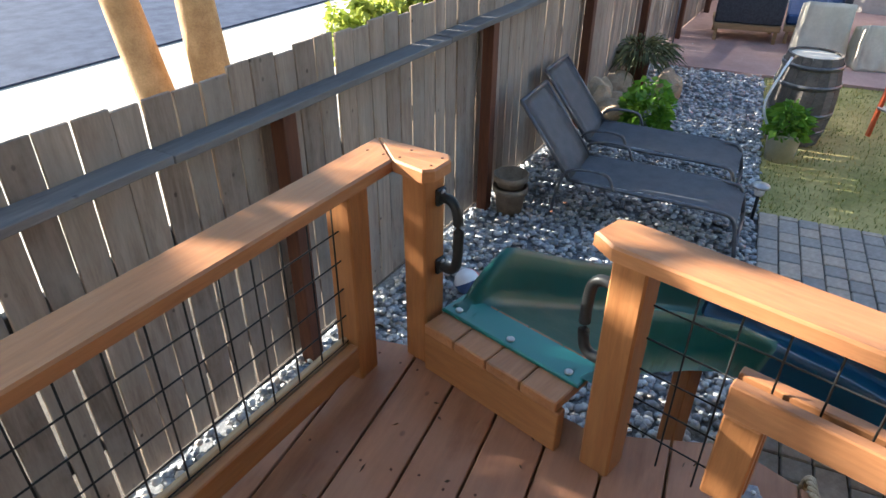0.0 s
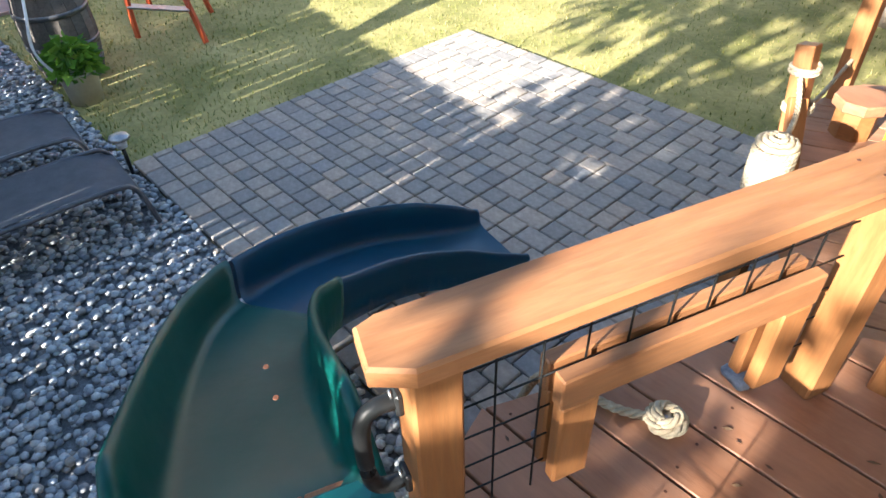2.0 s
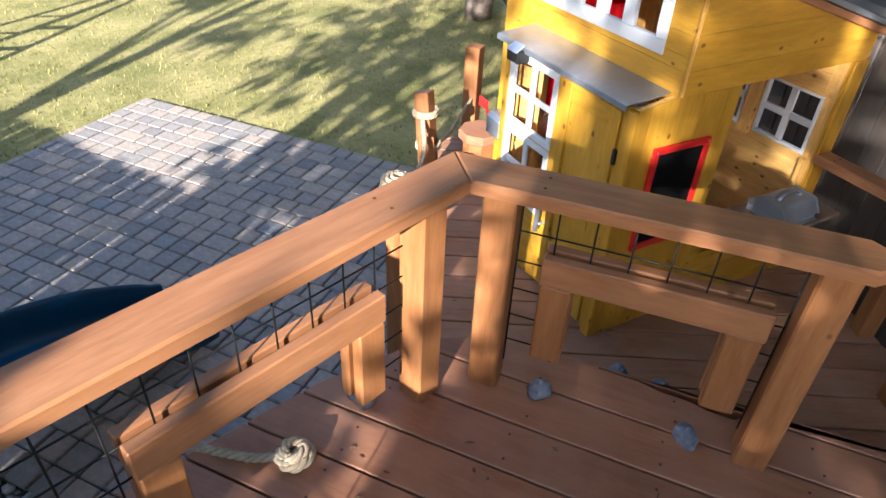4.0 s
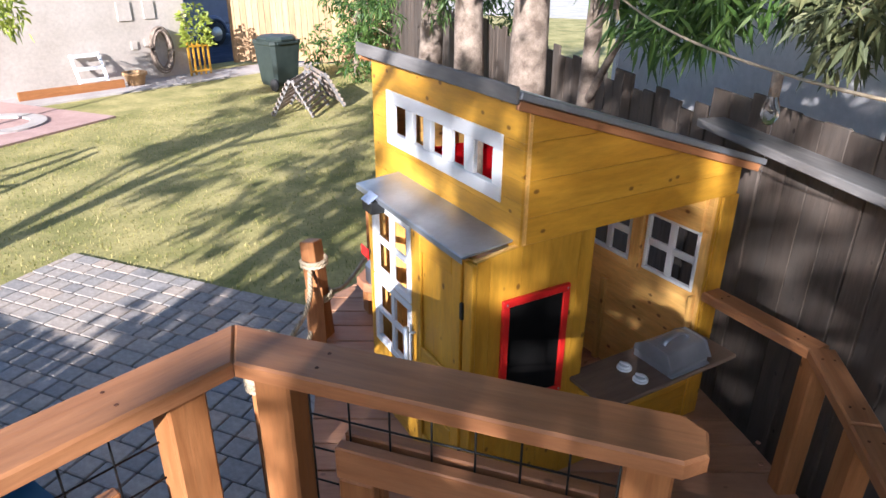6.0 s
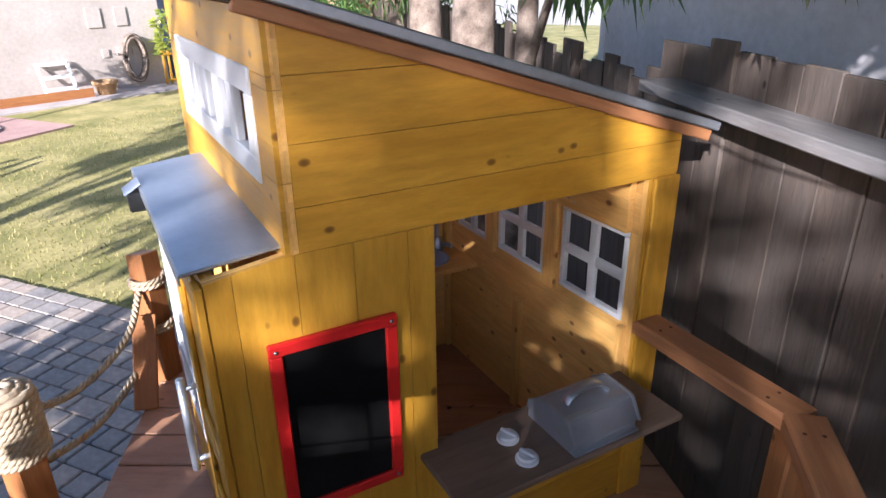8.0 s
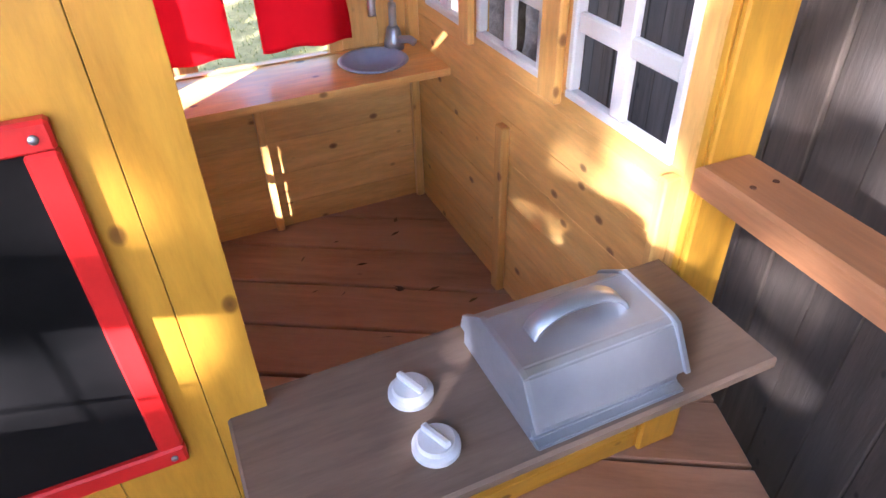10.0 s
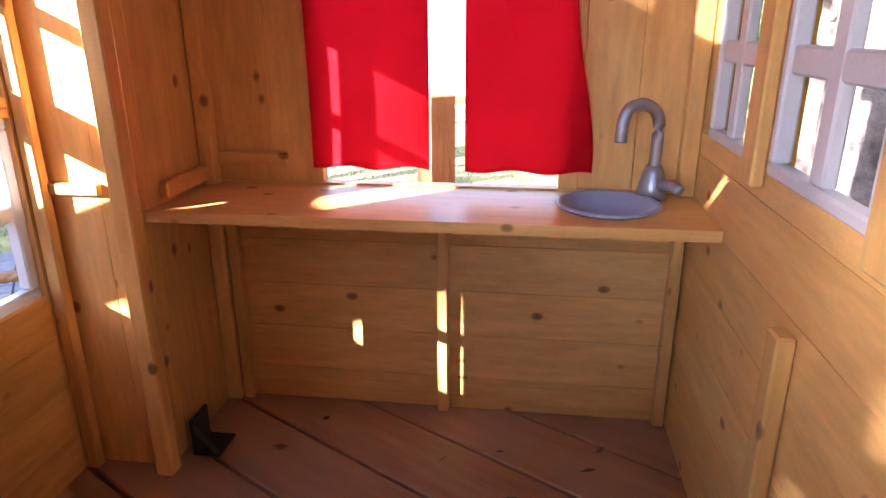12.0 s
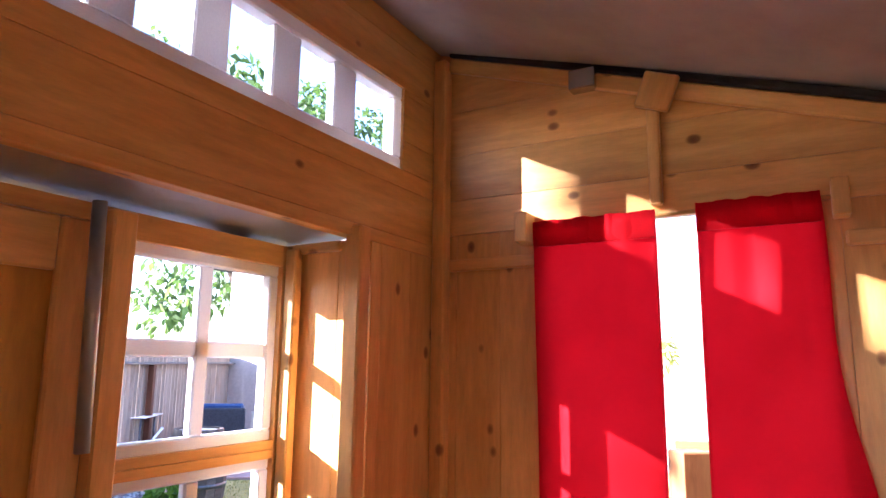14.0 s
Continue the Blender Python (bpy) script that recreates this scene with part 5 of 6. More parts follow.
rope_run([(2.972 + 0.062 * math.cos(a), -0.985 + 0.062 * math.sin(a), 0.985 + 0.003 * a) for a in np.linspace(0, 12, 24)], 0.011, hr, "lashing")

stick("post", (3.42, -1.52, LOW_Z - 0.05), (3.42, -1.52, 1.34), 0.09, 0.09, M_POST, tagged(thing("porch_post", (3.42, -1.52, LOW_Z)), "thick cedar post at the far end of the porch", "post"), wide=(0.8, 0.6, 0))
hr2 = thing("rope_handrail", (3.2, -1.25, 1.0), "dark sagging rope between the porch posts", "rope")
rope_run([(2.99, -1.02, 1.0), (3.15, -1.2, 0.93), (3.38, -1.49, 1.02)], 0.011, hr2)
stool = thing("stump_stool", (3.05, -1.37, LOW_Z), "eight-sided wooden stump stool on the porch", "stool")
part("seat", lathe([(0.0, 0.0), (0.125, 0.0), (0.13, 0.006), (0.13, 0.05), (0.124, 0.056), (0, 0.056)], 8), M_DECK, stool, "", False, pose(3.05, -1.37, LOW_Z + 0.15, 0, 0, 20))
part("base", lathe([(0.0, 0.0), (0.10, 0.0), (0.10, 0.149), (0, 0.149)], 8), M_POST, stool, "", False, pose(3.05, -1.37, LOW_Z + 0.0005, 0, 0, 20))
mb = thing("mailbox", (2.48, -1.11, 1.22), "grey plastic toy mailbox with a raised red flag", "mailbox")
block("box", (2.42, -1.172, 1.24), (2.56, -1.07, 1.36), M_STEEL, mb, "grey plastic box", 0.02, "x")
block("flag", (2.62, -1.125, 1.32), (2.70, -1.119, 1.37), M_RED, mb, "red flag", 0.002, "x")
block("flag_arm", (2.555, -1.125, 1.30), (2.63, -1.119, 1.325), M_RED, mb, "red flag", 0.002, "x")

# ---- gravel garden ----
def lounger(o, ang, label):
    c = thing("sun_lounger", (o.x, o.y, 0), label, "sun lounger", "sun loungers")
    f = unit(ang)
    s = Vector((-f.y, f.x, 0))
    L, H, hw, rise = 1.26, 0.33, 0.28, 52
    bk = -f * (0.72 * math.cos(radians(rise))) + Vector((0, 0, 0.72 * math.sin(radians(rise))))
    z = Vector((0, 0, H))
    # sling: seat and back as thin cloth sheets
    for nm, a, b in (("seat_sling", o + z, None), ("back_sling", o + z, bk)):
        bm = bmesh.new()
        rows = []
        for i in range(13):
            u = i / 12
            if b is None:
                p = a + f * (L * u) + Vector((0, 0, 0.02 * math.sin(3.14 * u) - 0.14 * max(0, u - 0.86) ** 1.3 * 6))
            else:
                p = a + b * u + Vector((0, 0, 0.012 * math.sin(3.14 * u)))
            rows.append([bm.verts.new(p + s * (hw * 0.96 * k) + Vector((0, 0, -0.012 * (1 - k * k)))) for k in (-1, -0.5, 0, 0.5, 1)])
        for r0, r1 in zip(rows, rows[1:]):
            for k in range(4):
                bm.faces.new((r0[k], r0[k + 1], r1[k + 1], r1[k]))
        bmesh.ops.solidify(bm, geom=bm.faces[:], thickness=0.004)
        part(nm, bm, M_SLING, c, "grey mesh sling", True)
    for k in (-1, 1):
        e = s * (hw * k)
        side = arc([o + e + z, o + e + z + f * (L * 0.5), o + e + z + f * (L * 0.86), o + e + z + f * (L * 0.98) - Vector((0, 0, 0.05)), o + e + f * (L + 0.04)], 6)
        link("side_rail", tube(side, 0.016, M_FRAME, 8), c)
        link("back_rail", tube([o + e + z, o + e + z + bk], 0.016, M_FRAME, 8), c)
        e2 = s * ((hw + 0.03) * k)
        link("rear_leg", tube(arc([o + e2 - f * 0.12, o + e2 - f * 0.07 + z * 0.9, o + e2 + f * 0.02 + z + Vector((0, 0, 0.10)), o + e2 + f * 0.28 + z + Vector((0, 0, 0.12)), o + e2 + f * 0.36 + z]), 0.013, M_FRAME, 8), c, I4, "armrest tube")
    link("end_bar", tube([o + z + bk - s * hw, o + z + bk + s * hw], 0.016, M_FRAME, 8), c)
    link("foot_bar", tube([o + f * (L + 0.03) - s * hw + Vector((0, 0, 0.10)), o + f * (L + 0.03) + s * hw + Vector((0, 0, 0.10))], 0.013, M_FRAME, 8), c)
    return c


lounger(Vector((3.35, 3.76, 0)), -56.5, "grey sling sun lounger with raised back on the pebbles")
lounger(Vector((4.00, 4.32, 0)), -56.5, "grey sling sun lounger with raised back beside another")


def pot(name, x, y, prof, material, label, cat="plant pot"):
    t = thing(name, (x, y, 0), label, cat)
    part("pot", lathe(prof, 28), material, t, "", True, Matrix.Translation((x, y, -0.02)))
    return t


stack = thing("stacked_clay_pots", (2.79, 3.93, 0), "stack of weathered clay pots beside the fence post", "plant pot")
part("lower_pot", lathe([(0, 0), (0.10, 0), (0.125, 0.19), (0.145, 0.19), (0.145, 0.24), (0.13, 0.24), (0.11, 0.05), (0, 0.05)], 28), M_TERRA, stack, "", True, Matrix.Translation((2.79, 3.93, -0.02)))
part("upper_pot", lathe([(0, 0), (0.11, 0), (0.12, 0.05), (0.14, 0.05), (0.142, 0.10), (0.125, 0.10), (0.105, 0.02), (0, 0.02)], 28), M_TERRA, stack, "", True, Matrix.Translation((2.79, 3.93, 0.225)))

pl = thing("path_light", (4.45, 2.86, 0), "small metal path light with a mushroom cap", "path light")
link("stem", tube([(4.45, 2.86, -0.03), (4.45, 2.86, 0.22)], 0.014, M_BLACK, 10), pl)
part("lens", lathe([(0, 0), (0.035, 0), (0.045, 0.07), (0, 0.07)], 18), M_WHITE, pl, "frosted lens", True, Matrix.Translation((4.45, 2.86, 0.215)))
part("lamp_cap", lathe([(0.0, 0.0), (0.075, 0.0), (0.065, 0.018), (0.03, 0.034), (0, 0.036)], 22), M_METAL, pl, "grey metal cap", True, Matrix.Translation((4.45, 2.86, 0.285)))


def leafy(name, x, y, z, r, h, n, material, label, cat, leaf=0.1, wide=0.06, parent=None, up=0.6, droop=0.35, seed=1):
    rg = np.random.default_rng(seed)

    def place(g):
        a, q = g.uniform(0, 6.283), math.sqrt(g.uniform(0, 1))
        d = np.array((math.cos(a) * (0.35 + q), math.sin(a) * (0.35 + q), up + g.normal() * 0.4))
        d /= np.linalg.norm(d)
        zz = g.uniform(0.05, 1)
        return np.array((x + math.cos(a) * q * r * 0.75, y + math.sin(a) * q * r * 0.75, z + h * zz * (1 - 0.35 * q * q))), d
    me = leaf_mesh(rg, n, place, leaf, wide, material, droop)
    if parent is None:
        return tagged(link(name, me), label, cat)
    return link(name, me, parent, I4, label)


bucket = pot("bucket_planter", 5.72, 3.58, [(0, 0), (0.13, 0), (0.155, 0.26), (0.175, 0.265), (0.175, 0.285), (0.15, 0.285), (0.14, 0.22), (0, 0.22)], M_COVER, "white bucket planter full of bright green leaves", "planter")
leafy("foliage", 5.72, 3.58, 0.22, 0.20, 0.30, 260, M_LEAF2, "bright green rounded leaves", "", 0.12, 0.085, bucket, seed=3)
link("bail", tube(arc([(5.60, 3.66, 0.24), (5.52, 3.74, 0.5), (5.60, 3.72, 0.78), (5.75, 3.75, 0.92)], 6), 0.012, M_WHITE, 8), bucket, I4, "pale curved hoop")
barrel = thing("barrel", (6.28, 3.86, 0), "grey weathered oak barrel standing on the lawn", "barrel")
for k in range(18):
    a = 6.2832 * k / 18
    bm = bmesh.new()
    rows = []
    for j in range(9):
        v = j / 8
        r = 0.25 + 0.06 * math.sin(3.1416 * v)
        rows.append([bm.verts.new((6.28 + rr * math.cos(a + q), 3.86 + rr * math.sin(a + q), v * 0.88 - 0.01)) for rr, q in ((r, -0.168), (r, 0.168), (r - 0.025, 0.168), (r - 0.025, -0.168))])
    for r0, r1 in zip(rows, rows[1:]):
        for i in range(4):
            bm.faces.new((r0[i], r0[(i + 1) % 4], r1[(i + 1) % 4], r1[i]))
    bm.faces.new(rows[-1])
    bmesh.ops.recalc_face_normals(bm, faces=bm.faces)
    part("stave", bm, M_GREYW, barrel)
for z, r in ((0.12, 0.279), (0.3, 0.305), (0.58, 0.305), (0.76, 0.279)):
    part("hoop", lathe([(r - 0.004, 0), (r + 0.004, 0), (r + 0.004, 0.04), (r - 0.004, 0.04)], 32), M_FRAME, barrel, "", True, Matrix.Translation((6.28, 3.86, z)))
part("barrel_head", lathe([(0.24, 0), (0, 0)], 28), M_COVER, barrel, "pale barrel top", False, Matrix.Translation((6.28, 3.86, 0.85)))


def boulder(x, y, sx, sy, sz, seed, rz):
    bm = bmesh.new()
    bmesh.ops.create_icosphere(bm, subdivisions=3, radius=1.0)
    for v in bm.verts:
        k = 1 + 0.3 * noise.noise(v.co * 1.1 + Vector((seed, 0, 0))) + 0.08 * noise.noise(v.co * 3.7 + Vector((seed, 3, 0)))
        v.co = Vector((v.co.x * sx * k, v.co.y * sy * k, v.co.z * sz * k))
    ob = part("garden_rock", bm, M_STONE, None, "", False, pose(x, y, sz * 0.55, 0, 0, rz))
    tagged(ob, "tan angular sandstone rock on the pebbles", "rock", "garden rocks")


for i, (x, y, a, b2, c) in enumerate([(4.98, 5.55, 0.24, 0.2, 0.24), (5.3, 5.75, 0.27, 0.16, 0.16), (5.25, 5.35, 0.2, 0.17, 0.12), (5.05, 5.2, 0.24, 0.15, 0.12), (6.0, 5.35, 0.17, 0.13, 0.24), (5.6, 5.85, 0.26, 0.18, 0.17)]):
    boulder(x, y, a, b2, c, i * 5 + 2, 35 * i)
leafy("geranium_bush", 5.05, 4.72, 0.0, 0.30, 0.55, 520, M_LEAF2, "bright green leafy bush growing in the pebbles", "shrub", 0.10, 0.085, None, seed=8)
fern = pot("fern_pot", 6.05, 5.95, [(0, 0), (0.12, 0), (0.15, 0.36), (0.17, 0.36), (0.17, 0.4), (0.14, 0.4), (0.12, 0.3), (0, 0.3)], M_FPOST, "dark brown pot with a drooping fern", "planter")
leafy("fern_fronds", 6.05, 5.95, 0.36, 0.45, 0.2, 700, M_LEAF3, "drooping green fronds", "", 0.26, 0.03, fern, up=0.35, droop=0.55, seed=9)
ball = thing("toy_ball", (1.88, 3.08, 0.0), "red, white, blue and yellow striped toy ball on the pebbles", "ball")
for k, mt in enumerate((M_RED, M_WHITE, M_BLUE, M_YEL)):
    bm = bmesh.new()
    rows = []
    for j in range(13):
        th = 3.1416 * j / 12
        rows.append([bm.verts.new((0.09 * math.sin(th) * math.cos(1.5708 * k + 1.5708 * i / 6), 0.09 * math.sin(th) * math.sin(1.5708 * k + 1.5708 * i / 6), 0.09 * math.cos(th))) for i in range(7)])
    for r0, r1 in zip(rows, rows[1:]):
        for i in range(6):
            bm.faces.new((r0[i], r1[i], r1[i + 1], r0[i + 1]))
    part("ball_panel", bm, mt, ball, "", True, pose(1.88, 3.08, 0.085, 60, 20, 40))

# tripod ladder
lad = thing("orchard_ladder", (7.1, 3.0, 0), "red-orange fibreglass stepladder standing open on the lawn", "ladder")
A = Vector((7.55, 3.45, 1.75))
for p, q in (((6.77, 2.76, 0), (-0.16, -0.14, 0)), ((7.02, 3.49, 0), (-0.16, 0.12, 0)), ((7.62, 2.86, 0), (0.16, -0.14, 0)), ((7.95, 3.6, 0), (0.16, 0.14, 0))):
    stick("rail", p, A + Vector(q), 0.075, 0.03, M_ORANGE, lad, wide=(0.6, 0.6, 0))
for z in (0.3, 0.6, 0.9, 1.2):
    u = z / 1.75
    a, b2 = Vector((6.77, 2.76, 0)).lerp(A + Vector((-0.16, -0.14, 0)), u), Vector((7.02, 3.49, 0)).lerp(A + Vector((-0.16, 0.12, 0)), u)
    stick("step", a, b2, 0.08, 0.025, M_METAL, lad, wide=(1, 0, 0.1), label="grey metal step")
    a, b2 = Vector((7.62, 2.86, 0)).lerp(A + Vector((0.16, -0.14, 0)), u), Vector((7.95, 3.6, 0)).lerp(A + Vector((0.16, 0.14, 0)), u)
    stick("brace", a, b2, 0.03, 0.02, M_ORANGE, lad)

# ---- patio furniture ----
table = thing("slatted_table", (8.15, 7.55, 0), "white slatted folding table on thin metal legs", "table")
for k in range(9):
    o = Vector((8.1, 7.65, 0.70)) + U1 * (-0.36 + k * 0.09)
    a, b2 = o - U2 * 0.45, o + U2 * 0.45
    stick("slat", a, b2, 0.07, 0.018, M_WHITE, table, wide=U1)
for sx in (-1, 1):
    for sy in (-1, 1):
        o = Vector((8.1, 7.65, 0)) + U1 * (0.3 * sx) + U2 * (0.36 * sy)
        link("leg", tube([o + Vector((0, 0, 0.0)), o - U2 * (0.3 * sy) * 0 + Vector((0, 0, 0.69))], 0.014, M_FRAME, 8), table)


def patio_sofa(o, rz, wdt, label, cushion):
    t = thing("patio_sofa", (o[0], o[1], 0.015), label, "sofa", "patio sofas")
    m = pose(o[0], o[1], 0.015, 0, 0, rz)

    def bx(nm, lo, hi, mat, lb="", bev=0.03):
        lo, hi = Vector(lo), Vector(hi)
        link(nm, box_mesh(hi.x - lo.x, hi.y - lo.y, hi.z - lo.z, mat, bev), t, m @ Matrix.Translation((lo + hi) / 2), lb)
    bx("base_frame", (-wdt / 2, -0.4, 0.18), (wdt / 2, 0.4, 0.27), M_TEAK, "pale teak frame", 0.008)
    bx("seat_cushion", (-wdt / 2 + 0.03, -0.4, 0.275), (wdt / 2 - 0.03, 0.28, 0.43), cushion, "thick cushion")
    bx("back_frame", (-wdt / 2, 0.30, 0.275), (wdt / 2, 0.40, 0.80), M_NAVY, "charcoal woven back", 0.02)
    bx("back_cushion", (-wdt / 2 + 0.04, 0.14, 0.43), (wdt / 2 - 0.04, 0.298, 0.86), cushion, "thick cushion")
    for sx in (-1, 1):
        for sy in (-0.34, 0.34):
            bx("leg", (sx * (wdt / 2 - 0.05) - 0.025, sy - 0.025, 0.0), (sx * (wdt / 2 - 0.05) + 0.025, sy + 0.025, 0.18), M_TEAK, "", 0.005)


patio_sofa((9.25, 6.95), 132, 0.95, "blue-cushioned patio armchair with charcoal woven back", M_BLUE)
patio_sofa((10.35, 6.55), 215, 1.7, "blue-cushioned patio sofa on a teak frame", M_BLUE)
for k, (x, y, sx, sy, h) in enumerate([(9.15, 5.62, 0.62, 0.66, 0.80), (9.35, 5.0, 0.40, 0.42, 0.62)]):
    bm = bmesh.new()
    bmesh.ops.create_cube(bm, size=1.0)
    bmesh.ops.subdivide_edges(bm, edges=bm.edges[:], cuts=9, use_grid_fill=True)
    for v in bm.verts:
        zz = v.co.z + 0.5
        f = 1.06 - 0.14 * zz
        w = 0.03 * noise.noise(Vector((v.co.x * 5, v.co.y * 5, zz * 2 + k)))
        top = 0.16 * (v.co.y + 0.5) * (zz > 0.9)
        v.co = Vector((v.co.x * sx * f + w, v.co.y * sy * f + w, zz * (h - 0.12) + top * h))
    ob = part("covered_chair", bm, M_COVER, None, "", True, pose(x, y, 0.017, 0, 0, 130 + 15 * k))
    tagged(ob, "patio chair under a draped cream cloth cover", "covered chair", "covered chairs")
tc = thing("toy_cart", (9.8, 2.85, 0), "small blue and white toy table on the patio", "toy")
stick("top", (9.6, 2.75, 0.33), (10.0, 2.95, 0.33), 0.3, 0.04, M_BLUE, tc, wide=(0.4, -0.8, 0))
for x, y in ((9.63, 2.66), (9.55, 2.85), (9.97, 3.03), (10.05, 2.84)):
    stick("leg", (x, y, 0), (x, y, 0.31), 0.04, 0.04, M_BLUE, tc)

# ---- the far end of the yard ----
sw = thing("house_wall", (17.3, 0.2, 0), "beige stucco wall of the house across the lawn", "wall", "", "structure")
wd = Vector((1.29, -3.38, 0)).normalized()
wn = Vector((-wd.y, wd.x, 0))
s1 = Vector((16.5, -2.82, 0))
s0 = s1 - wd * 13.3
stick("wall_face", (s0 + wn * 0.1) + Vector((0, 0, 2.2)), (s1 + wn * 0.1) + Vector((0, 0, 2.2)), 4.6, 0.2, M_STUCCO, sw)
c0 = s1 + wn * 2.3 - wd * 0.1
stick("wall_return", (s1 + wn * 0.25 - wd * 0.1) + Vector((0, 0, 2.2)), c0 + wn * 2 + Vector((0, 0, 2.2)), 4.6, 0.2, M_STUCCO, sw)
path_q = [tuple((s0 - wn * 1.0).xy), tuple((s1 - wn * 1.0 + wd * 3).xy), tuple((s1 + wd * 3).xy), tuple(s0.xy)]
sheet("side_path", path_q, 0.012, M_CONC, "pale concrete path along the stucco wall", "path")
for k, (q, z, a, b2) in enumerate([(6.2, 1.45, 0.3, 0.38), (6.75, 1.45, 0.25, 0.36), (6.3, 0.75, 0.14, 0.16), (6.6, 0.78, 0.14, 0.16), (6.95, 0.75, 0.16, 0.16)]):
    o = s0 + wd * (q + 5.7) - wn * 0.01
    u = thing("meter_box", tuple(o.xy) + (z,), "beige meter cover plate on the stucco wall", "meter box", "wall boxes")
    stick("cover", o - wd * a / 2 + Vector((0, 0, z)), o + wd * a / 2 + Vector((0, 0, z)), b2, 0.03, M_STUCCO, u)
hose = thing("hose_coil", tuple((s1 - wd * 0.75 - wn * 0.12).xy) + (0.7,), "brown coiled dead vine hanging on the wall", "vine")
for k in range(7):
    o = s1 - wd * 0.75 - wn * (0.06 + 0.02 * k)
    r = 0.27 + 0.025 * (k % 3)
    link("coil", tube([o + wd * (r * 0.75 * math.cos(a)) + Vector((0, 0, 0.62 + r * 1.5 * math.sin(a))) for a in np.linspace(0, 6.2, 22)], 0.03, M_BARK, 6), hose)
planter = thing("timber_trellis", tuple((s1 + wd * 0.05 - wn * 0.25).xy) + (0,), "yellow timber planter with climbing leaves", "planter")
o = s1 + wd * 0.02 - wn * 0.3
for k in range(5):
    p = o + wd * (-0.25 + k * 0.125)
    stick("slat", p, p + Vector((0, 0, 0.75)), 0.05, 0.02, M_YEL, planter, wide=wd)
for z in (0.1, 0.65):
    stick("rail", o - wd * 0.27 - wn * 0.022 + Vector((0, 0, z)), o + wd * 0.27 - wn * 0.022 + Vector((0, 0, z)), 0.05, 0.02, M_YEL, planter)
leafy("climber", o.x, o.y, 0.6, 0.4, 1.0, 340, M_LEAF4, "yellow-green climbing leaves", "", 0.14, 0.09, planter, seed=12)
fr = thing("white_chair_frame", tuple((s1 - wd * 2.4 - wn * 0.3).xy) + (0,), "white folded plastic chair leaning on the wall", "chair")
o = s1 - wd * 2.4 - wn * 0.25
for q in (-0.28, 0.28):
    stick("upright", o + wd * q - wn * 0.1, o + wd * q + wn * 0.2 + Vector((0, 0, 0.7)), 0.06, 0.03, M_WHITE, fr, wide=wd)
for z in (0.2, 0.42, 0.66):
    stick("crosspiece", o - wd * 0.28 + wn * (z * 0.43 - 0.12) + Vector((0, 0, z)), o + wd * 0.28 + wn * (z * 0.43 - 0.12) + Vector((0, 0, z)), 0.07, 0.025, M_WHITE, fr)
bp = thing("clay_pot", tuple((s1 - wd * 1.6 - wn * 0.4).xy) + (0,), "low terracotta pot beside the wall", "plant pot")
p = s1 - wd * 1.6 - wn * 0.4
part("pot", lathe([(0, 0), (0.16, 0), (0.22, 0.22), (0.25, 0.22), (0.25, 0.28), (0.2, 0.28), (0.18, 0.1), (0, 0.1)], 24), M_BARK2, bp, "", True, Matrix.Translation((p.x, p.y, 0.0)))
edge = thing("bed_edging", tuple((s1 - wd * 5.6 - wn * 0.4).xy) + (0,), "red-brown timber edging along the wall", "edging")
stick("board", s1 - wd * 3.9 - wn * 0.4 + Vector((0, 0, 0.09)), s1 - wd * 1.9 - wn * 0.5 + Vector((0, 0, 0.09)), 0.18, 0.05, M_POST, edge)

bn = thing("wheelie_bin", (13.75, -4.05, 0), "dark green wheeled rubbish bin on the lawn", "bin")
bm = bmesh.new()
rows = []
for z, a in ((0.10, 0.25), (0.16, 0.27), (0.9, 0.335), (0.93, 0.35), (0.99, 0.35)):
    rows.append([bm.verts.new((x * a, y * a * 1.1, z)) for x, y in ((-1, -0.8), (-0.8, -1), (0.8, -1), (1, -0.8), (1, 0.8), (0.8, 1), (-0.8, 1), (-1, 0.8))])
for r0, r1 in zip(rows, rows[1:]):
    for i in range(8):
        bm.faces.new((r0[i], r0[(i + 1) % 8], r1[(i + 1) % 8], r1[i]))
bm.faces.new(list(reversed(rows[0])))
bm.faces.new(rows[-1])
bin_m = pose(13.75, -4.05, 0.0, 0, 0, 20)
part("body", bm, M_BIN, bn, "", False, bin_m)
bm = lathe([(0.40, 0.0), (0.41, 0.03), (0.36, 0.08), (0.0, 0.11)], 8)
part("lid", bm, M_BIN, bn, "slightly domed lid", False, bin_m @ pose(0, 0, 0.99, 0, 0, 22.5))
for s in (-0.29, 0.29):
    part("wheel", lathe([(0, -0.03), (0.12, -0.03), (0.13, 0), (0.12, 0.03), (0, 0.03)], 18), M_TYRE, bn, "", True, bin_m @ pose(-0.2, s, 0.13, 90, 0, 0))
stick("handle_bar", bin_m @ Vector((-0.36, -0.25, 0.95)), bin_m @ Vector((-0.36, 0.25, 0.95)), 0.04, 0.04, M_BIN, bn)

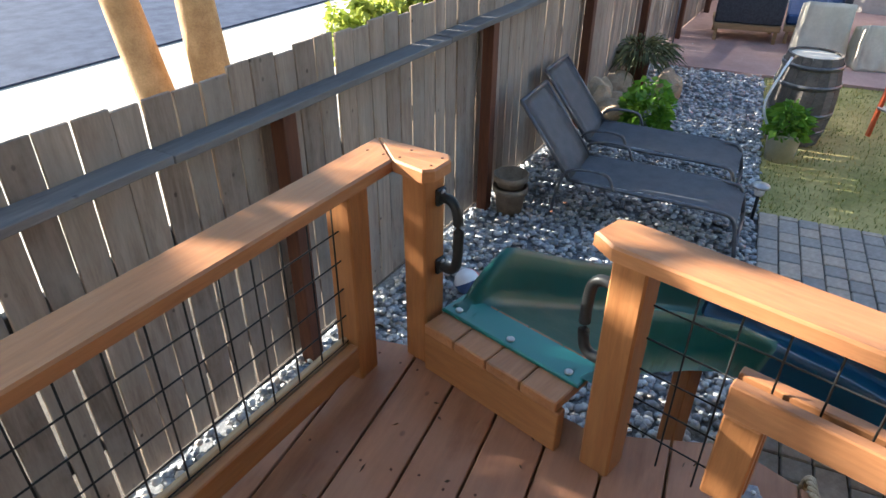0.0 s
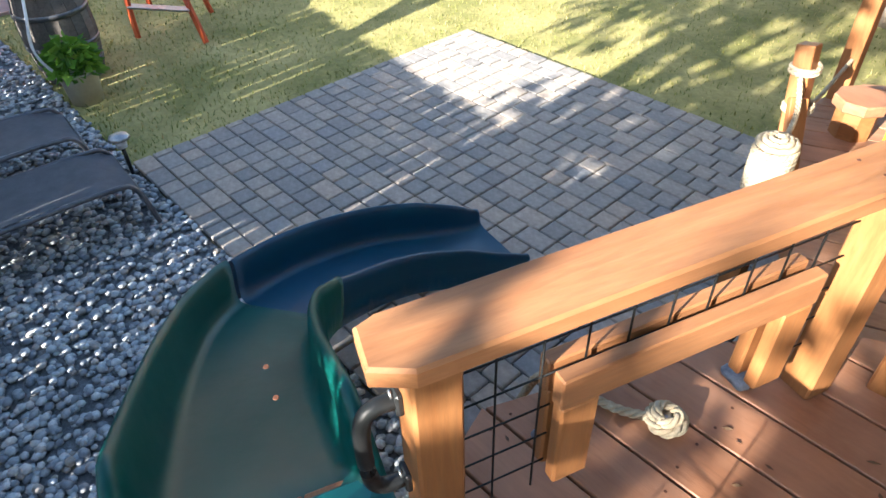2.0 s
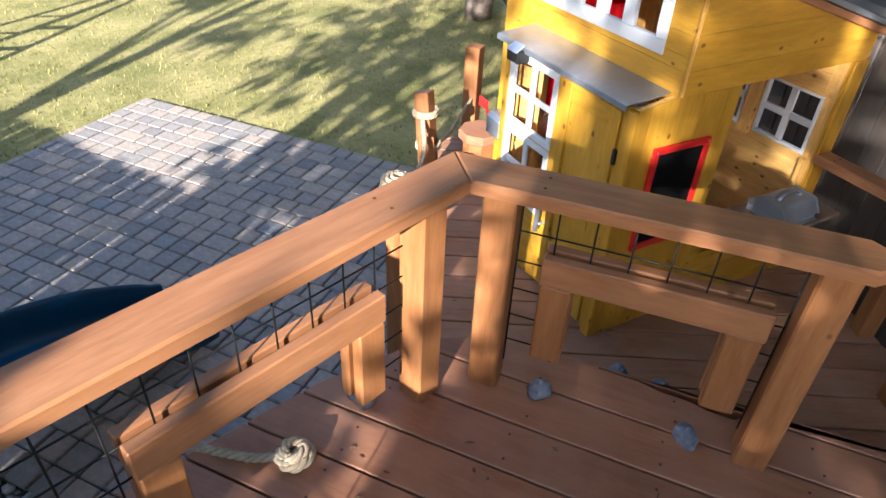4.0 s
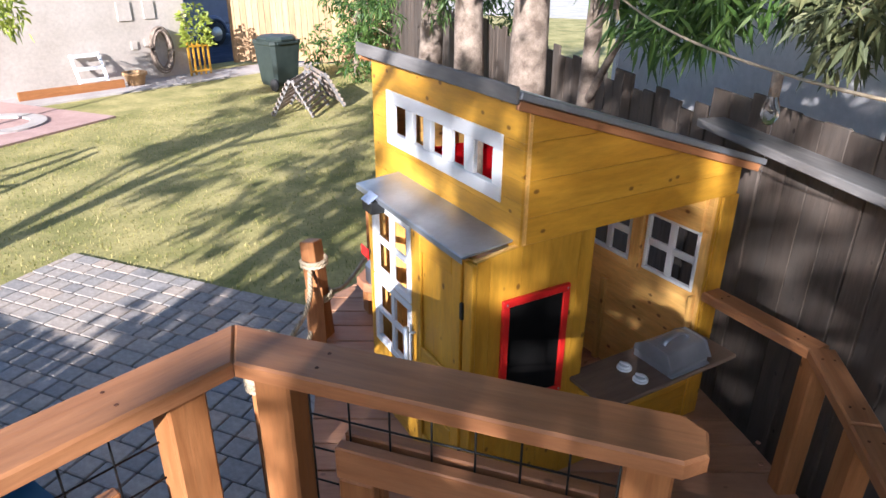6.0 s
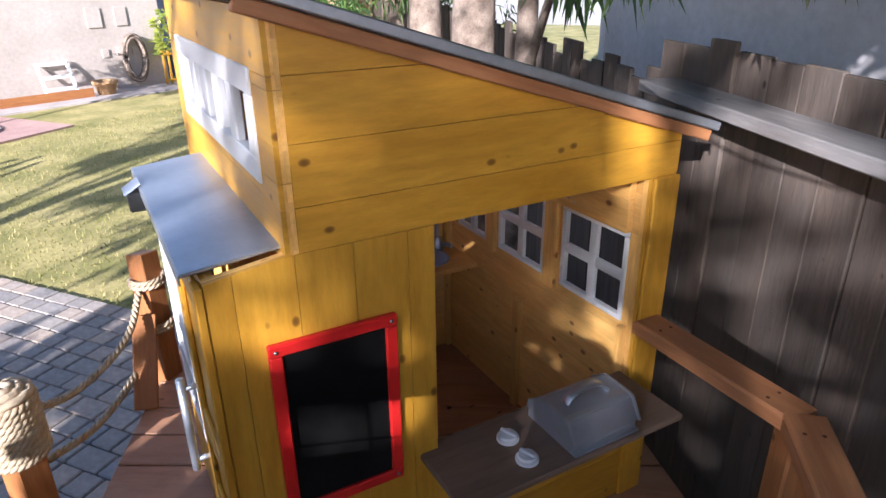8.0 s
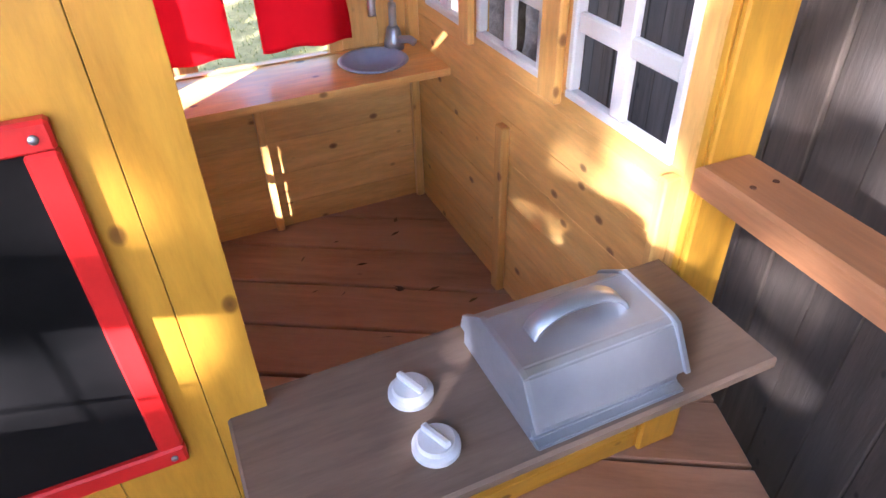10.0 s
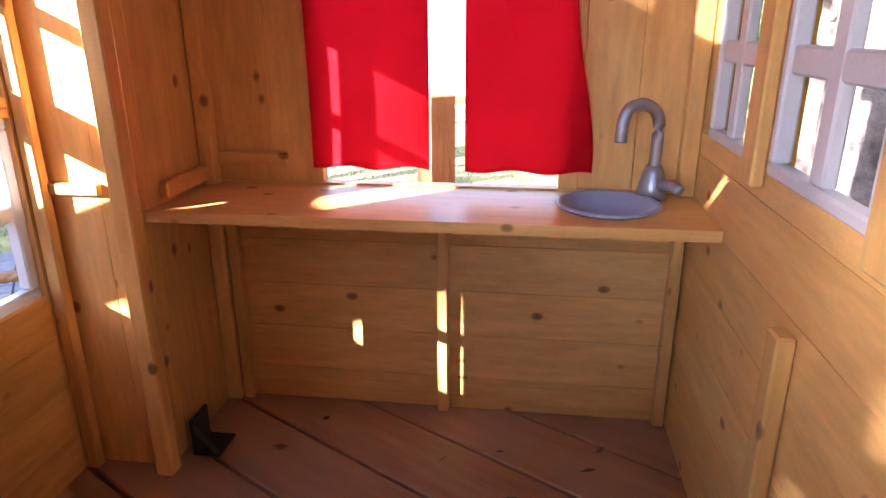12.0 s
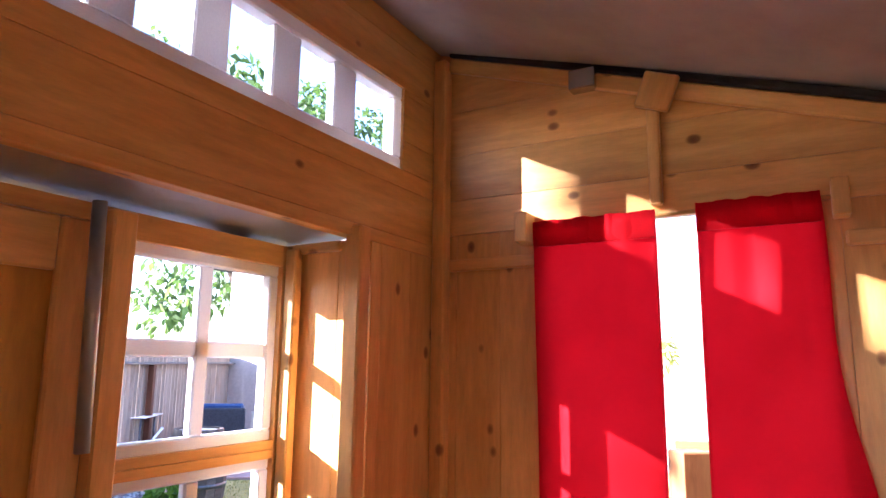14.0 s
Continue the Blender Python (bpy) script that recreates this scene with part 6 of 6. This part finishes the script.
# heap of slatted trestles
hp0 = thing("trestle_heap", (11.7, -3.9, 0), "heap of grey slatted wooden trestles on the grass", "trestle")
r = random.Random(4)
for k in range(2):
    o = Vector((11.55 + 0.5 * k, -3.75 - 0.5 * k, 0))
    ax = unit(-35 + 30 * k)
    for side in (-1, 1):
        ny = Vector((-ax.y, ax.x, 0)) * side
        for q in (-0.5, 0.5):
            stick("leg", o + ax * q + ny * 0.36, o + ax * q + ny * 0.02 + Vector((0, 0, 0.62)), 0.06, 0.03, M_FCAP, hp0)
        for j in range(7):
            u = 0.1 + j * 0.135
            stick("slat", o - ax * 0.6 + ny * (0.36 - 0.34 * u + 0.025) + Vector((0, 0, 0.62 * u)), o + ax * 0.6 + ny * (0.36 - 0.34 * u + 0.025) + Vector((0, 0, 0.62 * u)), 0.05, 0.02, M_FENCE, hp0)

# trailer in the drive, sunlit back fence
tb = thing("trailer", (22.6, -4.9, 0), "blue-grey enclosed trailer parked in the drive", "trailer")
tm = pose(22.6, -4.9, 0, 0, 0, -62)
link("body", box_mesh(4.2, 2.0, 2.3, M_TRUCK, 0.05), tb, tm @ Matrix.Translation((0, 0, 1.75)))
for x in (-1.15, 0.95):
    wh = part("wheel", lathe([(0, -0.1), (0.33, -0.1), (0.36, 0), (0.33, 0.1), (0, 0.1)], 24), M_TYRE, tb, "", True, tm @ pose(x, -1.04, 0.36, 90, 0, 0))
    part("rim", lathe([(0, 0.108), (0.2, 0.11), (0.21, 0.1)], 20), M_METAL, wh, "grey rim", True, tm @ pose(x, -1.04, 0.36, 90, 0, 0))
    link("fender", tube([tm @ Vector((x + 0.46 * math.cos(a), -1.05, 0.36 + 0.46 * math.sin(a))) for a in np.linspace(0, 3.14, 14)], 0.06, M_TRUCK, 8), tb)
sheet("driveway", [(17.6, -2.9), (24, 1), (34, -8), (26, -13), (18.6, -5.2)], -0.005, M_ASPHALT, "grey asphalt drive with the trailer", "drive")
bf = thing("back_fence", (20, -6.3, 0), "sunlit pale board fence at the back of the yard", "fence", "", "structure")
f0, f1 = Vector((17.6, -4.1, 0)), Vector((15.2, -8.6, 0))
fd = (f1 - f0).normalized()
k = 0
while k * 0.15 < (f1 - f0).length:
    c = f0 + fd * (k * 0.15)
    link("fence_board", box_mesh(2.0, 0.143, 0.02, M_TEAK, 0.003), bf, frame_of((c.x, c.y, 1.02 + 0.02 * (k % 3)), (0, 0, 1), fd))
    k += 1
for z in (0.4, 1.9):
    stick("fence_rail", f0 + Vector((-0.04, -0.03, z)), f1 + Vector((-0.04, -0.03, z)), 0.1, 0.04, M_TEAK, bf)

# neighbour's house behind the fence
nb = F2P + F2N * 2.6
ob = stick("neighbour_house_wall", nb - F2 * 8 + Vector((0, 0, 2.6)), nb + F2 * 7.0 + Vector((0, 0, 2.6)), 5.4, 0.2, M_STUCCO2)
tagged(ob, "shaded grey stucco wall of the neighbouring house", "wall", "", "structure")
sp = nb + F2 * 7.02
ob = stick("neighbour_downpipe", sp - F2N * 0.12 + Vector((0, 0, 0)), sp - F2N * 0.12 + Vector((0, 0, 4.0)), 0.07, 0.05, M_WHITE)
tagged(ob, "white rainwater pipe at the house corner", "downpipe", "", "structure")


# ---- trees ----
def tree(name, x, y, h, r, lean, material, label, crown, limbs, seed):
    """A tapered trunk with limbs; the crown is (list of clumps, leaves each, leaf length, width, material)."""
    rd = random.Random(seed)
    t = thing(name, (x, y, 0), label, "tree")
    pts = [(x + lean[0] * u + 0.05 * math.sin(3 * u + seed), y + lean[1] * u + 0.05 * math.cos(2.3 * u + seed), h * u - 0.05) for u in np.linspace(0, 1, 9)]
    link("trunk", tube(arc(pts, 3), r, material, 14, radii=[r * (1.25 - 0.75 * i / 24) for i in range(25)]), t)
    clumps, n, ll, lw, lm = crown
    for k, (cx, cy, cz, cr) in enumerate(clumps):
        s = Vector(pts[4 + k % 4])
        e = Vector((cx, cy, cz))
        if k < limbs:
            mid = (s + e) / 2 + Vector((rd.uniform(-0.15, 0.15), rd.uniform(-0.15, 0.15), 0.2))
            link("limb", tube(arc([s, mid, e], 6), 0.04, material, 8, radii=[r * 0.45 * (1 - 0.8 * i / 12) for i in range(13)]), t)
    rg = np.random.default_rng(seed)

    def place(g):
        cx, cy, cz, cr = clumps[g.integers(len(clumps))]
        # sprigs: leaves gather round short twigs inside each clump
        k = g.integers(26)
        sub = np.random.default_rng(int(cx * 1000) % 9973 + k * 17 + seed)
        tw = sub.normal(size=3)
        tw = tw / np.linalg.norm(tw) * cr * (0.35 + 0.65 * sub.uniform())
        d = g.normal(size=3) * 0.6 + tw / cr * 0.5 + np.array((0, 0, -0.35))
        d /= np.linalg.norm(d)
        return np.array((cx, cy, cz)) + tw + g.normal(size=3) * cr * 0.11, d
    link("crown", leaf_mesh(rg, n * len(clumps), place, ll, lw, lm, 0.3), t, I4, "loose clumps of leaves")
    return t


def clumps_in(seed, n, lo, hi, r0, r1):
    g = random.Random(seed)
    return [(g.uniform(lo[0], hi[0]), g.uniform(lo[1], hi[1]), g.uniform(lo[2], hi[2]), g.uniform(r0, r1)) for _ in range(n)]


def with_gap(clumps, lo, hi):
    """Shapes the light: drops clumps in the band lo..hi across it so sun reaches the porch; the lowest boughs stay."""
    keep = []
    for x, y, z, r in clumps:
        across = x * 0.766 + y * 0.643
        low = z + (5 + x * 0.643 - y * 0.766) * 0.374 + 0.4 * r < 3.62
        if low or across + 0.35 * r < lo or across - 0.35 * r > hi:
            keep.append((x, y, z, r))
    return keep


# street trees beyond the fence: out-of-view crowns, placed and thinned to dapple the deck
tree("street_tree", 0.80, 4.6, 4.4, 0.13, (-0.1, 0.2), M_BARK2, "smooth-barked tree with warm tan trunk beyond the fence",
     (with_gap(clumps_in(21, 18, (-3.2, 3.6, 3.1), (0.6, 6.6, 5.6), 0.5, 0.85) + clumps_in(26, 22, (-2.9, 4.3, 2.5), (-0.4, 6.2, 3.2), 0.35, 0.55), 0.95, 1.8), 52, 0.2, 0.11, M_LEAF), 6, 3)
tree("street_tree", 0.60, 4.65, 4.6, 0.12, (-0.7, 0.3), M_BARK2, "forked tan trunk leaning beyond the fence",
     (with_gap(clumps_in(22, 14, (-2.5, 4.4, 3.4), (1.6, 7.5, 6.0), 0.35, 0.65), 0.95, 1.8), 90, 0.2, 0.1, M_LEAF), 5, 4)
tree("street_tree", 2.75, 5.65, 4.5, 0.12, (0.3, 0.5), M_BARK2, "tan trunk of a slim tree beyond the fence",
     (clumps_in(23, 9, (1.2, 5.6, 3.4), (4.4, 8.0, 5.8), 0.35, 0.6), 280, 0.16, 0.06, M_LEAF), 5, 5)
hd_c = []
for k in range(12):
    q = F1P + F1 * (1.45 + 0.125 * k) + F1N * (0.62 + 0.12 * (k % 2))
    hd_c.append((q.x, q.y, 1.36 + 0.10 * (k % 3), 0.22))
tree("garden_hedge", hd_c[5][0], hd_c[5][1], 1.1, 0.05, (0, 0), M_BARK, "sunlit yellow-green hedge beyond the fence", (hd_c, 420, 0.08, 0.05, M_LEAF4), 6, 6)
# Added out of view, up the sun line, to dapple deck and playhouse.
tree("street_tree", -6.6, 8.6, 6.5, 0.2, (0.6, -0.4), M_BARK2, "unseen leafy tree added to dapple the deck",
     (with_gap(clumps_in(24, 118, (-8.2, 5.0, 3.7), (-3.5, 9.6, 7.0), 0.4, 0.8) + clumps_in(27, 9, (-6.9, 6.5, 5.0), (-5.5, 7.6, 6.2), 0.35, 0.6), 0.95, 1.8), 50, 0.17, 0.12, M_LEAF), 10, 15)
# Not seen: added to keep sun off the neighbour's wall and fence.
tree("street_tree", -8.2, 4.6, 7.5, 0.2, (1.0, -0.4), M_BARK2, "unseen leafy tree added to shade the neighbouring wall",
     (clumps_in(25, 24, (-8.8, 1.2, 4.4), (-4.6, 5.8, 8.0), 0.5, 0.9), 200, 0.17, 0.085, M_LEAF), 8, 16)
# Unseen canopy, added overhead to cut skylight on deck, house and fence.
tree("sky_blocking_tree", -2.4, -3.4, 5.0, 0.16, (1.2, 1.4), M_BARK, "unseen tree added above the deck to block skylight",
     (clumps_in(61, 40, (-3.2, -3.9, 4.2), (2.3, 0.2, 5.6), 0.6, 1.0) + clumps_in(62, 24, (0.4, -4.4, 3.3), (3.8, -1.8, 4.7), 0.5, 0.9), 400, 0.22, 0.12, M_LEAF), 8, 17)
# trees along the neighbour's fence
# The second clump set is unseen, added to block sky over the playhouse.
tree("garden_tree", 4.25, -3.30, 5.2, 0.155, (0.25, -0.1), M_BARK, "rough-barked tree trunk beside the fence",
     (clumps_in(31, 12, (2.6, -4.6, 2.75), (6.2, -2.2, 4.6), 0.3, 0.6) + clumps_in(34, 10, (0.7, -3.7, 3.3), (3.2, -1.3, 4.8), 0.35, 0.6), 420, 0.15, 0.022, M_LEAF), 6, 7)
tree("garden_tree", 6.15, -3.95, 5.4, 0.16, (0.45, 0.0), M_BARK, "pale mottled tree trunk beside the fence",
     (clumps_in(32, 11, (5.0, -5.2, 2.7), (8.4, -2.9, 4.6), 0.3, 0.65), 420, 0.15, 0.022, M_LEAF), 5, 8)
tree("garden_tree", 7.9, -4.25, 5.0, 0.15, (-0.5, 0.0), M_BARK, "dark twisted tree trunk beside the fence",
     (clumps_in(33, 12, (6.6, -5.6, 1.9), (9.6, -3.9, 3.6), 0.35, 0.7), 420, 0.15, 0.024, M_LEAF), 5, 9)
tree("garden_tree", 3.35, -2.86, 3.6, 0.065, (-0.15, -0.15), M_BARK, "thin sunlit tree stem beside the fence",
     ([(2.08, -2.42, 2.44, 0.20), (2.35, -2.50, 2.46, 0.22), (1.88, -2.35, 2.52, 0.18), (2.62, -2.60, 2.55, 0.25), (2.9, -2.75, 2.75, 0.32), (2.2, -2.75, 2.62, 0.25), (1.7, -2.45, 2.62, 0.2)], 300, 0.13, 0.02, M_LEAF), 4, 10)
tree("garden_tree", 1.55, -4.1, 4.2, 0.07, (0.1, 0.5), M_BARK, "overhanging branch with drooping olive sprays",
     ([(1.26, -2.16, 2.36, 0.11), (1.32, -2.22, 2.46, 0.14), (1.18, -2.05, 2.48, 0.12), (1.45, -2.35, 2.58, 0.16)], 190, 0.07, 0.02, M_LEAF3), 4, 11)
tree("young_tree", 12.8, 1.0, 2.3, 0.035, (0.1, 0.1), M_WHITE, "young fruit tree with a white-painted stem",
     ([(12.6, 0.5, 1.75, 0.35), (12.9, 0.8, 2.0, 0.4), (13.1, 1.3, 2.0, 0.45), (12.7, 1.2, 1.7, 0.4), (12.9, 1.8, 2.1, 0.4)], 190, 0.15, 0.05, M_LEAF4), 4, 12)
part_ring = lathe([(0.75, 0.0), (0.75, 0.06), (0.5, 0.06), (0.5, 0.0)], 28)
tagged(part("tree_ring", part_ring, M_CONC, None, "", False, Matrix.Translation((12.8, 1.0, -0.015))), "pale concrete ring around the young tree", "tree ring")
tree("back_shrub", 14.6, -6.2, 1.8, 0.06, (0, 0), M_BARK, "dense green shrub at the back fence",
     (clumps_in(41, 14, (13.4, -7.4, 0.4), (15.8, -5.4, 3.0), 0.45, 0.8), 260, 0.16, 0.05, M_LEAF), 5, 13)
tree("far_tree", 15.5, 13.5, 7, 0.25, (0.3, 0), M_BARK, "tall leafy tree behind the patio furniture",
     (clumps_in(52, 22, (12.0, 10.5, 3.0), (18.5, 16.5, 11.0), 0.8, 1.5), 330, 0.3, 0.15, M_LEAF), 6, 18)
tree("far_tree", 40, 22, 6, 0.3, (0.3, 0), M_BARK, "distant leafy tree across the street",
     (clumps_in(51, 14, (36, 18, 2.5), (44, 26, 8), 1.2, 2.0), 220, 0.5, 0.25, M_LEAF3), 5, 14)

# string of bulbs
st = thing("string_lights", (1.03, -1.5, 2.3), "pale cord with clear hanging bulbs", "string lights")
cord = arc([(4.2, -3.2, 2.9), (2.2, -2.1, 2.47), (1.03, -1.5, 2.375), (0.0, -1.05, 2.46), (-1.5, -0.6, 2.7)], 10)
link("cord", tube(cord, 0.004, M_ROPE, 6), st)
m, nt, b = node_mat("clear_bulb_glass")
b.inputs["Transmission Weight"].default_value, b.inputs["Roughness"].default_value, b.inputs["IOR"].default_value = 1.0, 0.02, 1.3
for x, y, z in ((1.03, -1.5, 2.375), (2.2, -2.1, 2.47)):
    link("socket", tube([(x, y, z - 0.055), (x, y, z)], 0.013, M_BARK, 10), st)
    part("bulb", lathe([(0.011, 0), (0.02, -0.03), (0.021, -0.05), (0.012, -0.068), (0, -0.073)], 16), m, st, "clear glass bulb", True, Matrix.Translation((x, y, z - 0.053)))

# ---- small countless things ----
def scatter_mesh(name, base_v, base_f, pos, scale, rot, material, label, cat):
    n, k = len(pos), len(base_v)
    c, s = np.cos(rot), np.sin(rot)
    v = base_v[None, :, :] * scale[:, None, :]
    x = v[:, :, 0] * c[:, None] - v[:, :, 1] * s[:, None]
    y = v[:, :, 0] * s[:, None] + v[:, :, 1] * c[:, None]
    v = np.stack((x, y, v[:, :, 2]), 2) + pos[:, None, :]
    f = (base_f[None, :, :] + (np.arange(n) * k)[:, None, None]).reshape(-1, base_f.shape[1])
    me = bpy.data.meshes.new("mesh")
    me.from_pydata(v.reshape(-1, 3).tolist(), [], f.tolist())
    me.materials.append(material)
    ob = link(name, me)
    return tagged(ob, label, cat, "", "stuff")


bm = bmesh.new()
bmesh.ops.create_icosphere(bm, subdivisions=1, radius=1.0)
bmesh.ops.triangulate(bm, faces=bm.faces)
iv = np.array([v.co[:] for v in bm.verts])
iface = np.array([[v.index for v in f.verts] for f in bm.faces])
bm.free()
n = 17000
a = rng.uniform(-4.6, 7.5, n * 2)
bq = -3.4 * rng.uniform(0, 1, n * 2)
near = rng.uniform(0, 1, n * 2) < np.where(a > 2.5, 0.55, 1.0)
pts = np.array(CORNER)[None, :] + a[:, None] * np.array(U2)[None, :] + bq[:, None] * np.array(U1)[None, :]
inside = ((pts[:, :2] - np.array(F1P.xy)) @ np.array(F1N.xy)) < 0.05
pts = pts[near & inside][:n]
n = len(pts)
sz = rng.uniform(0.014, 0.030, n)
pts[:, 2] = -0.03 + rng.uniform(0.0, 0.028, n)
peb = scatter_mesh("gravel", iv, iface, pts, np.stack((sz * rng.uniform(0.9, 1.5, n), sz, sz * rng.uniform(0.45, 0.8, n)), 1), rng.uniform(0, 6.28, n), M_PEB, "smooth grey river pebbles with a few white ones", "gravel")
peb.data.polygons.foreach_set("use_smooth", [True] * len(peb.data.polygons))

# fallen leaves on the decks
def litter(name, parent_z, count, box, label, seed):
    g = np.random.default_rng(seed)

    def place(q):
        a = q.uniform(0, 6.283)
        return np.array((q.uniform(box[0], box[1]), q.uniform(box[2], box[3]), parent_z + 0.003)), np.array((math.cos(a), math.sin(a), 0.05))
    tagged(link(name, leaf_mesh(g, count, place, 0.028, 0.010, M_LITTER, 0.02)), label, "fallen leaves", "", "stuff")


litter("fallen_leaves", DECK_Z, 90, (0.1, 1.25, -0.6, 1.4), "small brown dead leaves scattered on the deck", 5)
litter("fallen_leaves", LOW_Z, 25, (1.7, 2.5, -2.0, -1.3), "small brown dead leaves on the playhouse floor", 6)

# lawn blades
n = 70000
a = rng.uniform(-6, 8, n)
bq = 13 * rng.uniform(0, 1, n) ** 1.3
pts = np.array(CORNER)[None, :] + a[:, None] * np.array(U2)[None, :] + bq[:, None] * np.array(U1)[None, :]
rel = (pts - np.array(CORNER))
la, lb = rel @ np.array(U2), rel @ np.array(U1)
keep = ~((la > -3.95) & (la < 0.02) & (lb < 3.45)) & ((pts[:, :2] - np.array(F2P.xy)) @ np.array(F2N.xy) < -0.1)
rp_ = pts - np.array((7.72, 5.58, 0))
keep &= ~((rp_ @ np.array(U2) > 0) & (rp_ @ np.array(U1) > -1.6))
keep &= ~((pts[:, 0] < 3.6) & (pts[:, 1] < -0.4))
pts = pts[keep]
n = len(pts)
pts[:, 2] = -0.022
gv = np.array(((-0.5, 0, 0), (0.5, 0, 0), (0.1, 0.45, 1.0)))
gs = rng.uniform(0.02, 0.045, n)
scatter_mesh("grass", gv, np.array(((0, 1, 2),)), pts, np.stack((rng.uniform(0.006, 0.014, n), gs, gs), 1), rng.uniform(0, 6.28, n), M_GRASS, "short dry grass blades, part green, part straw", "grass")

# pavers, the last pieces
pv = thing("paving", (5.2, 0.8, 0), "tumbled grey-brown concrete pavers laid in rows", "paving", "", "structure")
rr = random.Random(11)
count = 0
rest = bmesh.new()
row = 0
lb = 0.0
while lb < 3.40:
    la = 0.0
    first = True
    while la > -3.9:
        ln = rr.choice((0.15, 0.15, 0.15, 0.225)) if not (first and row % 2) else 0.075
        first = False
        o = CORNER + U2 * (la - ln / 2) + U1 * (lb + 0.075)
        link("paver", box_mesh(ln - 0.009, 0.141, 0.05, M_PAVER, 0.007), pv, frame_of((o.x, o.y, -0.012 + rr.uniform(-0.002, 0.002)), U2, U1))
        la -= ln
        count += 1
    lb += 0.15
    row += 1
